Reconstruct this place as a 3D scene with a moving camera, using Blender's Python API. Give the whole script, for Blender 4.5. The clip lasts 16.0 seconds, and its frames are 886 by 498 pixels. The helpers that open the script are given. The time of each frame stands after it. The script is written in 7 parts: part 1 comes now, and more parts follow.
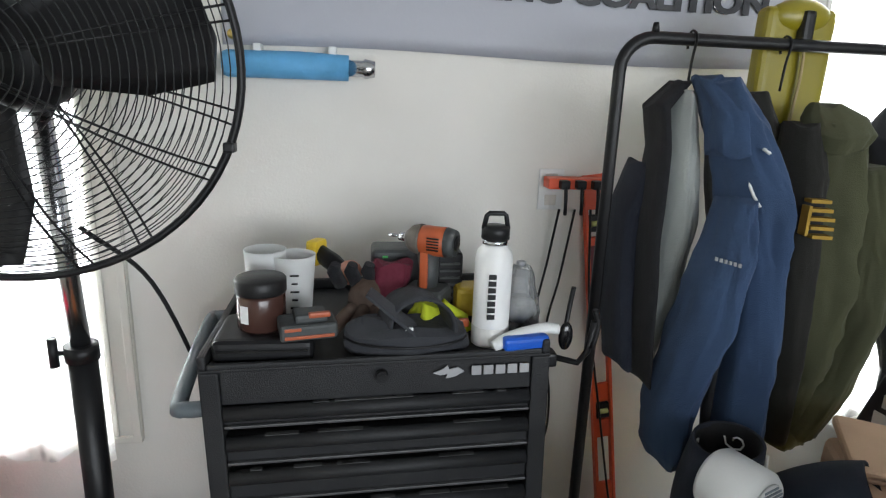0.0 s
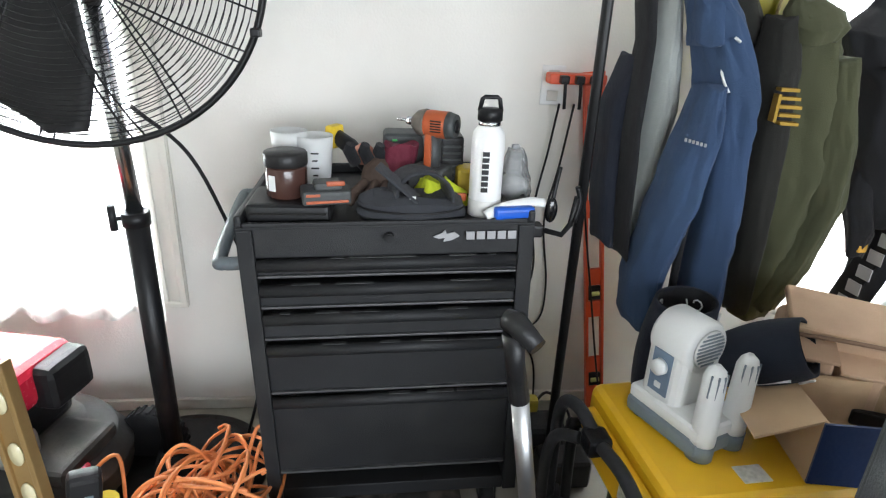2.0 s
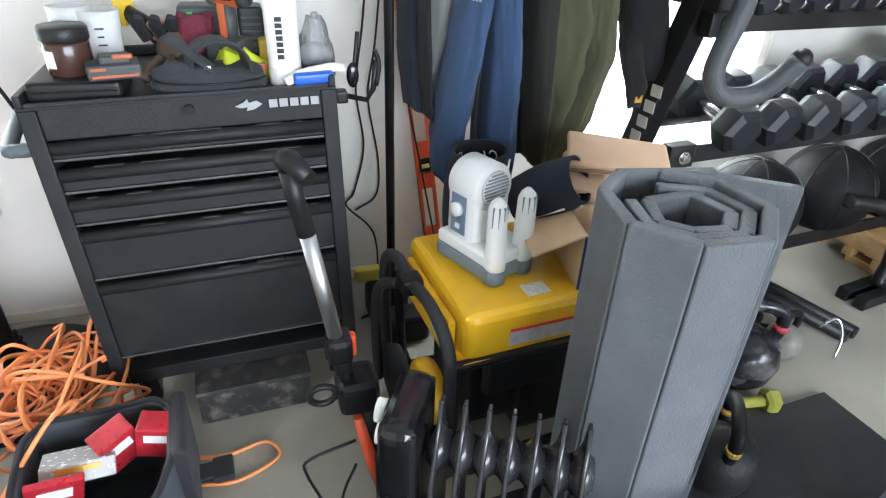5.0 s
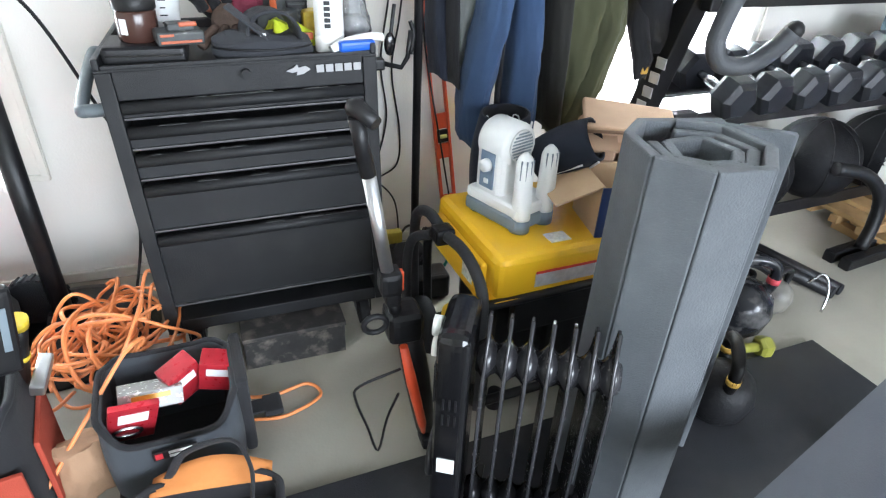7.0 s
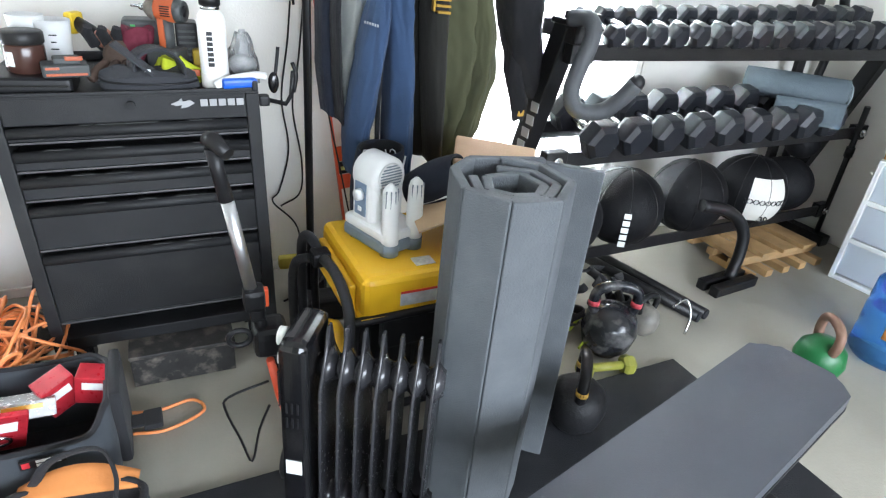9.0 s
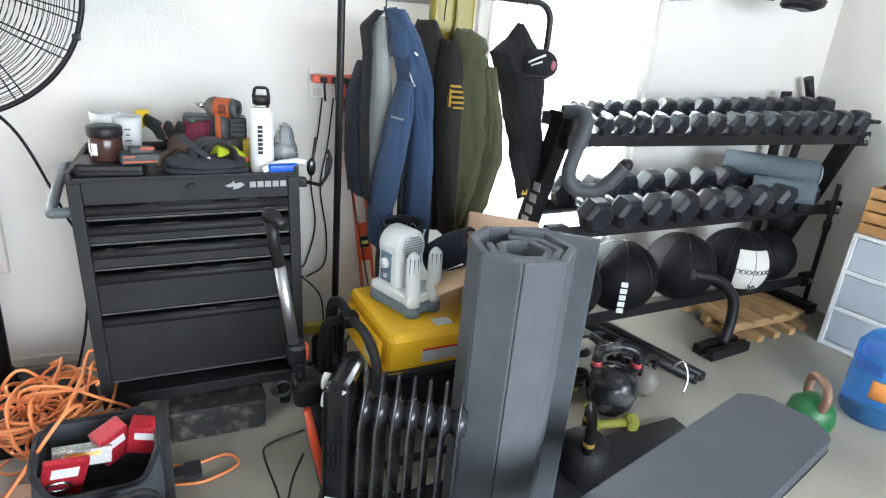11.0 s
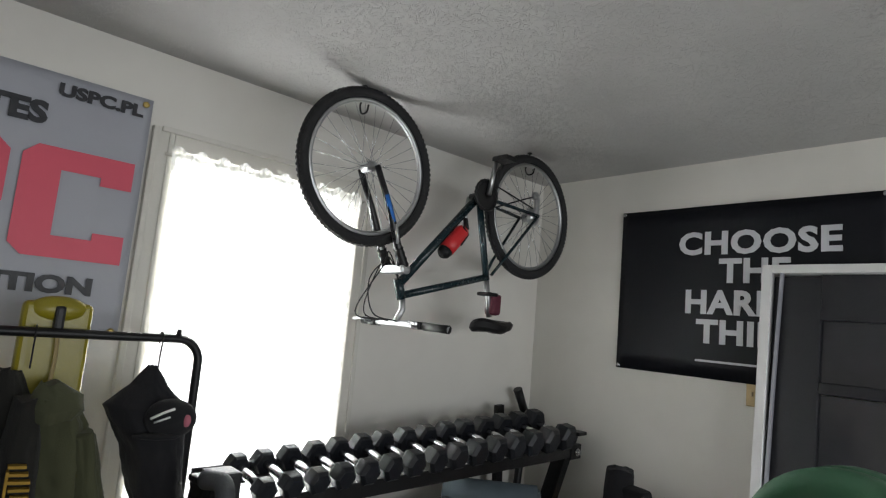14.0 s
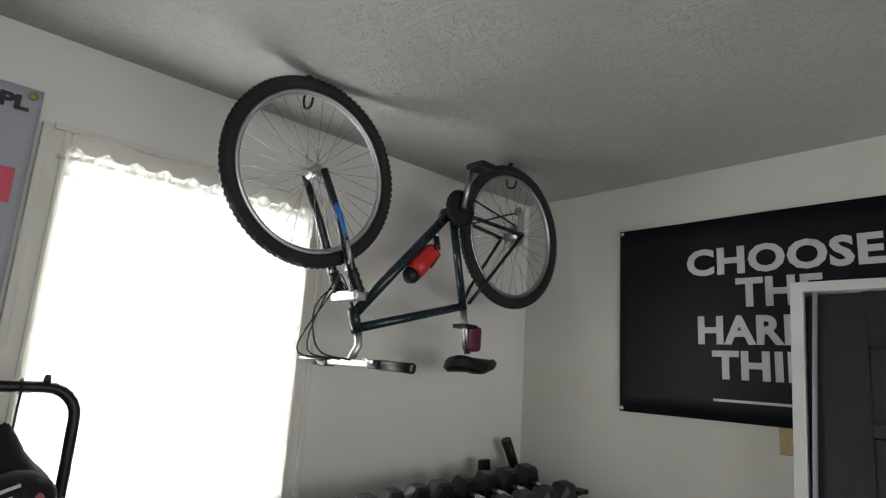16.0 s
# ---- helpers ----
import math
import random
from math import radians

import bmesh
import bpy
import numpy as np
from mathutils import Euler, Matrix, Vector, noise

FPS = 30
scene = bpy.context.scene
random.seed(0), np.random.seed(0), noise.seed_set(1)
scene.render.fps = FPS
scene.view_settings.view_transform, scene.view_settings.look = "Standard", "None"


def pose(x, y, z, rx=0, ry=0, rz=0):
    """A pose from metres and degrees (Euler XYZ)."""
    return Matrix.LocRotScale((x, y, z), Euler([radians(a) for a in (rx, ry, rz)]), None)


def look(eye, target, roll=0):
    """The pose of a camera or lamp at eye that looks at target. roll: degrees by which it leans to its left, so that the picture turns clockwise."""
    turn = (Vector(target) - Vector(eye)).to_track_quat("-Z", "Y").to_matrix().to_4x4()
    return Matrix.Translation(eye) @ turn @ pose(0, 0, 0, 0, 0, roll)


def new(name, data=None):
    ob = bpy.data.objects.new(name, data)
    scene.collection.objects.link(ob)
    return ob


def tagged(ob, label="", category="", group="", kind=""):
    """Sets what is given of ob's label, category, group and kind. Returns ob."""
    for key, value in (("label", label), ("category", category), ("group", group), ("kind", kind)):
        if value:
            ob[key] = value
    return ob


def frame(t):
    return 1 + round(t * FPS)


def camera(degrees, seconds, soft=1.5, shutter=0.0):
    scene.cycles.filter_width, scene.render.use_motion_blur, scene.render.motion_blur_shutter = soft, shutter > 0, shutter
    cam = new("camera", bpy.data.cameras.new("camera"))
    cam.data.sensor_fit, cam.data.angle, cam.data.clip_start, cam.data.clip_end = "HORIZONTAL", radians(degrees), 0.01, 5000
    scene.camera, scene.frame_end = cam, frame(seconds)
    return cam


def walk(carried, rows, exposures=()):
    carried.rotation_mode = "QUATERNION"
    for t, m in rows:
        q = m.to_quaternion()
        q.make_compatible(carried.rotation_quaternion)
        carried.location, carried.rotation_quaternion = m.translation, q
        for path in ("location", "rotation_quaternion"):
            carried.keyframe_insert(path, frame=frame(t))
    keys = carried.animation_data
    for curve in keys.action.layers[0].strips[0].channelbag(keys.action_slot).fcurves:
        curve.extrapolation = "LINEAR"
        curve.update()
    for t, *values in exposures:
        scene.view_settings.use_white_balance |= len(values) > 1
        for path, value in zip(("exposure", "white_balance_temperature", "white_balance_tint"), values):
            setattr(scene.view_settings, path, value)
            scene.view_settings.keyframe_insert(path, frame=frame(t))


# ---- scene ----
cam = camera(73.7, 16.0, soft=1.2)
PATH = [
    (0, (0.104, 0.166, 1.391), (0.395, 2.079, 0.888), 2.2),
    (0.5, (0.145, 0.127, 1.393), (0.425, 2.007, 0.772), 2.6),
    (1, (0.171, 0.077, 1.357), (0.427, 1.946, 0.693), 2.6),
    (1.5, (0.188, 0.024, 1.333), (0.395, 1.877, 0.608), 2.3),
    (2, (0.139, -0.033, 1.353), (0.341, 1.806, 0.593), 2.5),
    (2.5, (0.092, -0.1, 1.333), (0.285, 1.732, 0.555), 2.7),
    (3, (0.107, -0.171, 1.313), (0.309, 1.648, 0.506), 3.3),
    (3.5, (0.222, -0.167, 1.28), (0.543, 1.596, 0.394), 4.6),
    (4, (0.3, -0.183, 1.3), (0.753, 1.505, 0.328), 4.6),
    (4.2, (0.317, -0.188, 1.312), (0.802, 1.479, 0.32), 4.1),
    (6.3, (0.157, -0.27, 1.263), (0.745, 1.345, 0.241), 2.3),
    (6.5, (0.139, -0.29, 1.268), (0.726, 1.322, 0.241), 2.5),
    (7, (0.127, -0.342, 1.28), (0.716, 1.264, 0.244), 2.9),
    (7.5, (0.161, -0.37, 1.287), (0.788, 1.222, 0.252), 4.0),
    (8, (0.234, -0.42, 1.301), (0.903, 1.164, 0.28), 4.8),
    (8.5, (0.273, -0.481, 1.323), (0.999, 1.1, 0.337), 5.6),
    (9, (0.291, -0.548, 1.344), (1.037, 1.057, 0.413), 5.9),
    (9.2, (0.301, -0.57, 1.351), (1.052, 1.044, 0.44), 5.9),
    (11.3, (0.15, -0.731, 1.408), (0.922, 0.987, 0.736), 5.3),
    (11.5, (0.177, -0.729, 1.439), (0.962, 0.99, 0.782), 5.4),
    (12, (0.35, -0.739, 1.574), (1.278, 0.985, 1.166), 5.3),
    (12.5, (0.477, -0.763, 1.609), (1.561, 0.912, 1.47), 5.7),
    (13, (0.54, -0.691, 1.62), (1.722, 0.922, 1.666), 5.6),
    (13.5, (0.63, -0.579, 1.635), (1.889, 0.965, 1.816), 5.4),
    (14, (0.761, -0.548, 1.643), (2.074, 0.94, 1.896), 5.1),
    (14.5, (0.929, -0.521, 1.637), (2.245, 0.948, 1.969), 4.5),
    (15, (0.993, -0.426, 1.627), (2.302, 1.04, 2.001), 4.2),
    (15.5, (1.057, -0.315, 1.62), (2.367, 1.143, 2.017), 4.1),
    (16, (1.121, -0.288, 1.622), (2.431, 1.168, 2.028), 3.8),
]
EXPOSE = [(0, 0.0, 6250, 10), (1, 0.4, 6230, 10), (2.5, 0.65, 6180, 10), (4, 0.9, 6020, 10), (7, 1.22, 5950, 10), (9, 1.12, 5950, 10), (11.5, 0.65, 6050, 10), (12, 0.25, 6150, 10), (12.5, -0.3, 6250, 10), (13, -0.7, 6350, 10), (14.5, -1.08, 6550, 10), (16, -1.18, 6600, 10)]
walk(cam, [(t, look(eye, target, roll)) for t, eye, target, roll in PATH], EXPOSE)
SKY, DOOR, WIN, GLOW = 0.10, 165.0, 95.0, 3.2

# ---- world, sun and exposure ----
world = bpy.data.worlds.new("sky")
scene.world = world
world.use_nodes = True
wn = world.node_tree.nodes
sky = wn.new("ShaderNodeTexSky")
sky.sky_type = "NISHITA"
sky.sun_disc = False
sky.sun_elevation, sky.sun_rotation = radians(48), radians(150)
world.node_tree.links.new(sky.outputs[0], wn["Background"].inputs[0])
wn["Background"].inputs[1].default_value = SKY


def lamp(name, kind, m, energy, color=(1, 1, 1), **more):
    ld = bpy.data.lights.new(name, kind)
    ld.energy, ld.color = energy, color
    for k, v in more.items():
        if k == "size":
            ld.size = v
        elif k == "size_y":
            ld.shape, ld.size_y = "RECTANGLE", v
        elif k == "angle":
            ld.angle = v
    ob = new(name, ld)
    ob.matrix_world = m
    return ob


lamp("sun", "SUN", look((0, 0, 6), (-0.9, -1.6, 3.0)), 1.0, (1.0, 0.97, 0.92), angle=radians(14))
# daylight in the openings: the open garage door behind, and the two windows
lamp("door_daylight", "AREA", look((1.6, -3.22, 1.35), (1.4, 0, -0.6)), DOOR, (0.93, 0.97, 1.0), size=3.7, size_y=1.5)
lamp("window_daylight", "AREA", look((1.83, 1.93, 1.35), (1.83, 0, 1.2)), WIN, (0.97, 0.99, 1.0), size=0.8, size_y=1.6)
lamp("window_daylight_west", "AREA", look((-0.98, 1.93, 1.35), (-0.98, 0, 1.2)), WIN * 0.6, (0.97, 0.99, 1.0), size=0.8, size_y=1.6)


# ---- materials ----
def M(name, col, rough=0.6, metal=0.0, var=0.12, scale=5.0, bump=0.08, bscale=90.0, spec=0.5, dirt=None, dscale=2.0, damount=0.5):
    m = bpy.data.materials.new(name)
    m.use_nodes = True
    n, l = m.node_tree.nodes, m.node_tree.links
    p = n["Principled BSDF"]
    tc = n.new("ShaderNodeTexCoord")
    a, b = n.new("ShaderNodeTexNoise"), n.new("ShaderNodeTexNoise")
    a.inputs["Scale"].default_value, a.inputs["Detail"].default_value = scale, 5
    b.inputs["Scale"].default_value, b.inputs["Detail"].default_value = bscale, 3
    oi = n.new("ShaderNodeObjectInfo")
    add = n.new("ShaderNodeVectorMath")
    l.new(tc.outputs["Object"], add.inputs[0])
    l.new(oi.outputs["Random"], add.inputs[1])
    for q in (a, b):
        l.new(add.outputs[0], q.inputs["Vector"])
    mix = n.new("ShaderNodeMix")
    mix.data_type = "RGBA"
    mr = n.new("ShaderNodeMapRange")
    mr.inputs[1].default_value, mr.inputs[2].default_value = 0.3, 0.7
    l.new(a.outputs[0], mr.inputs[0])
    l.new(mr.outputs[0], mix.inputs[0])
    mix.inputs[6].default_value = (*[c * (1 - var) for c in col], 1)
    mix.inputs[7].default_value = (*[min(1, c * (1 + var)) for c in col], 1)
    out = mix.outputs[2]
    if dirt:
        d = n.new("ShaderNodeTexNoise")
        d.inputs["Scale"].default_value, d.inputs["Detail"].default_value = dscale, 8
        l.new(add.outputs[0], d.inputs["Vector"])
        dr = n.new("ShaderNodeMapRange")
        dr.inputs[1].default_value, dr.inputs[2].default_value, dr.inputs[4].default_value = 0.5, 0.72, damount
        l.new(d.outputs[0], dr.inputs[0])
        mx = n.new("ShaderNodeMix")
        mx.data_type = "RGBA"
        l.new(dr.outputs[0], mx.inputs[0])
        l.new(out, mx.inputs[6])
        mx.inputs[7].default_value = (*dirt, 1)
        out = mx.outputs[2]
    l.new(out, p.inputs["Base Color"])
    rr = n.new("ShaderNodeMapRange")
    rr.inputs[3].default_value, rr.inputs[4].default_value = max(0.02, rough - 0.1), min(1, rough + 0.1)
    l.new(b.outputs[0], rr.inputs[0])
    l.new(rr.outputs[0], p.inputs["Roughness"])
    p.inputs["Metallic"].default_value = metal
    p.inputs["Specular IOR Level"].default_value = spec
    if bump:
        bp = n.new("ShaderNodeBump")
        bp.inputs["Strength"].default_value, bp.inputs["Distance"].default_value = bump, 0.01
        l.new(b.outputs[0], bp.inputs["Height"])
        l.new(bp.outputs[0], p.inputs["Normal"])
    return m


def clear(name, col, rough=0.05, trans=1.0, alpha=1.0):
    m = M(name, col, rough, bump=0.02, var=0.03)
    p = m.node_tree.nodes["Principled BSDF"]
    p.inputs["Transmission Weight"].default_value, p.inputs["IOR"].default_value, p.inputs["Alpha"].default_value = trans, 1.3, alpha
    return m


WALL = M("cream_wall_paint", (0.76, 0.74, 0.69), 0.75, var=0.035, scale=1.3, bump=0.10, bscale=160, dirt=(0.50, 0.46, 0.40), dscale=1.6, damount=0.22)
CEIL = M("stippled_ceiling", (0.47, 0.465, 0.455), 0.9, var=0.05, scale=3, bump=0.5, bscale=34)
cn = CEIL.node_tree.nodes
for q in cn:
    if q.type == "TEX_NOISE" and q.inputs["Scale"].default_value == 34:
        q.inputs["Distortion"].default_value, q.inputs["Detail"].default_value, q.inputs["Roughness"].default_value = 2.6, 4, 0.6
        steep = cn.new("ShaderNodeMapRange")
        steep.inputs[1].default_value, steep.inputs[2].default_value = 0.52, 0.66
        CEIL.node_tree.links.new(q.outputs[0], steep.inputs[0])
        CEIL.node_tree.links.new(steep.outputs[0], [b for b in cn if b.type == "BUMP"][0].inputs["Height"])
TRIM = M("old_white_trim", (0.70, 0.68, 0.62), 0.55, var=0.06, bump=0.06, dirt=(0.42, 0.38, 0.32), dscale=5, damount=0.3)
CONC = M("concrete", (0.30, 0.283, 0.236), 0.65, var=0.10, scale=2.2, bump=0.12, bscale=120, dirt=(0.20, 0.182, 0.15), dscale=1.7, damount=0.6)
RUBBER = M("black_rubber", (0.013, 0.0135, 0.016), 0.8, var=0.2, scale=9, bump=0.25, bscale=250, dirt=(0.05, 0.048, 0.044), dscale=3, damount=0.4, spec=0.32)
CABBLK = M("black_textured_steel", (0.017, 0.0175, 0.019), 0.46, var=0.2, scale=6, bump=0.25, bscale=420, dirt=(0.045, 0.044, 0.042), dscale=7, damount=0.35, spec=0.32)
BLK = M("black_plastic", (0.010, 0.010, 0.011), 0.42, var=0.25, scale=12, bump=0.08, bscale=300, dirt=(0.03, 0.028, 0.025), dscale=6, damount=0.3, spec=0.32)
GLOSSBLK = M("gloss_black_enamel", (0.006, 0.006, 0.007), 0.16, var=0.2, bump=0.02, dirt=(0.045, 0.04, 0.035), dscale=8, damount=0.3)
STEELBLK = M("black_powder_coat", (0.008, 0.008, 0.009), 0.38, var=0.2, bump=0.12, bscale=500, dirt=(0.028, 0.026, 0.023), dscale=7, damount=0.3, spec=0.32)
CHROME = M("chrome", (0.62, 0.63, 0.65), 0.22, 1.0, var=0.06, bump=0.02)
ALU = M("brushed_aluminium", (0.52, 0.53, 0.54), 0.38, 1.0, var=0.06, bump=0.05, bscale=200)
GREYLOGO = M("silver_lettering", (0.36, 0.36, 0.37), 0.5, var=0.04, bump=0.0)
WHITEP = M("white_plastic", (0.74, 0.75, 0.74), 0.42, var=0.03, bump=0.03, dirt=(0.55, 0.54, 0.5), dscale=5, damount=0.25)
WHITEPAINT = M("white_enamel", (0.80, 0.80, 0.79), 0.38, var=0.02, bump=0.02)
GREYP = M("slate_grey_plastic", (0.17, 0.21, 0.24), 0.5, var=0.08, bump=0.05)
YELLOW = M("yellow_powder_coat", (0.80, 0.46, 0.012), 0.38, var=0.05, scale=3, bump=0.04, dirt=(0.50, 0.29, 0.02), dscale=3, damount=0.35)
ORANGE = M("orange_cord_vinyl", (0.74, 0.25, 0.08), 0.45, var=0.12, scale=4, bump=0.05, dirt=(0.38, 0.14, 0.05), dscale=9, damount=0.4)
REDLVL = M("red_orange_aluminium", (0.75, 0.095, 0.03), 0.42, var=0.08, bump=0.04, dirt=(0.42, 0.06, 0.03), dscale=6, damount=0.35)
FOAM = M("grey_foam", (0.088, 0.096, 0.104), 0.85, var=0.10, scale=14, bump=0.28, bscale=240, dirt=(0.12, 0.13, 0.138), dscale=4, damount=0.35)
PAD = M("grey_vinyl_pad", (0.052, 0.056, 0.068), 0.5, var=0.06, scale=4, bump=0.12, bscale=260, dirt=(0.07, 0.075, 0.086), dscale=3, damount=0.3)


# ---- mesh helpers ----
class Mesh:
    """Collects pieces of one part."""

    def __init__(self):
        self.bm = bmesh.new()

    def box(self, c, s, bevel=0.0, m=None, seg=2):
        r = bmesh.ops.create_cube(self.bm, size=1.0, matrix=(m or Matrix()) @ Matrix.Translation(c) @ Matrix.Diagonal((*s, 1)))
        if bevel:
            edges = list({e for v in r["verts"] for e in v.link_edges})
            bmesh.ops.bevel(self.bm, geom=edges, offset=bevel, segments=seg, profile=0.6, affect="EDGES", clamp_overlap=True)
        return self

    def tube(self, pts, r, seg=8, closed=False, flat=1.0):
        pts = [Vector(p) for p in pts]
        n = len(pts)
        rad = r if isinstance(r, (list, tuple)) else [r] * n
        rings, side = [], None
        for i, p in enumerate(pts):
            a = pts[(i - 1) % n] if closed or i else p
            b = pts[(i + 1) % n] if closed or i < n - 1 else p
            d = (b - a).normalized() if (b - a).length > 1e-9 else Vector((0, 0, 1))
            if side is None:
                side = d.orthogonal().normalized()
            side = (side - d * side.dot(d))
            side = side.normalized() if side.length > 1e-6 else d.orthogonal().normalized()
            up = d.cross(side)
            rings.append([self.bm.verts.new(p + (side * math.cos(k * math.tau / seg) + up * math.sin(k * math.tau / seg) * flat) * rad[i]) for k in range(seg)])
        for i in range(n if closed else n - 1):
            q, w = rings[i], rings[(i + 1) % n]
            for k in range(seg):
                f = self.bm.faces.new((q[k], q[(k + 1) % seg], w[(k + 1) % seg], w[k]))
                f.smooth = True
        if not closed:
            self.bm.faces.new(rings[0][::-1])
            self.bm.faces.new(rings[-1])
        return self

    def cyl(self, a, b, r, r2=None, seg=16):
        return self.tube([a, b], [r, r if r2 is None else r2], seg)

    def lathe(self, prof, seg=24, m=None, smooth=True):
        """prof: (radius, height) from bottom to top about z."""
        m = m or Matrix()
        rings = []
        for r, z in prof:
            if r < 1e-5:
                rings.append([self.bm.verts.new(m @ Vector((0, 0, z)))])
            else:
                rings.append([self.bm.verts.new(m @ Vector((r * math.cos(k * math.tau / seg), r * math.sin(k * math.tau / seg), z))) for k in range(seg)])
        for q, w in zip(rings, rings[1:]):
            for k in range(seg):
                k2 = (k + 1) % seg
                vs = [q[k % len(q)], q[k2 % len(q)], w[k2 % len(w)], w[k % len(w)]]
                vs = list(dict.fromkeys(vs))
                if len(vs) > 2:
                    f = self.bm.faces.new(vs)
                    f.smooth = smooth
        for ring, flip in ((rings[0], True), (rings[-1], False)):
            if len(ring) > 2:
                self.bm.faces.new(ring[::-1] if flip else ring)
        return self

    def ball(self, c, r, seg=20, squash=(1, 1, 1), m=None):
        res = bmesh.ops.create_uvsphere(self.bm, u_segments=seg, v_segments=max(6, seg // 2), radius=1.0,
                                        matrix=(m or Matrix()) @ Matrix.Translation(c) @ Matrix.Diagonal((r * squash[0], r * squash[1], r * squash[2], 1)))
        for f in {f for v in res["verts"] for f in v.link_faces}:
            f.smooth = True
        return self

    def poly(self, pts, depth, m=None):
        """Outline in x, z (facing -y), drawn out by depth along +y."""
        m = m or Matrix()
        a = [self.bm.verts.new(m @ Vector((x, 0, z))) for x, z in pts]
        b = [self.bm.verts.new(m @ Vector((x, depth, z))) for x, z in pts]
        n = len(pts)
        self.bm.faces.new(a)
        self.bm.faces.new(b[::-1])
        for i in range(n):
            self.bm.faces.new((a[(i + 1) % n], a[i], b[i], b[(i + 1) % n]))
        return self

    def sheet(self, fn, nu, nv, closed_u=False):
        """A grid of points fn(u, v), u and v from 0 to 1."""
        g = [[self.bm.verts.new(fn(i / nu, j / nv)) for i in range(nu + (0 if closed_u else 1))] for j in range(nv + 1)]
        w = len(g[0])
        for j in range(nv):
            for i in range(nu):
                f = self.bm.faces.new((g[j][i], g[j][(i + 1) % w], g[j + 1][(i + 1) % w], g[j + 1][i]))
                f.smooth = True
        return self

    def shift(self, m):
        self.bm.transform(m)
        return self


def part(name, mesh, material, parent=None, label="", thick=0.0):
    bm = mesh.bm
    if thick:
        bmesh.ops.recalc_face_normals(bm, faces=bm.faces)
        bmesh.ops.solidify(bm, geom=list(bm.faces), thickness=thick)
    bmesh.ops.recalc_face_normals(bm, faces=bm.faces)
    me = bpy.data.meshes.new(name)
    bm.to_mesh(me)
    bm.free()
    me.materials.append(material)
    ob = new(name, me)
    if parent is not None:
        ob.parent = parent
    if label:
        ob["label"] = label
    return ob


def thing(name, label, category, at=(0, 0, 0), rz=0.0, group="", rx=0.0, ry=0.0):
    ob = new(name)
    ob.empty_display_size = 0.05
    ob.matrix_world = pose(*at, rx, ry, rz)
    return tagged(ob, label, category, group)


def structure(ob, label, category):
    return tagged(ob, label, category, kind="structure")


def words(text, size, material, m, parent, name="lettering", bold=0.0, align="LEFT", spacing=1.0, depth=0.001, width=0.0, cap=0.0):
    """Text as a mesh: local x along the line, standing up in local z, facing -y."""
    cu = bpy.data.curves.new(name, "FONT")
    cu.body, cu.size, cu.align_x, cu.extrude, cu.offset, cu.space_character = text, size, align, depth, bold, spacing
    cu.resolution_u = 3
    tmp = bpy.data.objects.new(name, cu)
    scene.collection.objects.link(tmp)
    dg = bpy.context.evaluated_depsgraph_get()
    me = bpy.data.meshes.new_from_object(tmp.evaluated_get(dg))
    bpy.data.objects.remove(tmp)
    xs, ys = [v.co.x for v in me.vertices], [v.co.y for v in me.vertices]
    kx = width / (max(xs) - min(xs)) if width else 1.0
    ky = cap / (max(ys) - min(ys)) if cap else 1.0
    me.transform(m @ pose(0, 0, 0, 90, 0, 0) @ Matrix.Diagonal((kx, ky, 1, 1)))
    me.materials.clear()
    me.materials.append(material)
    ob = new(name, me)
    ob.parent = parent
    return ob


def arc(c, r, a0, a1, n, plane="xz"):
    out = []
    for i in range(n + 1):
        a = radians(a0 + (a1 - a0) * i / n)
        u, v = r * math.cos(a), r * math.sin(a)
        out.append((c[0] + u, c[1], c[2] + v) if plane == "xz" else (c[0] + u, c[1] + v, c[2]) if plane == "xy" else (c[0], c[1] + u, c[2] + v))
    return out


def smooth_path(pts, n=6):
    """Catmull-Rom through pts."""
    P = [Vector(p) for p in pts]
    P = [2 * P[0] - P[1]] + P + [2 * P[-1] - P[-2]]
    out = []
    for i in range(1, len(P) - 2):
        a, b, c, d = P[i - 1:i + 3]
        for k in range(n):
            t = k / n
            out.append(0.5 * ((2 * b) + (c - a) * t + (2 * a - 5 * b + 4 * c - d) * t * t + (3 * b - a - 3 * c + d) * t ** 3))
    out.append(P[-2])
    return out


# ---- the room ----
N, E, S, W, TOP = 1.77, 3.60, -3.3, -2.6, 2.556
T = 0.16
WZ0, WZ1 = 0.43, 2.20
structure(part("floor", Mesh().box(((W + E) / 2, (N + S) / 2, -0.05), (E - W + 2 * T, N - S + 2 * T, 0.1)), CONC), "stained grey-beige concrete garage floor", "floor")


def wall_with(name, a0, a1, openings, z1, place, label):
    """A wall along local x from a0 to a1 with openings (x0, x1, z0, z1)."""
    mesh, x = Mesh(), a0
    for x0, x1, z0, zt in sorted(openings):
        mesh.box(((x + x0) / 2, 0, z1 / 2), (x0 - x, T, z1))
        if z0 > 0:
            mesh.box(((x0 + x1) / 2, 0, z0 / 2), (x1 - x0, T, z0))
        mesh.box(((x0 + x1) / 2, 0, (zt + z1) / 2), (x1 - x0, T, z1 - zt))
        x = x1
    mesh.box(((x + a1) / 2, 0, z1 / 2), (a1 - x, T, z1))
    bmesh.ops.remove_doubles(mesh.bm, verts=mesh.bm.verts, dist=1e-5)
    ob = part(name, mesh, WALL)
    ob.matrix_world = place
    return structure(ob, label, "wall")


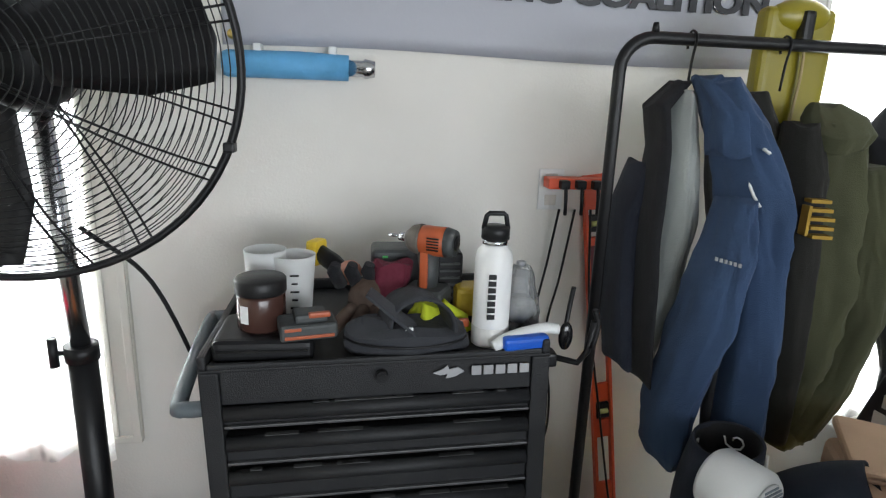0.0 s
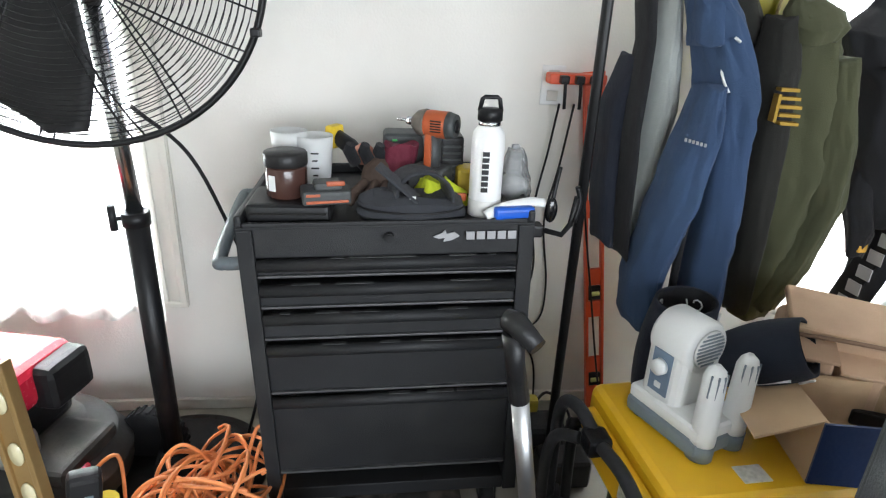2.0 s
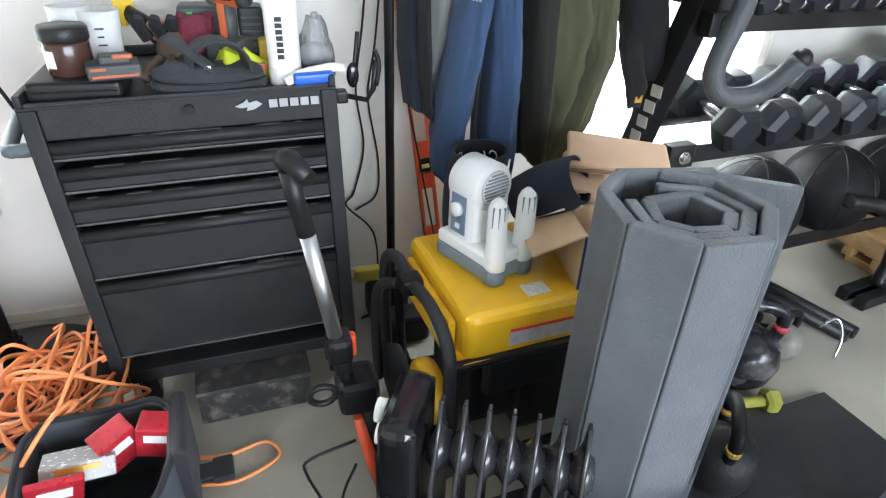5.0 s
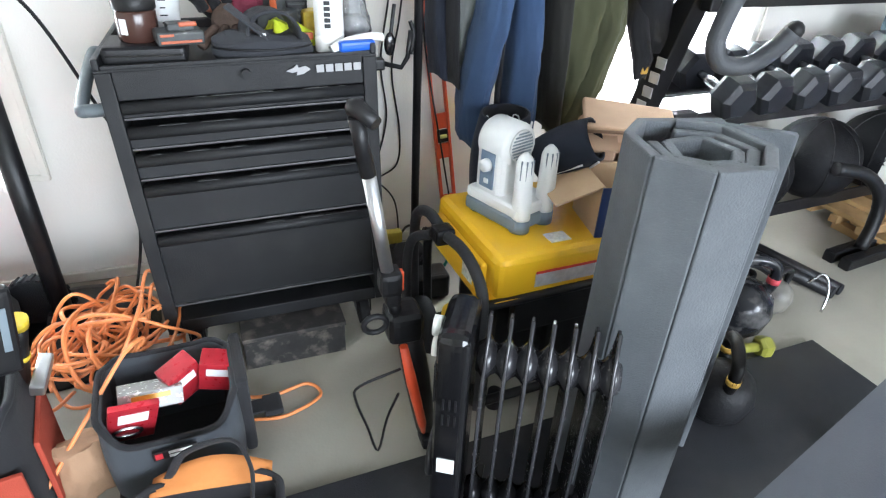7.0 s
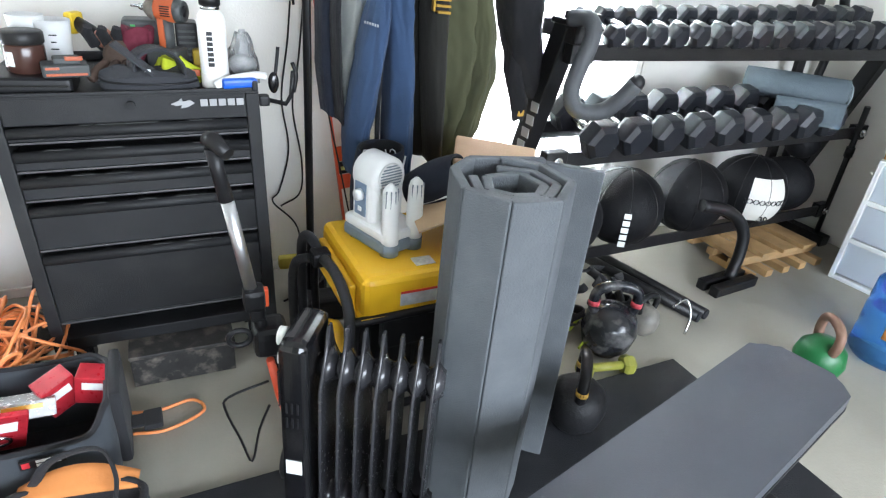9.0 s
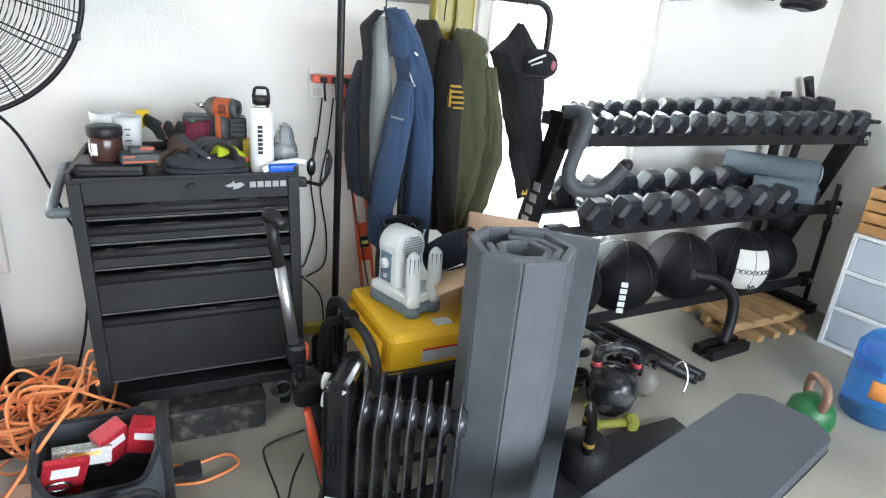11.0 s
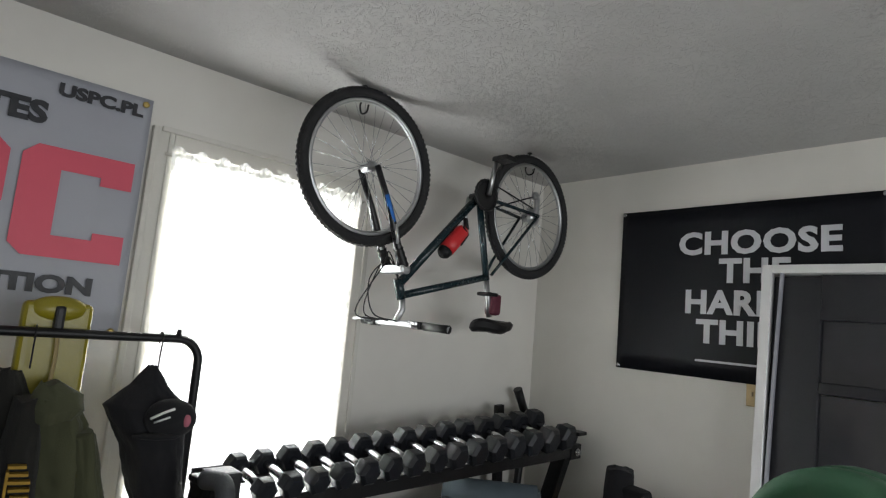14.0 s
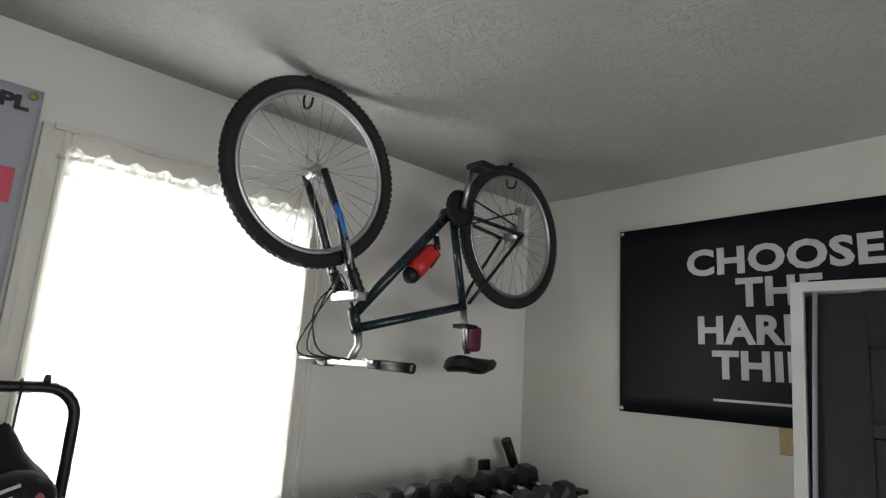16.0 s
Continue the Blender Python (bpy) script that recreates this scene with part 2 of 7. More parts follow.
WIN_E, WIN_W = (1.41, 2.24), (-1.41, -0.573)
wall_with("wall_north", W, E, [(*WIN_W, WZ0, WZ1), (*WIN_E, WZ0, WZ1)], TOP, pose(0, N + T / 2, 0), "cream painted wall with two lace-curtained windows")
wall_with("wall_south", W, E, [(-0.4, 3.5, 0, 2.15)], TOP, pose(0, S - T / 2, 0), "cream wall with the wide open garage doorway")
wall_with("wall_east", S - T, N + T, [], TOP, pose(E + T / 2, 0, 0, rz=90), "plain cream painted wall with a scuffed surface")
wall_with("wall_west", S - T, N + T, [], TOP, pose(W - T / 2, 0, 0, rz=90), "plain cream painted wall")
structure(part("ground", Mesh().box((0, -2003.46, -0.07), (4000, 4000, 0.1)).box((0, 2001.93, -0.07), (4000, 4000, 0.1)), M("driveway", (0.33, 0.32, 0.30), 0.8, dirt=(0.24, 0.23, 0.2))), "grey concrete driveway and yard outside", "ground")


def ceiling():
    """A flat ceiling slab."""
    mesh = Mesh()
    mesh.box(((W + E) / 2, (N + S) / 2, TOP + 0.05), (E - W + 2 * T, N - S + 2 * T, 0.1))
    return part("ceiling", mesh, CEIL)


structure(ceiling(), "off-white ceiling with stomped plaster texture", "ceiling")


# ---- windows, trim and wall fittings ----
LACE = bpy.data.materials.new("white_lace")
LACE.use_nodes = True
ln, ll = LACE.node_tree.nodes, LACE.node_tree.links
lp = ln["Principled BSDF"]
lp.inputs["Base Color"].default_value, lp.inputs["Roughness"].default_value = (0.86, 0.86, 0.84, 1), 0.9
ltr = ln.new("ShaderNodeBsdfTranslucent")
ltr.inputs[0].default_value = (0.9, 0.9, 0.88, 1)
lmx, lal, lclear = ln.new("ShaderNodeMixShader"), ln.new("ShaderNodeMixShader"), ln.new("ShaderNodeBsdfTransparent")
lmx.inputs[0].default_value = 0.6
ll.new(lp.outputs[0], lmx.inputs[1])
ll.new(ltr.outputs[0], lmx.inputs[2])
ltc, lvo, lno, lra = ln.new("ShaderNodeTexCoord"), ln.new("ShaderNodeTexVoronoi"), ln.new("ShaderNodeTexNoise"), ln.new("ShaderNodeMapRange")
lvo.inputs["Scale"].default_value, lno.inputs["Scale"].default_value = 26, 9
lad = ln.new("ShaderNodeMath")
lad.operation = "ADD"
ll.new(ltc.outputs["Object"], lvo.inputs["Vector"])
ll.new(ltc.outputs["Object"], lno.inputs["Vector"])
ll.new(lvo.outputs["Distance"], lad.inputs[0])
ll.new(lno.outputs[0], lad.inputs[1])
lra.inputs[1].default_value, lra.inputs[2].default_value, lra.inputs[3].default_value, lra.inputs[4].default_value = 0.7, 1.15, 0.35, 0.92
ll.new(lad.outputs[0], lra.inputs[0])
ll.new(lra.outputs[0], lal.inputs[0])
ll.new(lclear.outputs[0], lal.inputs[1])
ll.new(lmx.outputs[0], lal.inputs[2])
ll.new(lal.outputs[0], ln["Material Output"].inputs[0])
GLASS = clear("window_glass", (1, 1, 1), 0.02)
OUT = bpy.data.materials.new("bright_overcast_yard")
OUT.use_nodes = True
on, ol = OUT.node_tree.nodes, OUT.node_tree.links
oe, og, ot, orr = on.new("ShaderNodeEmission"), on.new("ShaderNodeTexNoise"), on.new("ShaderNodeTexCoord"), on.new("ShaderNodeMix")
orr.data_type = "RGBA"
og.inputs["Scale"].default_value = 0.9
ol.new(ot.outputs["Object"], og.inputs["Vector"])
ol.new(og.outputs[0], orr.inputs[0])
orr.inputs[6].default_value, orr.inputs[7].default_value = (0.80, 0.95, 0.78, 1), (1, 1, 1, 1)
ol.new(orr.outputs[2], oe.inputs[0])
oe.inputs[1].default_value = GLOW
ol.new(oe.outputs[0], on["Material Output"].inputs[0])
structure(part("backdrop", Mesh().box((0, 9.0, 2.5), (26, 0.1, 8.0)), OUT), "pale overcast sky and garden beyond the windows", "backdrop")


def window(name, x0, x1, label):
    xc, w = (x0 + x1) / 2, x1 - x0
    ob = new(name)
    structure(ob, label, "window")
    ob.location = (xc, N, WZ0)
    h = WZ1 - WZ0
    fr = Mesh()
    for sx in (-1, 1):
        fr.box((sx * (w / 2 - 0.02), 0.09, h / 2), (0.04, 0.05, h), 0.004)
    fr.box((0, 0.09, h - 0.02), (w - 0.08, 0.05, 0.04), 0.004).box((0, 0.09, 0.025), (w - 0.08, 0.05, 0.05), 0.004).box((0, 0.085, 1.08), (w - 0.08, 0.055, 0.045), 0.004)
    part("window_frame", fr, TRIM, ob)
    for i, z in enumerate((0.055, 1.105)):
        g = part("pane", Mesh().box((0, 0.095, z + (1.0 if i == 0 else h - 1.14) / 2), (w - 0.085, 0.004, 1.0 if i == 0 else h - 1.14)), GLASS, ob)
        g.visible_shadow = False
    for sx in (-1, 1):
        cs = Mesh()
        cs.box((sx * (w / 2 + 0.04), -0.009, h / 2 + 0.035), (0.08, 0.018, h + 0.075), 0.004)
        cs.box((sx * (w / 2 + 0.068), -0.022, h / 2 + 0.035), (0.022, 0.012, h + 0.075), 0.004)
        cs.box((sx * (w / 2 + 0.014), -0.021, h / 2 + 0.03), (0.014, 0.008, h + 0.06), 0.003)
        part("casing", cs, TRIM, ob)
    part("head_casing", Mesh().box((0, -0.010, h + 0.04), (w, 0.018, 0.08), 0.004).box((0, -0.024, h + 0.068), (w + 0.10, 0.014, 0.02), 0.004), TRIM, ob)
    part("window_sill", Mesh().box((0, -0.012, -0.012), (w + 0.16, 0.024, 0.024), 0.006), TRIM, ob)
    return ob


window("window_1", *WIN_W, "tall white sash window behind a lace curtain")
window("window_2", *WIN_E, "tall white sash window behind a lace curtain, beside the rack")


def curtain(x0, x1, label, seed):
    w, z0, z1 = x1 - x0, 0.37, 2.185
    ob = thing("lace_curtain", label, "curtain", ((x0 + x1) / 2, N - 0.037, z0), group="window curtains")
    rnd = random.Random(seed)
    ph = [rnd.uniform(0, 6.28) for _ in range(4)]

    def fn(u, v):
        k = 0.35 + 0.65 * (1 - v)
        y = (0.010 * math.sin(u * 46 + ph[0] + 0.7 * math.sin(v * 3)) + 0.006 * math.sin(u * 83 + ph[1])) * k
        z = v * (z1 - z0)
        if v < 0.16:
            z -= (1 - v / 0.16) * 0.035 * abs(math.sin(u * math.pi * 5 + ph[2])) - (1 - v / 0.16) * 0.035
        return Vector(((u - 0.5) * w * (1 - 0.03 * math.sin(v * 2.6)), y, z))
    part("drape", Mesh().sheet(fn, 110, 40), LACE, ob)
    ruf = Mesh().sheet(lambda u, v: Vector(((u - 0.5) * w, -0.006 + 0.008 * math.sin(u * 150 + ph[3]) * (1 - v * 0.5), (z1 - z0) - 0.075 + v * 0.09 + 0.012 * math.sin(u * 61))), 150, 4)
    part("ruffle", ruf, LACE, ob)
    hem = Mesh().sheet(lambda u, v: Vector(((u - 0.5) * w * 0.99, -0.004 + 0.012 * math.sin(u * 46 + ph[0]), 0.035 - 0.035 * abs(math.sin(u * math.pi * 5 + ph[2])) + v * 0.06)), 150, 3)
    part("hem", hem, LACE, ob)
    part("curtain_rod", Mesh().cyl((-w / 2 - 0.02, 0.006, z1 - z0 - 0.01), (w / 2 + 0.02, 0.006, z1 - z0 - 0.01), 0.006, seg=8), TRIM, ob)
    return ob


curtain(WIN_E[0] - 0.01, WIN_E[1] + 0.005, "white lace curtain, gathered, hanging over the bright window", 3)
curtain(WIN_W[0] - 0.02, WIN_W[1] + 0.015, "white lace curtain with a scalloped hem behind the fan", 5)
bb = Mesh()
bb.box(((W + E) / 2, N - 0.008, 0.02), (E - W - 0.02, 0.016, 0.04), 0.004)
structure(part("baseboard", bb, TRIM), "low scuffed off-white baseboard along the wall", "baseboard")

# ---- tool cabinet ----
def tool_cabinet():
    c = thing("tool_cabinet", "black textured steel rolling tool cabinet with six drawers", "tool cabinet", (0.175, 1.183, 0.0), ry=-1.6)
    w, d, z0, z1 = 0.656, 0.455, 0.135, 0.90
    for sx in (-1, 1):
        part("side_panel", Mesh().box((sx * (w / 2 - 0.018), d / 2, (z0 + z1) / 2), (0.036, d, z1 - z0), 0.004), CABBLK, c)
    part("back_panel", Mesh().box((0, d - 0.006, (z0 + z1) / 2), (w - 0.07, 0.012, z1 - z0)), CABBLK, c)
    part("bottom_panel", Mesh().box((0, d / 2, z0 + 0.02), (w - 0.072, d - 0.014, 0.04), 0.003), CABBLK, c)
    part("top_panel", Mesh().box((0, d / 2, z1 - 0.034), (w - 0.072, d - 0.014, 0.068), 0.003), CABBLK, c)
    part("inner_panel", Mesh().box((0, 0.24, 0.5), (w - 0.08, 0.01, 0.6)), CABBLK, c)
    tr = Mesh()
    tr.box((0, d / 2, z1 + 0.003), (w, d, 0.006), 0.002)
    for sx in (-1, 1):
        tr.box((sx * (w / 2 - 0.008), d / 2, z1 + 0.019), (0.016, d, 0.028), 0.006)
    tr.box((0, d - 0.008, z1 + 0.019), (w - 0.032, 0.016, 0.028), 0.006)
    tr.box((0, 0.006, z1 + 0.010), (w - 0.032, 0.012, 0.012), 0.004)
    part("top_tray", tr, CABBLK, c)
    bounds = [(0.828, 0.785), (0.765, 0.708), (0.692, 0.626), (0.608, 0.476), (0.460, 0.230)]
    for a, b in bounds:
        dr = part("drawer", Mesh().box((0, 0.020, (a + b) / 2), (0.584, 0.022, a - b - 0.002), 0.003).box((0, 0.14, (a + b) / 2), (0.57, 0.22, max(0.01, a - b - 0.014))), CABBLK, c)
        lip = Mesh().tube([(-0.289, 0.008, a - 0.014), (0.289, 0.008, a - 0.014)], 0.0155, 14, flat=1.0)
        part("drawer_pull", lip, CABBLK, dr, "rolled full-width pull, paint worn off")
        # thin strip along the drawer's bottom, a lighter grey than its face
        part("lower_edge", Mesh().box((0, 0.005, b + 0.004), (0.580, 0.012, 0.006), 0.002), GREYEDGE, dr)
        rnd = random.Random(int(b * 1000))
        for k in range(6):
            wx = rnd.uniform(-0.25, 0.25)
            part("worn_patch", Mesh().box((wx, 0.0075, a + 0.0022), (rnd.uniform(0.015, 0.07), 0.012, 0.0012), 0.0005), GREYWEAR, dr, "bare grey metal where the paint is worn")
    part("lock", Mesh().cyl((0.002, 0.004, 0.879), (0.002, -0.010, 0.879), 0.011, seg=20).cyl((0.002, -0.010, 0.879), (0.002, -0.012, 0.879), 0.008, seg=20), BLK, c, "round black key lock")
    lg = Mesh()
    for i in range(5):
        x = 0.182 + i * 0.0235
        lg.box((x, -0.0012, 0.879), (0.019, 0.003, 0.019), 0.001)
    lg.poly([(0.098, 0.878), (0.118, 0.886), (0.126, 0.893), (0.129, 0.884), (0.146, 0.888), (0.158, 0.879), (0.140, 0.869), (0.122, 0.866), (0.126, 0.875), (0.112, 0.873)], 0.003, pose(0, -0.0026, 0))
    part("logo_plate", lg, GREYLOGO, c, "silver maker's mark drawn as plain shapes")
    hp = [(-w / 2 + 0.0, 0.06, 0.80), (-w / 2 - 0.045, 0.06, 0.80), (-w / 2 - 0.062, 0.09, 0.805), (-w / 2 - 0.062, 0.35, 0.86), (-w / 2 - 0.045, 0.38, 0.865), (-w / 2, 0.38, 0.865)]
    part("side_handle", Mesh().tube(smooth_path(hp, 5), 0.016, 12), M("grey_handle_rubber", (0.11, 0.13, 0.14), 0.5), c, "tubular grey push handle")
    for sx in (-1, 1):
        for y in (0.07, d - 0.07):
            cs = part("caster", Mesh().box((sx * 0.26, y, 0.118), (0.075, 0.075, 0.012), 0.002).box((sx * 0.26 - 0.022, y, 0.085), (0.005, 0.05, 0.06)).box((sx * 0.26 + 0.022, y, 0.085), (0.005, 0.05, 0.06)), STEELBLK, c)
            part("wheel", Mesh().lathe([(0.018, -0.016), (0.052, -0.016), (0.055, -0.010), (0.055, 0.010), (0.052, 0.016), (0.018, 0.016)], 24, pose(sx * 0.26, y, 0.056, 0, 90, 0)), RUBBER, cs)
    return c


GREYEDGE = M("dark_grey_edge", (0.06, 0.06, 0.062), 0.4, var=0.3, scale=30)
GREYWEAR = M("bare_worn_metal", (0.10, 0.10, 0.10), 0.5, 0.3, var=0.3, scale=30)
tool_cabinet()
bx = thing("wooden_box", "scuffed black wooden step box under the cabinet", "box", (0.195, 1.215, 0), 2)
part("lid", Mesh().box((0, 0.0, 0.112), (0.312, 0.20, 0.014), 0.003), M("scuffed_black_paint", (0.035, 0.033, 0.032), 0.6, var=0.3, scale=20, dirt=(0.20, 0.17, 0.14), dscale=22, damount=0.7), bx)
part("case", Mesh().box((0, 0.0, 0.0525), (0.305, 0.19, 0.105), 0.003), M("scuffed_black_sides", (0.028, 0.027, 0.026), 0.6, var=0.3, scale=20, dirt=(0.25, 0.22, 0.18), dscale=26, damount=0.7), bx)

# ---- dumbbell rack ----
RACK = pose(1.50, 1.155, 0, 0, 0, 5.0)
HEX = M("hex_rubber", (0.014, 0.0155, 0.0195), 0.36, var=0.15, scale=10, bump=0.15, bscale=240, dirt=(0.032, 0.034, 0.039), dscale=9, damount=0.3, spec=0.32)


def dumbbell_rack():
    r = thing("dumbbell_rack", "black steel three-tier dumbbell rack in front of the window", "rack")
    r.matrix_world = RACK
    L = 2.02
    for x in (0.0, L):
        up = Mesh()
        a, b = Vector((x, 0.40, 0.03)), Vector((x, 0.07, 1.13))
        mm = Matrix.Translation((a + b) / 2) @ (b - a).to_track_quat("Z", "Y").to_matrix().to_4x4()
        up.box((0, 0, 0), (0.07, 0.075, (b - a).length), 0.006, mm)
        up.box((x, 0.28, 0.03), (0.075, 0.56, 0.06), 0.006)
        part("upright", up, STEELBLK, r)
        part("top_cap", Mesh().box((x, 0.055, 1.135), (0.085, 0.13, 0.02), 0.006), STEELBLK, r)
    for zf, yf in ((1.042, 0.0), (0.647, 0.03), (0.200, 0.05)):
        sh = Mesh()
        sh.box((L / 2, yf + 0.02, zf), (L - 0.07, 0.012, 0.055), 0.003).box((L / 2, yf + 0.045, zf - 0.022), (L - 0.07, 0.06, 0.006))
        sh.box((L / 2, yf + 0.26, zf + 0.05), (L - 0.07, 0.012, 0.055), 0.003).box((L / 2, yf + 0.235, zf + 0.028), (L - 0.07, 0.06, 0.006))
        part("shelf", sh, STEELBLK, r)
        for x in (0.03, L - 0.03):
            part("bolt", Mesh().cyl((x, yf + 0.006, zf), (x, yf - 0.016, zf), 0.013, seg=6).cyl((x, yf + 0.006, zf), (x, yf - 0.003, zf), 0.02, seg=14), CHROME, r)
            part("bracket", Mesh().box((x, yf + 0.03, zf), (0.10, 0.045, 0.075), 0.005), STEELBLK, r)
    lg = Mesh()
    for i in range(5):
        lg.box((-0.0365, 0.205 - i * 0.017, 0.62 + i * 0.052), (0.003, 0.045, 0.036), 0.001)
    part("logo", lg, GREYLOGO, r, "pale maker's mark drawn as plain bars")
    return r


dumbbell_rack()


def dumbbell(x, z, hex_r, head, gap, yf, tilt):
    ob = thing("hex_dumbbell", "black rubber hex dumbbell with a chrome handle on the rack", "dumbbell", group="dumbbells on the rack")
    ob.matrix_world = RACK @ pose(x, yf, z, tilt, 0, random.uniform(-2, 2))
    for y0, s in ((0, 1), (head + gap, 1)):
        prof = [(hex_r * 0.72, 0), (hex_r * 0.97, head * 0.18), (hex_r, head * 0.3), (hex_r, head * 0.8), (hex_r * 0.86, head)]
        if y0:
            prof = [(hex_r * 0.86, 0), (hex_r, head * 0.2), (hex_r, head * 0.7), (hex_r * 0.97, head * 0.82), (hex_r * 0.72, head)]
        part("head", Mesh().lathe(prof, 6, pose(0, y0, hex_r * 0.87, -90, 0, 0), smooth=False), HEX, ob)
    part("handle", Mesh().tube([(0, head * 0.9, hex_r * 0.87), (0, head + gap * 0.3, hex_r * 0.87), (0, head + gap * 0.5, hex_r * 0.87), (0, head + gap * 0.7, hex_r * 0.87), (0, head * 1.1 + gap, hex_r * 0.87)], [0.014, 0.015, 0.018, 0.015, 0.014], 12), CHROME, ob, "chrome handle")
    return ob


x = 0.11
for i in range(15):
    rr = 0.040 + 0.0022 * i
    dumbbell(x + rr, 1.058, rr, 0.055 + 0.002 * i, 0.125, -0.01, 12)
    x += 2 * rr + 0.013
x = 0.10
for i in range(9):
    rr = 0.076 + 0.0008 * i
    dumbbell(x + rr, 0.664, rr, 0.09 + 0.002 * i, 0.125, -0.03, 12)
    x += 2 * rr + 0.018


def medicine_ball(at, r, label, group, panel=None, seam=True, turn=0):
    ob = thing("medicine_ball", label, "ball", group=group)
    ob.matrix_world = RACK @ pose(*at, 0, 0, turn)
    LEATHER = BALLBLK
    b = Mesh().ball((0, 0, r), r, 32, (1, 1, 0.97))
    part("shell", b, LEATHER, ob)
    if seam:
        for a in range(0, 180, 45):
            part("seam", Mesh().tube([(r * 1.001 * math.cos(q) * math.cos(radians(a)), r * 1.001 * math.cos(q) * math.sin(radians(a)), r + r * 0.972 * math.sin(q)) for q in [k * math.tau / 36 for k in range(36)]], 0.0022, 5, True), BLK, ob)
    if panel:
        lab = Mesh().sheet(lambda u, v: Vector((r * 1.006 * math.sin((u - 0.5) * panel[1]) * math.cos((v - 0.5) * panel[2]), -r * 1.006 * math.cos((u - 0.5) * panel[1]) * math.cos((v - 0.5) * panel[2]), r + r * 0.98 * math.sin((v - 0.5) * panel[2]))), 16, 12)
        part("panel", lab, panel[0], ob)
    return ob


BALLBLK = M("black_vinyl_leather", (0.007, 0.007, 0.008), 0.6, spec=0.15, var=0.15, bump=0.2, bscale=180)
BALLYEL = M("yellow_vinyl", (0.72, 0.42, 0.03), 0.45, bump=0.1)
BALLWHT = M("white_vinyl", (0.66, 0.64, 0.58), 0.5, bump=0.1, dirt=(0.45, 0.43, 0.38))
medicine_ball((0.20, 0.14, 0.190), 0.165, "black and yellow medicine ball on the bottom shelf", "medicine balls", (BALLYEL, 1.3, 1.6), turn=-38)
m2 = medicine_ball((0.53, 0.14, 0.190), 0.178, "black medicine ball with a pale printed mark", "medicine balls", turn=-35)
lg = Mesh()
for i in range(5):
    lg.box((-0.005, -0.1815, 0.075 + i * 0.032), (0.030, 0.003, 0.024), 0.001)
part("logo", lg, WHITEP, m2, "white maker's mark drawn as plain bars")
medicine_ball((0.95, 0.15, 0.190), 0.178, "plain black stitched medicine ball on the bottom shelf", "medicine balls", turn=10)
m4 = medicine_ball((1.345, 0.12, 0.190), 0.180, "black medicine ball with a white laced panel", "medicine balls", (BALLWHT, 1.05, 1.3), turn=-22)
lace = Mesh()
for i in range(8):
    a0 = (i / 7 - 0.5) * 1.1
    for sgn in (-1, 1):
        lace.tube([(0.1825 * math.sin(a0 - 0.06), -0.1825 * math.cos(a0 - 0.06), 0.18 - sgn * 0.012), (0.1835 * math.sin(a0), -0.1835 * math.cos(a0), 0.18), (0.1825 * math.sin(a0 + 0.06), -0.1825 * math.cos(a0 + 0.06), 0.18 + sgn * 0.012)], 0.0022, 5)
part("lacing", lace, BLK, m4, "black criss-cross lacing")
words("30", 0.045, BLK, pose(-0.01, -0.176, 0.075, -24, 0, 0), m4, "weight_number", 0.001)
medicine_ball((1.72, 0.18, 0.190), 0.150, "dull black slam ball at the end of the rack", "slam balls", seam=False)
medicine_ball((1.80, 0.20, 0.470), 0.085, "small black ball wedged under the middle shelf", "slam balls", seam=False)


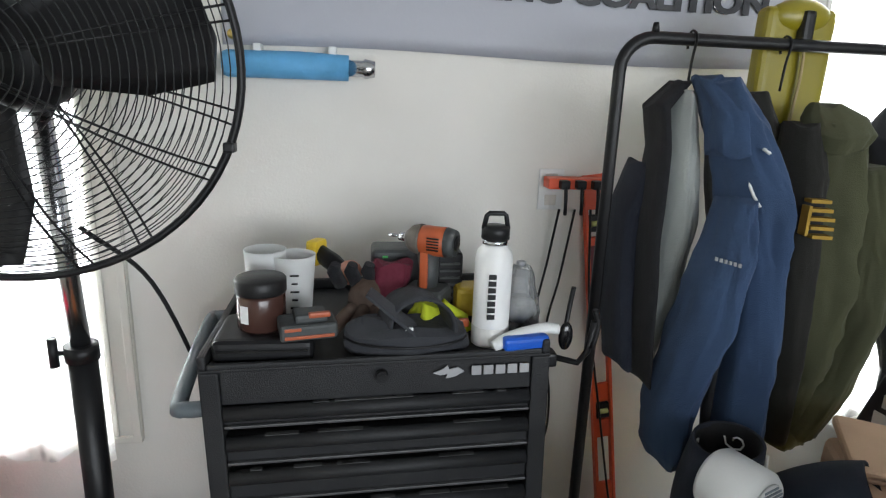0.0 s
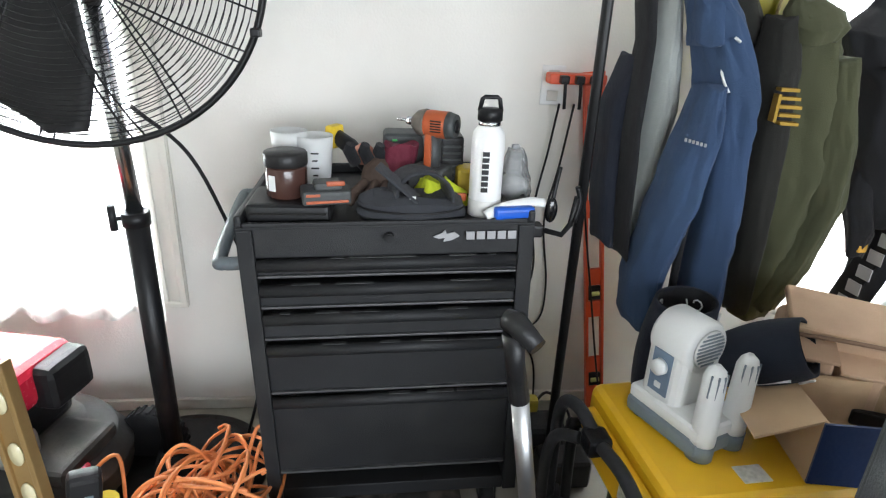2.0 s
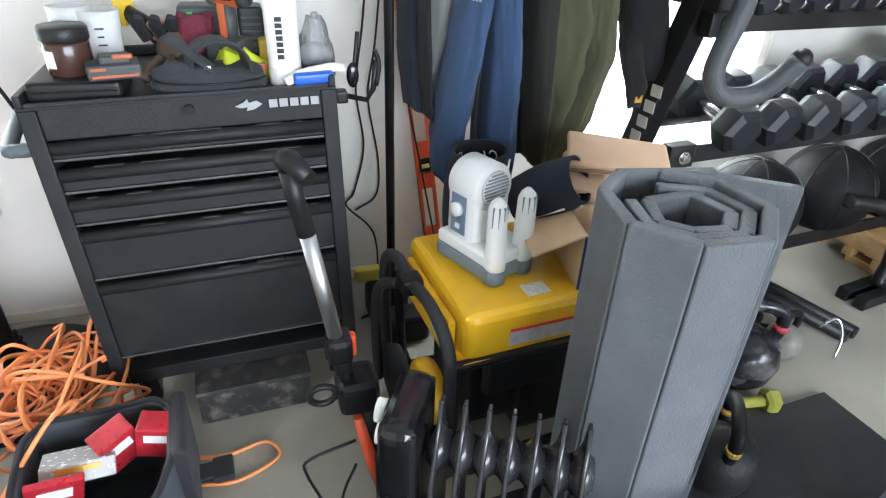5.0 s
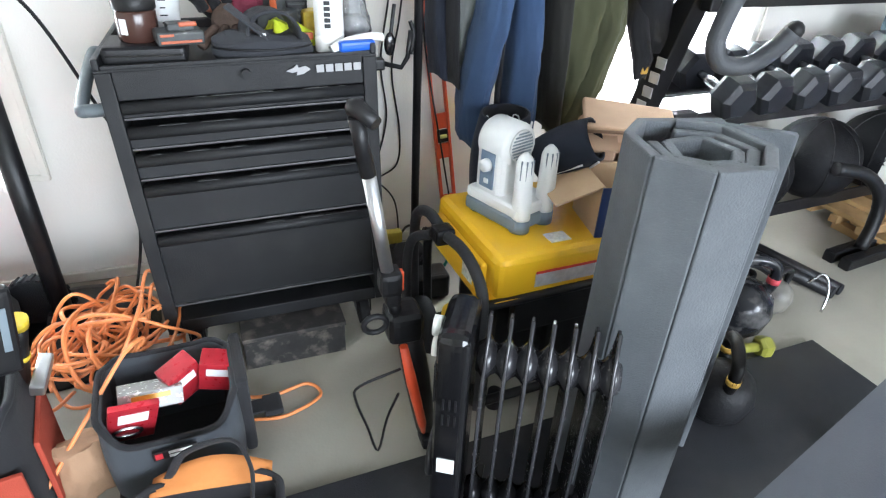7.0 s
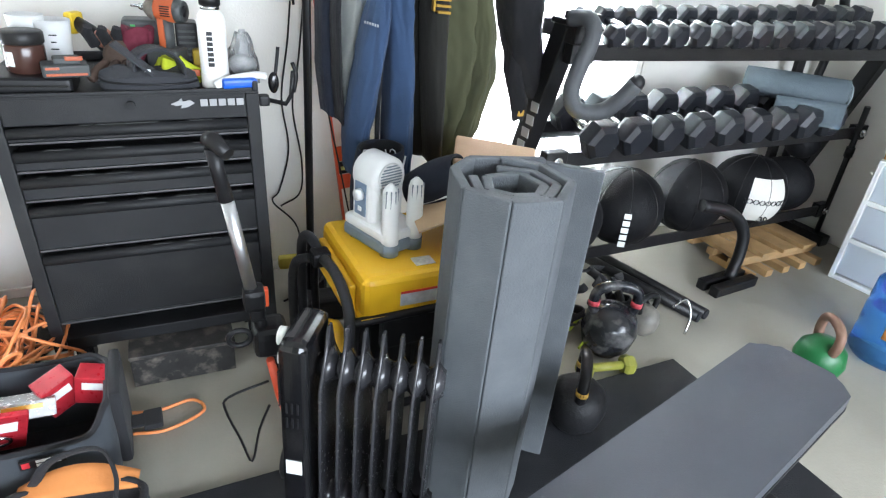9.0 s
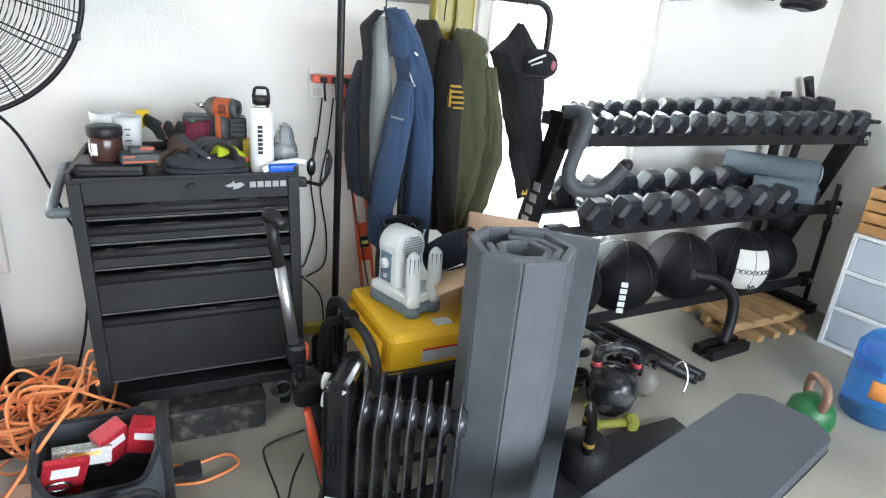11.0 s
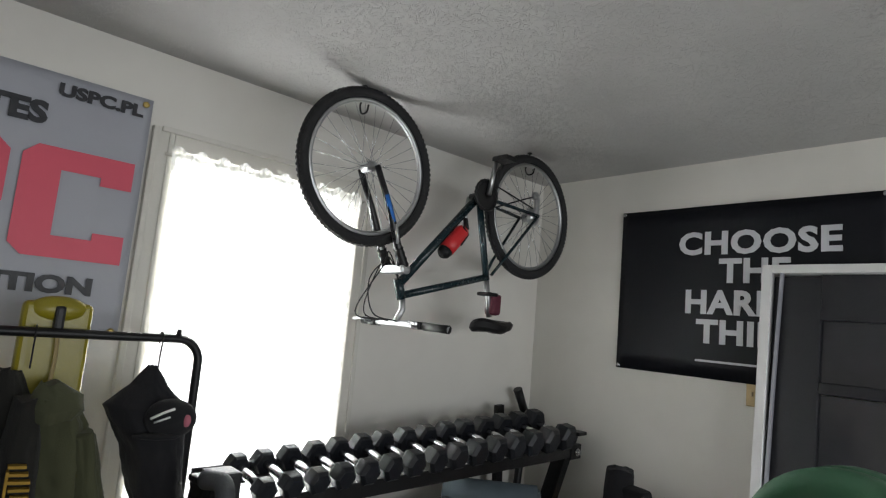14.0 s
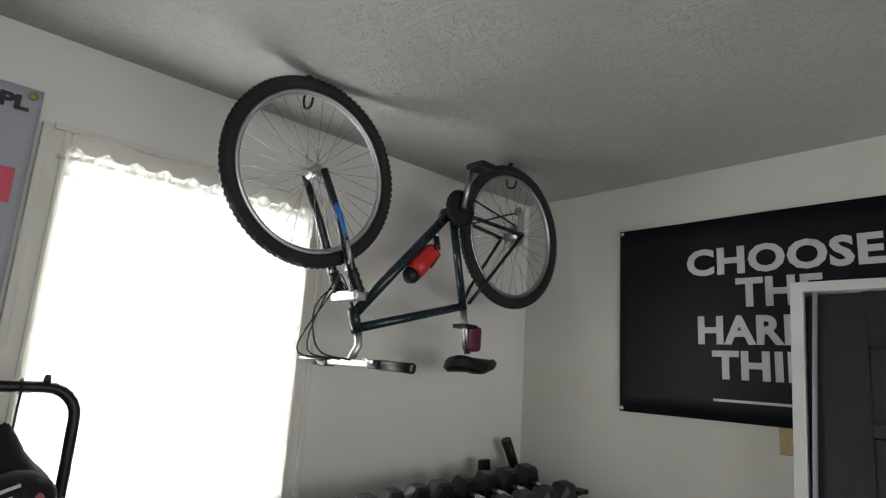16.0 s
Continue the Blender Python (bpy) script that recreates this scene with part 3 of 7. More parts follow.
# ---- things on the north wall ----
def banner():
    ob = thing("wall_banner", "grey vinyl banner with black and red letters on the wall", "banner", (0.55, N - 0.006, 1.492))
    w, h = 1.54, 0.87
    part("sheet", Mesh().sheet(lambda u, v: Vector(((u - 0.5) * w, 0.004 * math.sin(u * 9 + v * 2) * (0.3 + v * (1 - v)) - 0.004, v * h + 0.006 * math.sin(u * 7) * (1 - v))), 60, 24), M("grey_vinyl", (0.40, 0.41, 0.455), 0.5, var=0.04, scale=2, bump=0.04), ob, thick=0.0015)
    R, K = M("banner_red", (0.70, 0.085, 0.135), 0.5, var=0.03, bump=0.02), M("banner_black", (0.022, 0.023, 0.028), 0.5, var=0.05, bump=0.02)
    yy = -0.0125

    def glyph(shape, x, z, gw, gh, mat):
        outline = {
            "U": [(0.1, 0), (0.9, 0), (1, 0.1), (1, 1), (0.67, 1), (0.67, 0.22), (0.33, 0.22), (0.33, 1), (0, 1), (0, 0.1)],
            "S": [(0, 0), (0.97, 0), (1, 0.03), (1, 0.54), (0.9, 0.62), (0.36, 0.62), (0.36, 0.78), (0.68, 0.78), (0.68, 0.72), (1, 0.72), (1, 1), (0.1, 1), (0, 0.9), (0, 0.48), (0.1, 0.4), (0.66, 0.4), (0.66, 0.22), (0.34, 0.22), (0.34, 0.3), (0, 0.3)],
            "P": [(0, 0), (0.33, 0), (0.33, 0.34), (0.88, 0.34), (1, 0.44), (1, 0.58), (0.33, 0.58), (0.33, 0.78), (1, 0.78), (1, 0.9), (0.88, 1), (0, 1)],
            "C": [(0.12, 0), (1, 0), (1, 0.27), (0.7, 0.27), (0.7, 0.2), (0.34, 0.2), (0.34, 0.8), (0.7, 0.8), (0.7, 0.72), (1, 0.72), (1, 1), (0.12, 1), (0, 0.9), (0, 0.1)],
        }[shape]
        g = Mesh().poly([(x + px * gw, z + pz * gh) for px, pz in outline], 0.001, pose(0, yy - 0.0005, 0))
        if shape == "P":
            g.poly([(x + px * gw, z + pz * gh) for px, pz in ((0.64, 0.58), (1, 0.58), (1, 0.78), (0.64, 0.78))], 0.001, pose(0, yy - 0.0005, 0))
        g.bm.normal_update()
        bmesh.ops.triangulate(g.bm, faces=g.bm.faces, ngon_method="EAR_CLIP")
        part("letter_shape", g, mat, ob)
    for s, x, mat in (("U", -0.67, K), ("S", -0.31, K), ("P", 0.052, R), ("C", 0.412, R)):
        glyph(s, x, 0.255, 0.328, 0.365, mat)
    words("UNITED STATES", 0.1, K, pose(-0.33, yy, 0.69), ob, bold=0.005, width=0.79, cap=0.078)
    words("POWERLIFTING COALITION", 0.1, K, pose(-0.645, yy, 0.143), ob, bold=0.005, width=1.31, cap=0.062)
    words("USPC.PL", 0.1, K, pose(0.478, yy, 0.797), ob, bold=0.005, width=0.262, cap=0.046)
    for x in (-w / 2 + 0.025, w / 2 - 0.025):
        for z in (0.025, h - 0.025):
            part("grommet", Mesh().lathe([(0.006, 0), (0.012, 0.001), (0.012, 0.003), (0.006, 0.004)], 14, pose(x, yy, z, 90, 0, 0)), M("brass", (0.6, 0.45, 0.15), 0.35, 1.0), ob)
    return ob


banner()
bt = thing("foam_roller_tube", "light blue tube with a metal end on the wall", "tube", (-0.014, N - 0.045, 1.447), ry=0)
part("sleeve", Mesh().tube([(-0.20, 0, 0), (-0.19, 0, 0), (-0.02, 0, 0.002), (0.10, 0, 0)], [0.028, 0.032, 0.033, 0.031], 16), M("light_blue_nylon", (0.12, 0.38, 0.66), 0.6, var=0.1, scale=20, bump=0.15), bt)
part("end_cap", Mesh().tube([(0.10, 0, 0), (0.135, 0, 0), (0.14, 0, 0), (0.165, 0, 0)], [0.02, 0.02, 0.024, 0.02], 14), CHROME, bt, "bare metal end")
part("bracket", Mesh().box((-0.12, 0.02, 0.02), (0.02, 0.05, 0.06), 0.004).box((0.06, 0.02, 0.02), (0.02, 0.05, 0.06), 0.004), WHITEP, bt)

ol_ = thing("wall_outlet", "white double wall outlet plate", "outlet", (0.648, N - 0.004, 1.145))
part("plate", Mesh().box((0, 0, 0), (0.072, 0.007, 0.116), 0.003), WHITEP, ol_)
for z in (-0.03, 0.03):
    part("socket", Mesh().box((0, -0.004, z), (0.034, 0.004, 0.03), 0.002), M("ivory_plastic", (0.62, 0.60, 0.55), 0.4), ol_)
pw = thing("power_tap", "red-orange multi-outlet power strip plugged into the wall", "power strip", (0.70, N - 0.06, 1.172))
part("case", Mesh().box((0, 0, 0), (0.17, 0.055, 0.03), 0.006), REDLVL, pw)
for x in (-0.045, 0.0, 0.045):
    part("plug", Mesh().box((x, -0.035, 0.0), (0.026, 0.03, 0.024), 0.005).tube(smooth_path([(x, -0.048, -0.005), (x, -0.055, -0.04), (x + 0.005, -0.045, -0.08)], 4), 0.005, 8), BLK, pw)


def hanging_cable(label, pts, r=0.0035, mat=None, name="power_cable"):
    ob = thing(name, label, "cable")
    part("cord", Mesh().tube(smooth_path(pts, 8), r, 7), mat or BLK, ob)
    return ob


hanging_cable("thin black power cable hanging down the wall", [(0.655, 1.70, 1.10), (0.645, 1.73, 0.95), (0.62, 1.74, 0.75), (0.64, 1.74, 0.55), (0.60, 1.74, 0.38), (0.57, 1.73, 0.33), (0.66, 1.70, 0.22), (0.66, 1.62, 0.03)])
hanging_cable("thin black power cable hanging down the wall", [(0.70, 1.70, 1.10), (0.685, 1.73, 0.9), (0.66, 1.74, 0.72), (0.69, 1.74, 0.5), (0.68, 1.74, 0.36), (0.60, 1.73, 0.31)])
hanging_cable("black cable looping past the red level", [(0.745, 1.70, 1.10), (0.77, 1.69, 0.8), (0.84, 1.69, 0.45), (0.90, 1.68, 0.15), (0.93, 1.64, 0.02)])


def spirit_level():
    ob = thing("spirit_level", "long red-orange box-beam level leaning on the wall", "level", (0.915, 1.700, 0.0), rx=-3, ry=-7.0)
    L = 1.20
    web = Mesh()
    for z0, z1 in ((0, 0.10), (0.16, 0.22), (0.38, 0.44), (0.50, 0.56), (0.74, 0.80), (0.86, 1.02), (1.10, L)):
        web.box((0, 0, (z0 + z1) / 2), (0.046, 0.012, z1 - z0), 0.002)
    web.box((-0.027, 0, L / 2), (0.010, 0.024, L), 0.002).box((0.027, 0, L / 2), (0.010, 0.024, L), 0.002)
    part("beam", web, REDLVL, ob)
    for z in (0.13, 0.47, 1.06):
        part("vial", Mesh().box((0, 0, z), (0.044, 0.016, 0.05), 0.004), BLK, ob, "black vial housing")
        part("vial_glass", Mesh().cyl((-0.015, -0.01, z), (0.015, -0.01, z), 0.008, seg=12), M("vial_fluid", (0.65, 0.7, 0.25), 0.1), ob)
    part("label", Mesh().box((0, -0.0075, 0.94), (0.038, 0.002, 0.11)), M("dark_red_label", (0.16, 0.02, 0.03), 0.4), ob)
    return ob


spirit_level()


# ---- posters and east wall ----
def poster():
    ob = thing("wall_poster", "black vinyl wall flag with bold white words", "poster", (E - 0.006, 0.598, 1.502), rz=-90)
    w, h = 1.19, 0.83
    part("sheet", Mesh().sheet(lambda u, v: Vector(((u - 0.5) * w, 0.003 * math.sin(u * 8) - 0.003, v * h)), 30, 10), M("black_vinyl", (0.006, 0.0065, 0.010), 0.5, var=0.1, scale=2, bump=0.03, spec=0.25), ob, thick=0.0012)
    Wt = M("poster_white", (0.62, 0.63, 0.66), 0.5, var=0.02, bump=0.0)
    yy = -0.0095
    for t_, z, x0, wd in (("CHOOSE", 0.593, -0.271, 0.702), ("THE", 0.457, -0.067, 0.31), ("HARD", 0.307, -0.233, 0.44), ("THING", 0.169, -0.168, 0.52)):
        words(t_, 0.16, Wt, pose(x0, yy, z), ob, bold=0.006, spacing=1.06, width=wd, cap=0.116)
    for x0, x1 in ((-0.171, 0.130), (0.160, 0.310)):
        part("small_print", Mesh().box(((x0 + x1) / 2, yy, 0.081), (x1 - x0, 0.001, 0.010)), Wt, ob, "word of small pale print as a bar")
    for x in (-w / 2 + 0.015, w / 2 - 0.015):
        for z in (0.015, h - 0.015):
            part("grommet", Mesh().lathe([(0.005, 0), (0.010, 0.001), (0.010, 0.003), (0.005, 0.004)], 12, pose(x, yy, z, 90, 0, 0)), CHROME, ob)
    return ob


poster()
sp = thing("light_switch", "tan plastic light switch plate on the wall", "switch", (E - 0.005, 0.51, 1.455), rz=-90)
part("plate", Mesh().box((0, 0, 0), (0.05, 0.01, 0.10), 0.003), M("tan_plastic", (0.46, 0.34, 0.17), 0.5, var=0.15, scale=12), sp)
part("toggle", Mesh().box((0, -0.008, 0.003), (0.008, 0.014, 0.018), 0.002), M("tan_toggle", (0.55, 0.43, 0.25), 0.4), sp)


def leaning_door():
    """An old door unit in a white frame, leaning on the wall."""
    ob = thing("spare_door", "dark grey paned door in a white frame leaning on the wall", "door", (E - 0.24, -0.019, 0.0), rz=-90, rx=-5.2)
    w, h = 0.92, 2.026
    fr = part("frame", Mesh().box((-w / 2 + 0.02, 0, h / 2), (0.04, 0.11, h), 0.003).box((w / 2 - 0.02, 0, h / 2), (0.04, 0.11, h), 0.003).box((0, 0, h - 0.018), (w - 0.08, 0.11, 0.036), 0.003), WHITEPAINT, ob)
    D = M("charcoal_paint", (0.012, 0.012, 0.016), 0.5, var=0.08, bump=0.05)
    lf = part("leaf", Mesh().box((-0.33, 0.0, h / 2 - 0.02), (0.18, 0.04, h - 0.05), 0.003).box((0.33, 0.0, h / 2 - 0.02), (0.18, 0.04, h - 0.05), 0.003).box((0, 0, h - 0.13), (0.48, 0.04, 0.19), 0.003).box((0, 0, 1.53), (0.48, 0.04, 0.045), 0.003).box((0, 0, 0.98), (0.48, 0.04, 0.045), 0.003).box((0, 0, 0.2), (0.48, 0.04, 0.36), 0.003), D, ob)
    for z0, z1 in ((1.555, 1.915), (1.005, 1.505), (0.38, 0.955)):
        part("pane", Mesh().box((0, 0.004, (z0 + z1) / 2), (0.478, 0.006, z1 - z0)), M("dusty_dark_glass", (0.03, 0.03, 0.035), 0.06, spec=0.8, bump=0.0), lf, "glossy dark glass pane")
    part("film", Mesh().sheet(lambda u, v: Vector((-w / 2 + 0.042 + 0.03 * v * v + 0.012 * math.sin(u * 4), -0.05 + u * 0.04, 0.2 + v * 1.8)), 6, 20), M("dull_grey_film", (0.22, 0.22, 0.25), 0.4), ob, "grey protective film edge")
    return ob


leaning_door()


# ---- pedestal fan ----
def fan():
    ob = thing("pedestal_fan", "large black industrial pedestal fan with a wire cage", "fan", (-0.483, 1.44, 0))
    part("base", Mesh().lathe([(0.0, 0.0), (0.27, 0.0), (0.27, 0.012), (0.22, 0.03), (0.06, 0.045), (0.045, 0.09), (0.0, 0.09)], 32), STEELBLK, ob)
    part("lower_pole", Mesh().tube([(0.0, 0, 0.03), (0.002, 0, 0.82)], 0.029, 18), STEELBLK, ob)
    part("collar", Mesh().tube([(0.002, 0, 0.81), (0.002, 0, 0.845)], 0.034, 18), BLK, ob)
    part("knob", Mesh().tube([(-0.003, -0.01, 0.83), (-0.048, -0.015, 0.83)], 0.006, 8).tube([(-0.048, -0.015, 0.80), (-0.048, -0.015, 0.865)], 0.010, 10), BLK, ob, "black tightening knob")
    part("upper_pole", Mesh().tube([(0.002, 0, 0.83), (-0.015, -0.01, 1.36)], 0.020, 16), CHROME, ob, "chrome extension pole")
    hub = pose(0.035, -0.235, 1.422, 90 + 4, 0, 8)
    hd = part("motor", Mesh().lathe([(0.0, -0.24), (0.05, -0.24), (0.09, -0.22), (0.095, -0.1), (0.07, -0.06), (0.0, -0.06)], 24, hub), BLK, ob)
    part("yoke", Mesh().tube([(-0.015, -0.01, 1.33), (0.03, -0.03, 1.38), (0.055, -0.05, 1.42)], 0.02, 10), BLK, ob)
    R_ = 0.362
    def side(sign, n):
        g = Mesh()
        prof = lambda r: sign * 0.135 * (1 - (r / R_) ** 2.6)
        for i in range(n):
            r = 0.06 + (R_ - 0.065) * i / (n - 1)
            g.tube([hub @ Vector((r * math.cos(k * math.tau / 56), r * math.sin(k * math.tau / 56), prof(r))) for k in range(56)], 0.0013, 4, True)
        return g, prof
    for nm, sign, n in (("front_grille", 1, 27), ("rear_grille", -0.75, 24)):
        g, prof = side(sign, n)
        gr = part(nm, g, STEELBLK, ob)
        for i in range(8):
            for da in (-0.035, 0.035):
                a = i * math.tau / 8 + 0.25 + (0.3 if sign < 0 else 0)
                part("rib", Mesh().tube([hub @ Vector((r * math.cos(a + da), r * math.sin(a + da), prof(r) - sign * 0.003)) for r in (0.06, 0.15, 0.24, 0.31, R_)], 0.0022, 5), STEELBLK, gr)
    part("rim", Mesh().tube([hub @ Vector((R_ * math.cos(k * math.tau / 72), R_ * math.sin(k * math.tau / 72), 0)) for k in range(72)], 0.0075, 8, True), STEELBLK, ob)
    part("badge", Mesh().lathe([(0.0, 0.13), (0.055, 0.13), (0.055, 0.142), (0.0, 0.145)], 24, hub), BLK, ob)
    for a in (14, 134, 254):
        def bl(u, v, a=a):
            r = 0.06 + 0.265 * u
            hw = (0.055 + 0.045 * min(1, u * 2)) * (1 if u < 0.9 else math.sqrt(max(0.05, 1 - ((u - 0.9) / 0.1) ** 2 * 0.9)))
            s = (v - 0.5) * 2 * hw
            ca, sa = math.cos(radians(a)), math.sin(radians(a))
            return hub @ Vector((r * ca - s * sa, r * sa + s * ca, 0.02 + (v - 0.5) * 0.07))
        part("blade", Mesh().sheet(bl, 12, 6), BLK, ob, thick=0.003)
    part("clip", Mesh().box(hub @ Vector((R_ * 0.93, -R_ * 0.37, 0)), (0.02, 0.03, 0.018), 0.004), BLK, ob)
    return ob


fan()
hanging_cable("black cord running from the fan down past the cabinet", [(-0.42, 1.36, 1.12), (-0.33, 1.45, 0.98), (-0.25, 1.50, 0.72), (-0.205, 1.53, 0.55), (-0.24, 1.56, 0.25), (-0.30, 1.50, 0.02)], 0.005)


# ---- garment rack and clothes ----
def garment_rack():
    ob = thing("garment_rack", "black tubular steel clothes rail on thin posts", "clothes rail", (0, 0, 0))
    z, y = 1.525, 1.405
    x0, x1, r = 0.655, 1.48, 0.07
    pts = [(x0 + 0.06, y, 0.04), (x0, y, z - r)] + arc((x0 + r, y, z - r), r, 180, 90, 6) + arc((x1 - r, y, z - r), r, 90, 0, 6) + [(x1, y, 0.04)]
    pts[0] = (x0 + 0.005, y + 0.01, 0.04)
    part("rail", Mesh().tube(pts, 0.0135, 12), STEELBLK, ob)
    for x in (x0 + r, x1 - r):
        part("stop", Mesh().tube([(x, y, z + 0.01), (x, y, z + 0.03)], [0.009, 0.006], 8), BLK, ob)
    for x in (x0 + 0.005, x1):
        part("foot", Mesh().tube([(x, y - 0.2, 0.02), (x, y + 0.2, 0.02)], 0.014, 10), STEELBLK, ob)
    return ob


garment_rack()


def cloth(stations, seg=64, fold=0.10, nf=5, seed=1, rows=9):
    """A soft hollow shape through stations (x, y, z, half width, half depth), folds running down it."""
    rnd = random.Random(seed)
    ph = [rnd.uniform(0, 6.28) for _ in range(3)]
    S_ = []
    for i in range(len(stations) - 1):
        for k in range(rows):
            t = k / rows
            t = t * t * (3 - 2 * t) * 0.6 + t * 0.4
            S_.append([a + (b - a) * t for a, b in zip(stations[i], stations[i + 1])])
    S_.append(list(stations[-1]))
    mesh, rings = Mesh(), []
    for j, (x, y, z, a, b) in enumerate(S_):
        ring = []
        for k in range(seg):
            th = k * math.tau / seg
            f = 1 + fold * ((1 - abs(math.sin(nf * 0.5 * th + ph[0] + j * 0.05))) * 0.9 - 0.4 + math.sin((nf * 2 + 1) * th + ph[1] - j * 0.09) * 0.07) + 0.9 * fold * noise.noise((math.cos(th) * 1.6 + seed, math.sin(th) * 1.6, z * 11 + x * 5)) + 0.5 * fold * (0.5 - abs(noise.noise((math.cos(th) * 3.0 + z * 9, math.sin(th) * 3.0 + seed, z * 17 - x * 9))) * 2)
            ring.append(mesh.bm.verts.new((x + a * f * math.cos(th), y + b * f * math.sin(th), z + 0.006 * math.sin(3 * th + ph[2]))))
        rings.append(ring)
    for q, w in zip(rings, rings[1:]):
        for k in range(seg):
            f = mesh.bm.faces.new((q[k], q[(k + 1) % seg], w[(k + 1) % seg], w[k]))
            f.smooth = True
    mesh.bm.faces.new(rings[0])
    mesh.bm.faces.new(rings[-1])
    return mesh


def fabric(name, col, **k):
    m = M(name, col, 0.92, var=0.12, scale=7, bump=0.3, bscale=420, **k)
    m.node_tree.nodes["Principled BSDF"].inputs["Sheen Weight"].default_value = 0.05
    return m


NAVYBLUE = fabric("steel_blue_softshell", (0.027, 0.055, 0.118))
DARKNAVY = fabric("dark_navy", (0.010, 0.014, 0.027))
BLKCLOTH = fabric("black_cotton", (0.006, 0.006, 0.008))
LINING = fabric("pale_grey_fleece", (0.34, 0.36, 0.345))
OLIVE = fabric("olive_fleece", (0.058, 0.061, 0.029))
DKOLIVE = fabric("dark_olive_lining", (0.012, 0.0115, 0.009))


def hanger(parent, x, y, ztop=1.537):
    part("hanger", Mesh().tube(smooth_path([(x, y + 0.012, ztop - 0.03), (x, y + 0.016, ztop - 0.005), (x, y, ztop + 0.006), (x, y - 0.018, ztop - 0.01), (x, y - 0.01, ztop - 0.05), (x, y - 0.005, ztop - 0.11)], 4), 0.0028, 6), STEELBLK, parent, "thin black wire hanger")


def jacket():
    ob = thing("jacket", "steel-blue softshell jacket with black panels on a hanger", "jacket", (0, 0, 0))
    y = 1.36
    part("back_panel", cloth([(0.775, 1.36, 1.415, 0.03, 0.03), (0.775, 1.345, 1.30, 0.045, 0.03), (0.78, 1.335, 1.15, 0.05, 0.03), (0.765, 1.335, 0.98, 0.04, 0.03), (0.75, 1.335, 0.80, 0.02, 0.02)], seed=2), LINING, ob, "pale grey fleece lining seen inside")
    part("side_panel", cloth([(0.775, 1.37, 1.435, 0.02, 0.03), (0.715, 1.34, 1.385, 0.022, 0.045), (0.725, 1.33, 1.30, 0.018, 0.045), (0.715, 1.32, 1.1, 0.020, 0.06), (0.722, 1.32, 0.9, 0.022, 0.07), (0.735, 1.32, 0.79, 0.022, 0.06)], seed=3, fold=0.06), BLKCLOTH, ob, "black front edge and collar")
    part("sleeve", cloth([(0.72, 1.38, 1.26, 0.03, 0.05), (0.69, 1.37, 1.15, 0.04, 0.055), (0.68, 1.35, 0.95, 0.035, 0.055), (0.695, 1.34, 0.80, 0.032, 0.05)], seed=4), DARKNAVY, ob, "dark navy sleeve")
    part("front_panel", cloth([(0.835, 1.34, 1.44, 0.035, 0.05), (0.865, 1.32, 1.36, 0.058, 0.05), (0.91, 1.31, 1.24, 0.066, 0.055), (0.935, 1.31, 1.1, 0.056, 0.05), (0.95, 1.31, 0.9, 0.056, 0.05), (0.955, 1.31, 0.70, 0.054, 0.045), (0.95, 1.31, 0.64, 0.05, 0.04)], seed=5, fold=0.15), NAVYBLUE, ob)
    part("sleeve", cloth([(0.865, 1.28, 1.22, 0.03, 0.04), (0.845, 1.255, 1.12, 0.045, 0.05), (0.815, 1.25, 0.95, 0.054, 0.055), (0.785, 1.26, 0.78, 0.052, 0.05), (0.78, 1.26, 0.66, 0.045, 0.045), (0.785, 1.26, 0.635, 0.035, 0.035)], seed=6, fold=0.14), NAVYBLUE, ob)
    part("collar", cloth([(0.81, 1.34, 1.445, 0.025, 0.03), (0.84, 1.31, 1.38, 0.035, 0.045), (0.845, 1.29, 1.30, 0.035, 0.04)], seed=7), NAVYBLUE, ob)
    zp = Mesh().tube(smooth_path([(0.875, 1.265, 1.22), (0.878, 1.262, 1.1), (0.865, 1.262, 0.9), (0.870, 1.27, 0.68)], 8), 0.009, 6)
    part("zip", zp, BLKCLOTH, ob, "black zip strip")
    part("piping", Mesh().tube(smooth_path([(0.872, 1.268, 1.265), (0.880, 1.258, 1.235), (0.893, 1.253, 1.212)], 4), 0.003, 6), WHITEP, ob, "white reflective piping")
    part("piping", Mesh().tube([(0.885, 1.258, 1.318), (0.896, 1.255, 1.310)], 0.003, 6), WHITEP, ob, "white reflective piping")
    lg = Mesh()
    for i in range(6):
        lg.box((0.793 + i * 0.0085, 1.1955 , 1.115 - i * 0.001), (0.0045, 0.003, 0.007))
    part("logo", lg, GREYLOGO, ob, "tiny white chest mark")
    hanger(ob, 0.81, 1.405)
    return ob


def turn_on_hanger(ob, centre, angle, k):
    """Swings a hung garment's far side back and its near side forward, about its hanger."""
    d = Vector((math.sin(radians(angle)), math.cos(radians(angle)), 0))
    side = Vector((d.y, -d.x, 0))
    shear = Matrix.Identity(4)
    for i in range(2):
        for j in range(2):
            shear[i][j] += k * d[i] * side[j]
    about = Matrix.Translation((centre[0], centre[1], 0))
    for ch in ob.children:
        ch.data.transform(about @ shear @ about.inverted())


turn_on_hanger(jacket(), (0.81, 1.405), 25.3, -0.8)


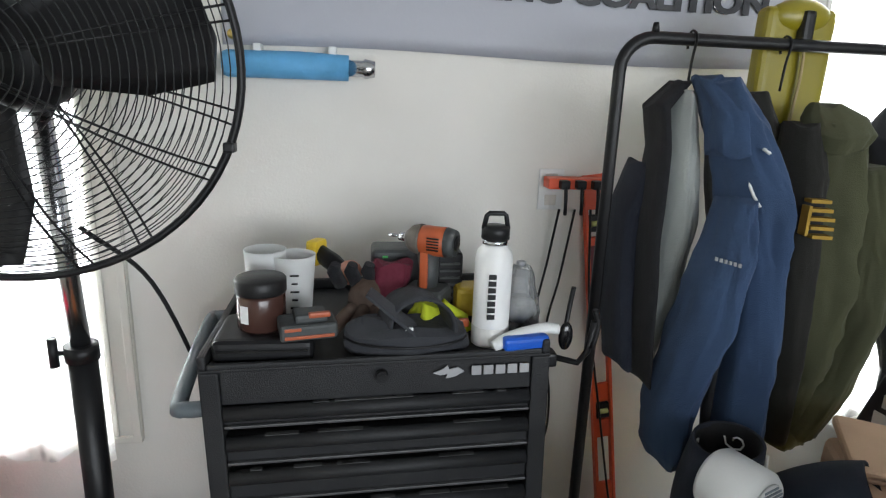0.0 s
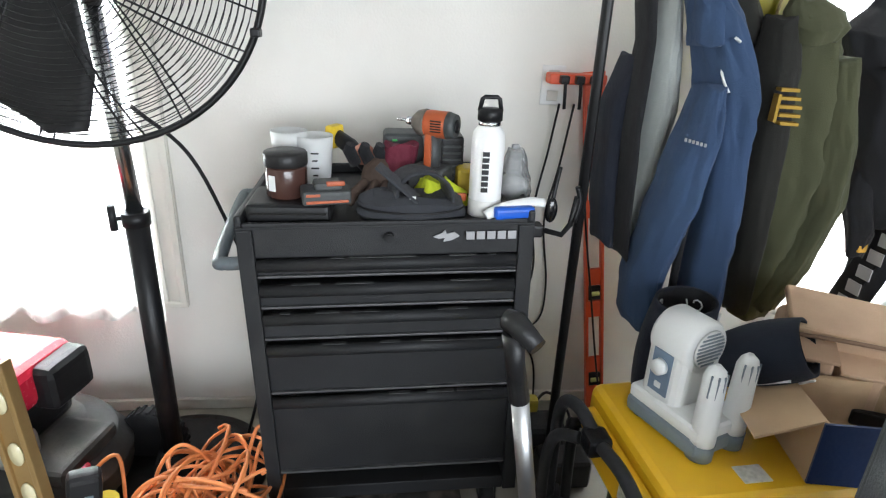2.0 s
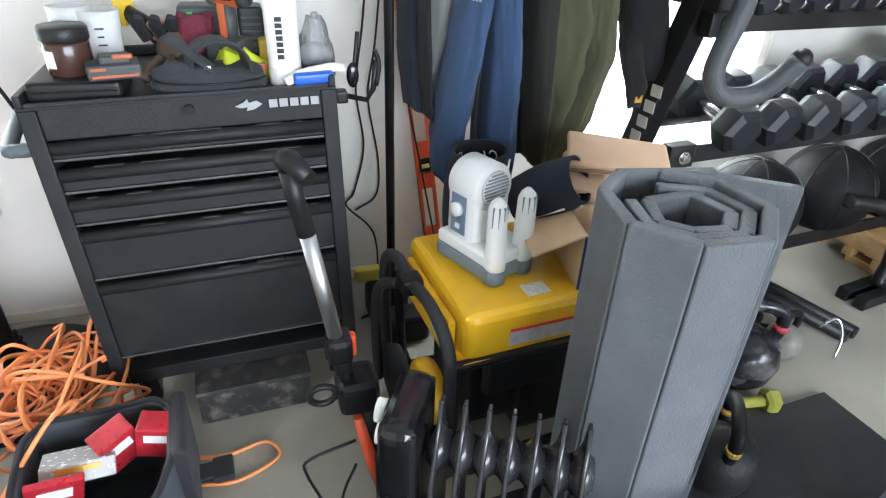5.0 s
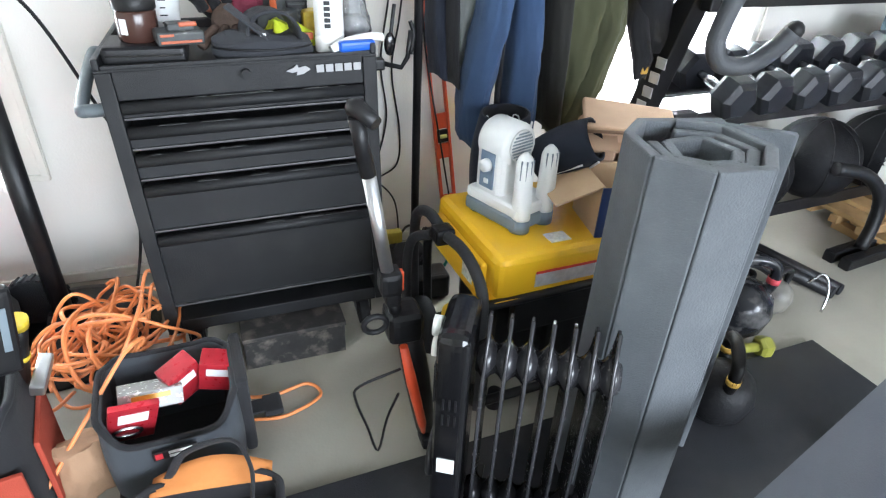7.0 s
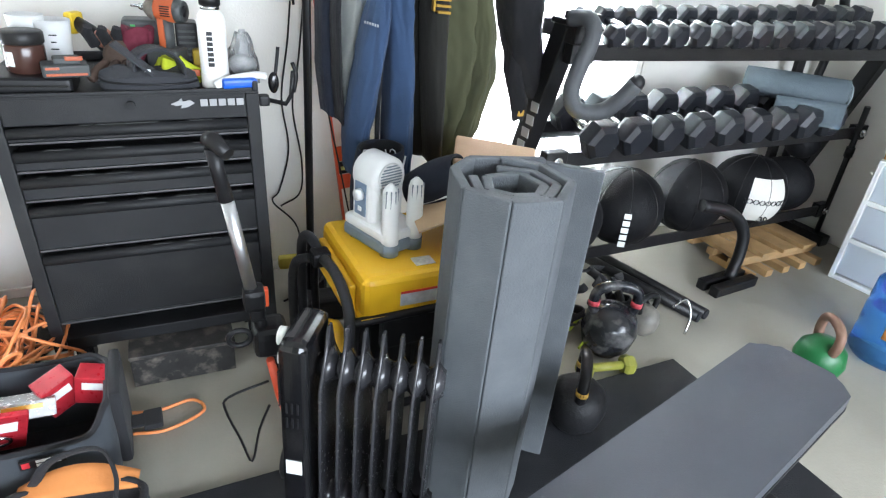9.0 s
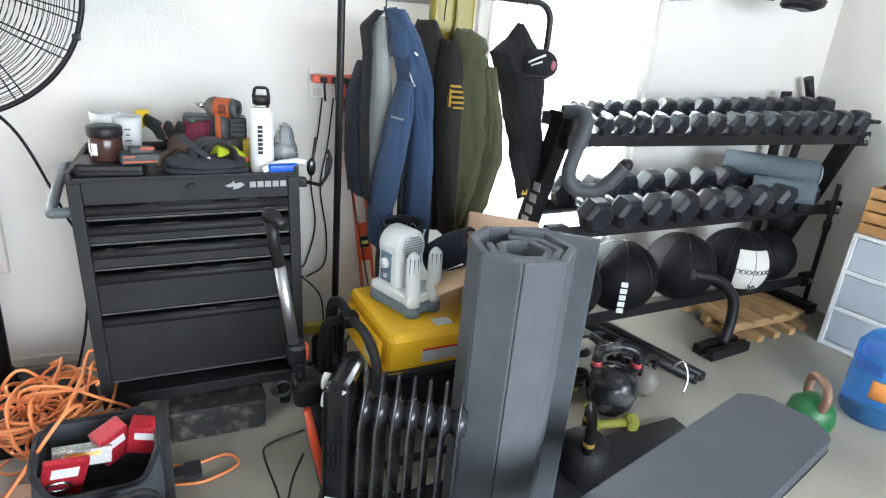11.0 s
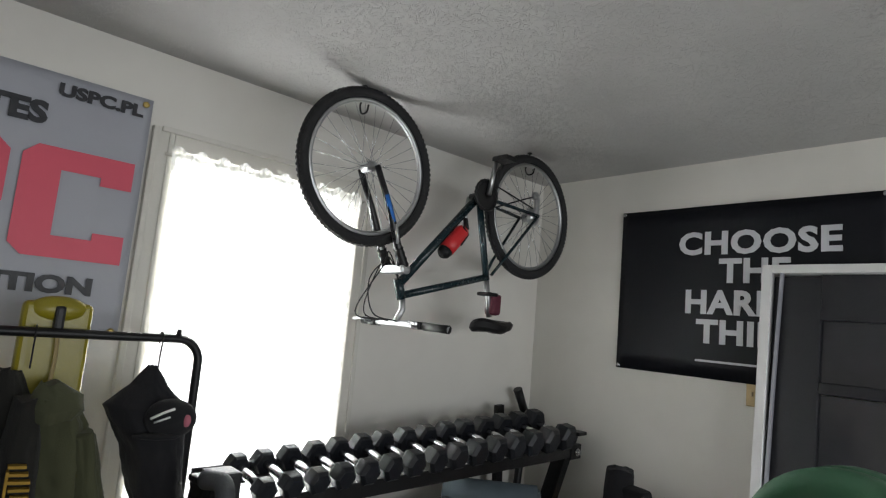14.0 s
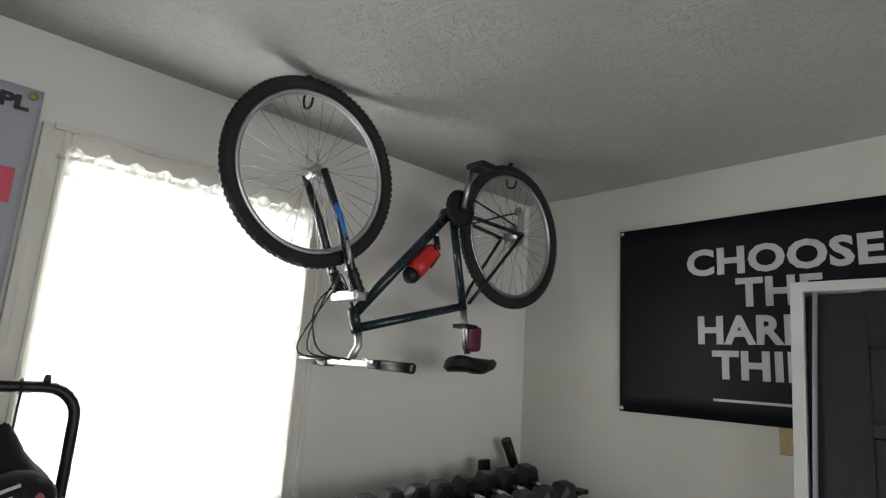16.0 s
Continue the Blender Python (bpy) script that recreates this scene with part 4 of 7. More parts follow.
def hoodie():
    ob = thing("hoodie", "olive zip hoodie with yellow chest lettering on a hanger", "hoodie", (0, 0, 0))
    part("inner", cloth([(0.97, 1.42, 1.42, 0.04, 0.05), (0.97, 1.41, 1.33, 0.085, 0.07), (1.05, 1.41, 1.0, 0.12, 0.08), (1.10, 1.40, 0.65, 0.11, 0.07)], seed=11), DKOLIVE, ob, "dark inner lining")
    part("front_panel", cloth([(1.10, 1.33, 1.37, 0.045, 0.045), (1.12, 1.33, 1.30, 0.075, 0.045), (1.145, 1.33, 1.15, 0.10, 0.05), (1.165, 1.33, 1.0, 0.11, 0.05), (1.155, 1.33, 0.80, 0.09, 0.045), (1.13, 1.33, 0.62, 0.055, 0.035)], seed=12, fold=0.2, nf=6), OLIVE, ob)
    part("dark_front", cloth([(1.035, 1.33, 1.36, 0.035, 0.04), (1.035, 1.31, 1.25, 0.050, 0.06), (1.045, 1.30, 1.05, 0.048, 0.06), (1.06, 1.30, 0.85, 0.042, 0.06), (1.08, 1.31, 0.65, 0.035, 0.05)], seed=13, fold=0.08), DKOLIVE, ob, "dark front edge with yellow print")
    part("hood", cloth([(1.09, 1.34, 1.40, 0.03, 0.03), (1.11, 1.33, 1.375, 0.065, 0.045), (1.11, 1.31, 1.34, 0.07, 0.05), (1.10, 1.30, 1.31, 0.055, 0.035)], seed=14), OLIVE, ob)
    part("sleeve", cloth([(1.19, 1.31, 1.28, 0.03, 0.035), (1.225, 1.30, 1.1, 0.045, 0.04), (1.235, 1.30, 0.95, 0.045, 0.04), (1.20, 1.30, 0.78, 0.04, 0.035), (1.15, 1.30, 0.66, 0.03, 0.03)], seed=15, fold=0.18), OLIVE, ob)
    pr = Mesh()
    Y = 1.205
    for i in range(5):
        pr.box((1.03 + i * 0.004, Y + 0.03, 1.215 - i * 0.018), (0.055 - abs(i - 2) * 0.006, 0.02, 0.007))
    pr.box((1.01, Y + 0.03, 1.175), (0.007, 0.02, 0.06))
    part("chest_print", pr, M("yellow_print", (0.36, 0.215, 0.025), 0.8), ob, "yellow printed characters as bars")
    hanger(ob, 1.03, 1.405)
    return ob


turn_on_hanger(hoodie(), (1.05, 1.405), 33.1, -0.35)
gp = thing("hydration_pack", "olive-yellow plastic shell case hung over the rail", "case", (1.085, 1.46, 1.40))
GRN = M("olive_yellow_plastic", (0.24, 0.20, 0.008), 0.35, var=0.1, bump=0.05, dirt=(0.2, 0.19, 0.05), dscale=6, damount=0.3)
part("shell", Mesh().box((0, 0, 0), (0.175, 0.05, 0.42), 0.022, seg=4).ball((0, -0.01, 0.19), 0.075, 20, (1.0, 0.4, 0.5)), GRN, gp)
part("strap", Mesh().tube(smooth_path([(0.0, -0.035, -0.05), (0.005, -0.04, 0.06), (0.0, -0.04, 0.14)], 5), 0.008, 8, flat=0.4), M("tan_webbing", (0.35, 0.27, 0.13), 0.8), gp)
part("hook", Mesh().box((0.0, -0.035, 0.165), (0.026, 0.03, 0.07), 0.008), BLK, gp, "black plastic hook")


def black_garment():
    ob = thing("black_shirt", "black hooded garment and cap hanging on the rail end", "clothing", (0.015, 0, 0))
    part("body", cloth([(1.325, 1.39, 1.44, 0.012, 0.012), (1.325, 1.385, 1.385, 0.05, 0.05), (1.32, 1.37, 1.33, 0.115, 0.08), (1.345, 1.36, 1.22, 0.085, 0.09), (1.37, 1.36, 1.10, 0.075, 0.08), (1.41, 1.36, 0.98, 0.072, 0.07), (1.435, 1.35, 0.90, 0.075, 0.055), (1.44, 1.35, 0.86, 0.055, 0.04)], seed=21, fold=0.12), BLKCLOTH, ob)
    part("sleeve", cloth([(1.36, 1.36, 1.05, 0.03, 0.04), (1.365, 1.35, 0.94, 0.04, 0.04), (1.395, 1.34, 0.84, 0.035, 0.035), (1.40, 1.34, 0.77, 0.022, 0.02)], seed=22), BLKCLOTH, ob)
    part("tag", Mesh().box((1.40, 1.325, 0.80), (0.026, 0.02, 0.028), 0.005), M("mustard_patch", (0.42, 0.24, 0.03), 0.6), ob, "small mustard logo patch")
    hanger(ob, 1.345, 1.405)
    return ob


black_garment()
cp = thing("baseball_cap", "black cap with white and red embroidery hung on the shirt", "cap", (1.375, 1.27, 1.305), rz=-20)
part("crown", Mesh().ball((0, 0, 0), 0.075, 22, (0.95, 0.6, 0.75)), BLKCLOTH, cp)
part("brim", Mesh().ball((-0.03, -0.03, -0.045), 0.07, 18, (0.9, 0.5, 0.12)), BLKCLOTH, cp)
part("embroidery", Mesh().tube(smooth_path([(-0.05, -0.042, 0.005), (-0.02, -0.048, 0.022), (0.01, -0.046, 0.035)], 4), 0.004, 6).tube([(-0.04, -0.044, -0.005), (0.0, -0.05, 0.012)], 0.003, 6), WHITEP, cp, "white embroidered strokes")
part("patch", Mesh().ball((0.045, -0.035, 0.0), 0.018, 12, (0.6, 0.3, 1)), M("red_patch", (0.4, 0.12, 0.16), 0.8), cp, "round red patch")


# ---- bike on ceiling hooks ----
def bicycle():
    ob = thing("bicycle", "dark green mountain bike hung upside down from ceiling hooks", "bicycle", (2.036, 1.385, 2.236), rz=1.0, ry=0.6)
    TY = M("tyre_rubber", (0.014, 0.014, 0.015), 0.75, bump=0.3, bscale=200)
    FR = M("dark_green_frame_paint", (0.012, 0.026, 0.032), 0.25, var=0.1, bump=0.0)
    FK = M("black_fork_paint", (0.010, 0.010, 0.012), 0.3, bump=0.0)
    R_ = 0.295

    def wheel(cx, cy, label):
        w = part("wheel", Mesh().tube([(cx + R_ * 0.905 * math.cos(k * math.tau / 64), cy, R_ * 0.905 * math.sin(k * math.tau / 64)) for k in range(64)], 0.011, 8, True), ALU, ob, "silver rim")
        part("tyre", Mesh().tube([(cx + R_ * math.cos(k * math.tau / 64), cy, R_ * math.sin(k * math.tau / 64)) for k in range(64)], 0.0225, 12, True), TY, w)
        kn = Mesh()
        for k in range(90):
            a = k * math.tau / 90
            for dy in (-0.012, 0.0, 0.012):
                rr = R_ + 0.0215 - abs(dy) * 0.35
                kn.box((0, 0, 0), (0.011, 0.007, 0.006), 0, Matrix.Translation((cx + rr * math.cos(a), cy + dy, rr * math.sin(a))) @ pose(0, 0, 0, 0, 90 - math.degrees(a), 0))
        tagged(part("tread", kn, TY, w), kind="stuff")
        part("hub", Mesh().tube([(cx, cy - 0.05, 0), (cx, cy - 0.035, 0), (cx, cy - 0.03, 0), (cx, cy + 0.03, 0), (cx, cy + 0.035, 0), (cx, cy + 0.05, 0)], [0.008, 0.008, 0.022, 0.022, 0.008, 0.008], 12), ALU, w)
        for k in range(32):
            a = k * math.tau / 32
            s = 1 if k % 2 else -1
            b = a + (0.55 if k % 4 < 2 else -0.55)
            part("spoke", Mesh().cyl((cx + 0.02 * math.cos(b), cy + s * 0.028, 0.02 * math.sin(b)), (cx + R_ * 0.88 * math.cos(a), cy, R_ * 0.88 * math.sin(a)), 0.0011, seg=4), CHROME, w)
        return w
    wheel(0, 0, "front")
    wheel(1.01, 0.0, "rear")
    bb, seat, ht, hb = (0.635, 0, 0.025), (0.735, 0, -0.36), (0.235, 0, -0.50), (0.205, 0, -0.42)
    part("down_tube", Mesh().cyl(bb, (hb[0] + 0.01, 0, hb[2] - 0.02), 0.019), FR, ob)
    part("seat_tube", Mesh().cyl(bb, seat, 0.016), FR, ob)
    part("top_tube", Mesh().cyl((0.735, 0, -0.345), (0.238, 0, -0.485), 0.016), FR, ob)
    part("head_tube", Mesh().cyl(hb, ht, 0.020), FR, ob)
    for sy in (-1, 1):
        part("chain_stay", Mesh().tube([(0.66, sy * 0.022, 0.02), (0.76, sy * 0.04, 0.012), (1.01, sy * 0.06, 0)], 0.009, 8), FR, ob)
        part("seat_stay", Mesh().tube([(0.745, sy * 0.018, -0.335), (0.80, sy * 0.035, -0.26), (1.01, sy * 0.06, 0)], 0.0075, 8), FR, ob)
        part("fork_leg", Mesh().tube([(0.0, sy * 0.058, 0.0), (0.075, sy * 0.058, -0.14), (0.15, sy * 0.055, -0.31), (0.175, sy * 0.05, -0.37)], [0.012, 0.014, 0.017, 0.017], 10), FK, ob)
        part("stanchion_boot", Mesh().tube([(0.148 + 0.006 * k, sy * 0.055, -0.305 - 0.0105 * k) for k in range(8)], [0.018 if k % 2 else 0.022 for k in range(8)], 10), BLK, ob, "ribbed rubber fork boot")
        part("brake_arm", Mesh().tube([(0.108, sy * 0.075, -0.215), (0.13, sy * 0.07, -0.28), (0.14, sy * 0.04, -0.31)], 0.007, 8), ALU, ob)
    part("fork_crown", Mesh().box((0.185, 0, -0.385), (0.05, 0.15, 0.035), 0.012), ALU, ob, "silver fork crown")
    part("fork_decal", Mesh().tube([(0.055, -0.0635, -0.105), (0.105, -0.0625, -0.205)], 0.0105, 8), M("blue_decal", (0.02, 0.16, 0.55), 0.3), ob, "blue fork decal")
    part("stem", Mesh().tube([(0.238, 0, -0.495), (0.245, 0, -0.545), (0.215, 0, -0.60)], 0.014, 10), ALU, ob, "silver quill stem")
    bar = [(0.26, 0.28, -0.600), (0.24, 0.20, -0.602), (0.215, 0.08, -0.602), (0.212, 0, -0.602), (0.215, -0.08, -0.602), (0.225, -0.20, -0.605), (0.235, -0.30, -0.608)]
    hbar = part("handlebar", Mesh().tube(smooth_path(bar, 4), 0.012, 10), ALU, ob, "silver handlebar")
    for s in (0, 1):
        a, b = (Vector(bar[0]), Vector(bar[1])) if s == 0 else (Vector(bar[-1]), Vector(bar[-2]))
        part("grip", Mesh().tube([a, a.lerp(b, 0.5), b + (b - a) * 0.25], [0.017, 0.0155, 0.017], 12), BLK, hbar)
        q = b + (b - a) * 0.55
        part("brake_lever", Mesh().tube([q, q + Vector((-0.05, 0, 0.012)), q + Vector((-0.075, (a - b).y * 0.7, 0.006))], 0.006, 8), ALU, hbar)
        part("shifter", Mesh().box(q, (0.045, 0.05, 0.03), 0.008), BLK, hbar)
    for k in range(3):
        part("brake_cable", Mesh().tube(smooth_path([(0.17, -0.07 + 0.06 * k, -0.595), (0.06 - 0.02 * k, -0.05 + 0.03 * k, -0.57), (0.05 + 0.03 * k, -0.02, -0.44 + 0.03 * k), (0.15, 0.0, -0.36 + 0.02 * k), (0.24, 0.0, -0.47)], 6), 0.0028, 6), BLK, ob)
    part("seat_post", Mesh().cyl(seat, (0.775, 0, -0.53), 0.0135), ALU, ob, "silver seat post")
    part("saddle", cloth([(0.80, 0, -0.545, 0.12, 0.045), (0.80, 0, -0.56, 0.135, 0.06), (0.79, 0, -0.585, 0.13, 0.065), (0.78, 0, -0.60, 0.10, 0.05)], fold=0.05, seed=31), BLK, ob)
    part("saddle_bag", Mesh().box((0.79, -0.005, -0.47), (0.06, 0.065, 0.10), 0.02, seg=3), M("magenta_black_bag", (0.10, 0.012, 0.03), 0.7), ob, "small magenta and black saddle bag")
    part("bag_strap", Mesh().box((0.752, 0, -0.425), (0.07, 0.075, 0.018), 0.005), BLK, ob)
    cr = part("crankset", Mesh().cyl((0.635, -0.05, 0.025), (0.635, 0.05, 0.025), 0.017).lathe([(0.055, 0), (0.075, 0.001), (0.075, 0.004), (0.055, 0.005)], 40, pose(0.635, -0.045, 0.025, 90, 0, 0)), BLK, ob)
    part("chainring", Mesh().tube([(0.635 + 0.07 * math.cos(k * math.tau / 40), -0.048, 0.025 + 0.07 * math.sin(k * math.tau / 40)) for k in range(40)], [0.006 if k % 2 else 0.009 for k in range(40)], 6, True), BLK, cr)
    for s, dx, dz in ((-1, 0.02, 0.165), (1, -0.02, -0.165)):
        part("crank_arm", Mesh().tube([(0.635, s * 0.062, 0.025), (0.635 + dx, s * 0.075, 0.025 + dz)], [0.013, 0.010], 8), ALU, cr)
        part("pedal", Mesh().box((0.635 + dx, s * 0.125, 0.025 + dz), (0.075, 0.09, 0.022), 0.006), BLK, cr)
    part("chain", Mesh().tube([(0.64, -0.046, 0.095), (0.98, -0.046, 0.035)], 0.004, 6).tube([(0.64, -0.046, -0.045), (0.93, -0.046, 0.075), (1.0, -0.046, 0.10)], 0.004, 6), BLK, ob)
    part("cassette", Mesh().lathe([(0.02, 0), (0.05, 0.002), (0.045, 0.012), (0.035, 0.022), (0.025, 0.03)], 28, pose(1.01, -0.02, 0, 90, 0, 0)), ALU, ob)
    part("derailleur", Mesh().box((1.0, -0.055, 0.05), (0.025, 0.02, 0.09), 0.006).cyl((0.985, -0.06, 0.10), (0.985, -0.045, 0.10), 0.02, seg=12), ALU, ob)
    bot = part("water_bottle", Mesh().tube([(0.535, -0.02, -0.16), (0.525, -0.02, -0.17), (0.485, -0.02, -0.215), (0.475, -0.02, -0.225), (0.44, -0.02, -0.265)], [0.03, 0.036, 0.034, 0.036, 0.034], 16), M("red_bottle", (0.70, 0.03, 0.035), 0.35, bump=0.02), ob, "red plastic water bottle")
    part("bottle_cap", Mesh().tube([(0.438, -0.02, -0.267), (0.425, -0.02, -0.282), (0.415, -0.02, -0.295)], [0.034, 0.03, 0.014], 14), BLK, bot)
    part("bottle_cage", Mesh().tube([(0.50, -0.055, -0.15), (0.54, -0.05, -0.18), (0.50, -0.05, -0.235)], 0.004, 6).tube([(0.56, 0.0, -0.10), (0.555, -0.02, -0.15)], 0.012, 8), BLK, ob)
    for cx in (-0.05, 0.985):
        hk = thing("ceiling_hook", "black rubber-coated screw hook in the ceiling", "hook", (2.03 + cx, 1.388 + 0.012 * (cx > 0), TOP - 0.045), group="ceiling hooks")
        part("shank", Mesh().tube(smooth_path([(0, 0, 0.045), (0, 0, 0.0), (0.0, 0.02, -0.03), (0.004, 0.012, -0.065), (0.004, -0.025, -0.068), (0.004, -0.035, -0.04)], 5), 0.0042, 8), BLK, hk)
        part("flange", Mesh().cyl((0, 0, 0.038), (0, 0, 0.044), 0.012, seg=12), BLK, hk)
    return ob


bicycle()

# ---- rubber floor mats and bench ----
fm = structure(part("floor_mat", Mesh().box((0.95, -0.78, 0.009), (1.95, 2.75, 0.017), 0.003), RUBBER), "black rubber gym mat lying on the concrete", "mat")
fm.matrix_world = pose(0, 0.02, 0, 0, 0, 3.4)


def bench():
    ob = thing("weight_bench", "flat weight bench with a long grey padded top", "bench", (1.725, 0.205, 0), rz=197.0)
    L, w = 1.02, 0.255
    pad = Mesh()
    pts = []
    for cx, cy, a0 in ((0.06, -w / 2 + 0.06, 180), (L - 0.04, -w / 2 + 0.04, 270), (L - 0.04, w / 2 - 0.04, 0), (0.06, w / 2 - 0.06, 90)):
        r = 0.06 if cx < 0.5 else 0.04
        for k in range(6):
            a = radians(a0 + 18 * k)
            pts.append((cx + r * math.cos(a), cy + r * math.sin(a)))
    pad.poly(pts, 0.055, pose(0, 0, 0.395, 90, 0, 0))
    es = [e for e in pad.bm.edges if abs(e.verts[0].co.z - e.verts[1].co.z) < 1e-6]
    bmesh.ops.bevel(pad.bm, geom=es, offset=0.014, segments=3, affect="EDGES")
    pd = part("pad", pad, PAD, ob)
    part("piping", Mesh().tube([(x, y, 0.405) for x, y in pts], 0.003, 6, True), BLK, pd)
    part("spine", Mesh().box((0.52, 0, 0.355), (0.95, 0.07, 0.07), 0.005), STEELBLK, ob)
    for x in (0.12, 0.9):
        part("leg", Mesh().box((x, 0, 0.18), (0.07, 0.07, 0.30), 0.005), STEELBLK, ob)
        part("foot", Mesh().box((x, 0, 0.045), (0.08, 0.50 if x > 0.5 else 0.30, 0.055), 0.006), STEELBLK, ob)
        part("end_cap", Mesh().box((x, -0.26 if x > 0.5 else -0.16, 0.045), (0.086, 0.03, 0.060), 0.010), RUBBER, ob)
    return ob


bench()

# ---- folded foam mat standing on end ----
def mat_roll():
    ob = thing("folding_foam_mat", "grey foam panel mat folded into an upright roll", "mat", (0.905, 0.445, 0.018))
    H_, th = 0.90, 0.022
    outer = [(-0.045, 0.135), (-0.108, 0.08), (-0.130, -0.03), (-0.070, -0.108), (0.032, -0.118), (0.110, -0.038), (0.10, 0.07), (0.03, 0.125)]
    inner = [(-0.078, 0.05), (-0.098, -0.028), (-0.055, -0.078), (0.024, -0.087), (0.082, -0.028), (0.07, 0.055), (0.0, 0.09)]
    core = [(0.04, 0.058), (-0.045, 0.05), (-0.072, -0.018), (-0.038, -0.054), (0.018, -0.062), (0.058, -0.018), (0.04, 0.058)]

    def panel(a, b, z1, name="panel"):
        a, b = Vector((*a, 0)), Vector((*b, 0))
        d = (b - a)
        mm = Matrix.Translation((a + b) / 2) @ Matrix.Rotation(math.atan2(d.y, d.x), 4, "Z")
        part(name, Mesh().box((0, 0, z1 / 2), (d.length + 0.004, th, z1), 0.005, mm, 3), FOAM, ob)
    flap = (0.245, 0.03)
    seq = outer
    for a, b in zip(seq, seq[1:]):
        panel(a, b, H_)
    panel((-0.04, 0.148), (flap[0] - 0.11, 0.115), H_ - 0.004)
    panel((flap[0] - 0.11, 0.115), flap, H_ - 0.012)
    for a, b in zip(inner, inner[1:]):
        panel(a, b, H_ - 0.008)
    for a, b in zip(core, core[1:]):
        panel(a, b, H_ - 0.012)
    return ob


mat_roll()


# ---- oil-filled radiator ----
def radiator():
    ob = thing("oil_radiator", "glossy black oil-filled radiator heater with tall fins", "heater", (0.464, 0.462, 0.018), rz=-30)
    part("control_panel", Mesh().box((0, 0, 0.335), (0.066, 0.155, 0.53), 0.03, seg=4), GLOSSBLK, ob)
    part("side_trim", Mesh().box((0.024, 0, 0.335), (0.012, 0.15, 0.50), 0.005), BLK, ob)
    part("label", Mesh().box((0.0, -0.0785, 0.27), (0.036, 0.002, 0.040)), WHITEP, ob, "white rating label")
    for z in (0.44, 0.40):
        for k in range(3):
            part("vent_slot", Mesh().box((0.0 + 0.012 * (k - 1), -0.0785, z), (0.004, 0.002, 0.028)), BLK, ob)
    for z in (0.57, 0.52):
        part("dial", Mesh().cyl((-0.032, -0.01, z), (-0.048, -0.01, z), 0.020, seg=20), WHITEP, ob, "round white dial")
    for k in range(12):
        part("grille_slit", Mesh().box((-0.033, -0.03, 0.43 + k * 0.008), (0.003, 0.07, 0.003)), BLK, ob)
    FIN = M("satin_black_enamel", (0.030, 0.030, 0.033), 0.24, var=0.2, bump=0.02)
    pr = [(-0.066, 0.07), (-0.070, 0.30), (-0.066, 0.49), (-0.030, 0.545), (-0.007, 0.610), (0.007, 0.610), (0.030, 0.545), (0.066, 0.49), (0.070, 0.30), (0.066, 0.07)]
    for i in range(7):
        x = 0.056 + i * 0.038
        part("fin", Mesh().poly(pr, 0.005, Matrix.Translation((x - 0.0025, 0, 0)) @ pose(0, 0, 0, 0, 0, -90)), FIN, ob)
        part("fin_edge", Mesh().tube([(x, -0.068, 0.07), (x, -0.072, 0.30), (x, -0.068, 0.49), (x, -0.032, 0.547), (x, -0.008, 0.612)], 0.0042, 6), FIN, ob)
        for z, k in ((0.505, 1.0), (0.115, 0.9)):
            part("fin_joint", Mesh().tube([(x - 0.019, 0, z), (x - 0.012, 0, z), (x, 0, z), (x + 0.012, 0, z), (x + 0.019, 0, z)], [0.028 * k, 0.032 * k, 0.047 * k, 0.032 * k, 0.028 * k], 18), FIN, ob)
    for x in (0.056, 0.284):
        part("foot_bar", Mesh().box((x, 0, 0.045), (0.03, 0.25, 0.02), 0.005), BLK, ob)
        for s in (-1, 1):
            part("wheel", Mesh().lathe([(0.0, -0.009), (0.022, -0.009), (0.024, 0), (0.022, 0.009), (0.0, 0.009)], 16, pose(x, s * 0.115, 0.024, 0, 90, 0)), BLK, ob)
    part("cord_wrap", Mesh().tube(arc((-0.04, 0.0, 0.22), 0.05, 0, 330, 14, "yz"), 0.007, 8), BLK, ob)
    return ob


radiator()


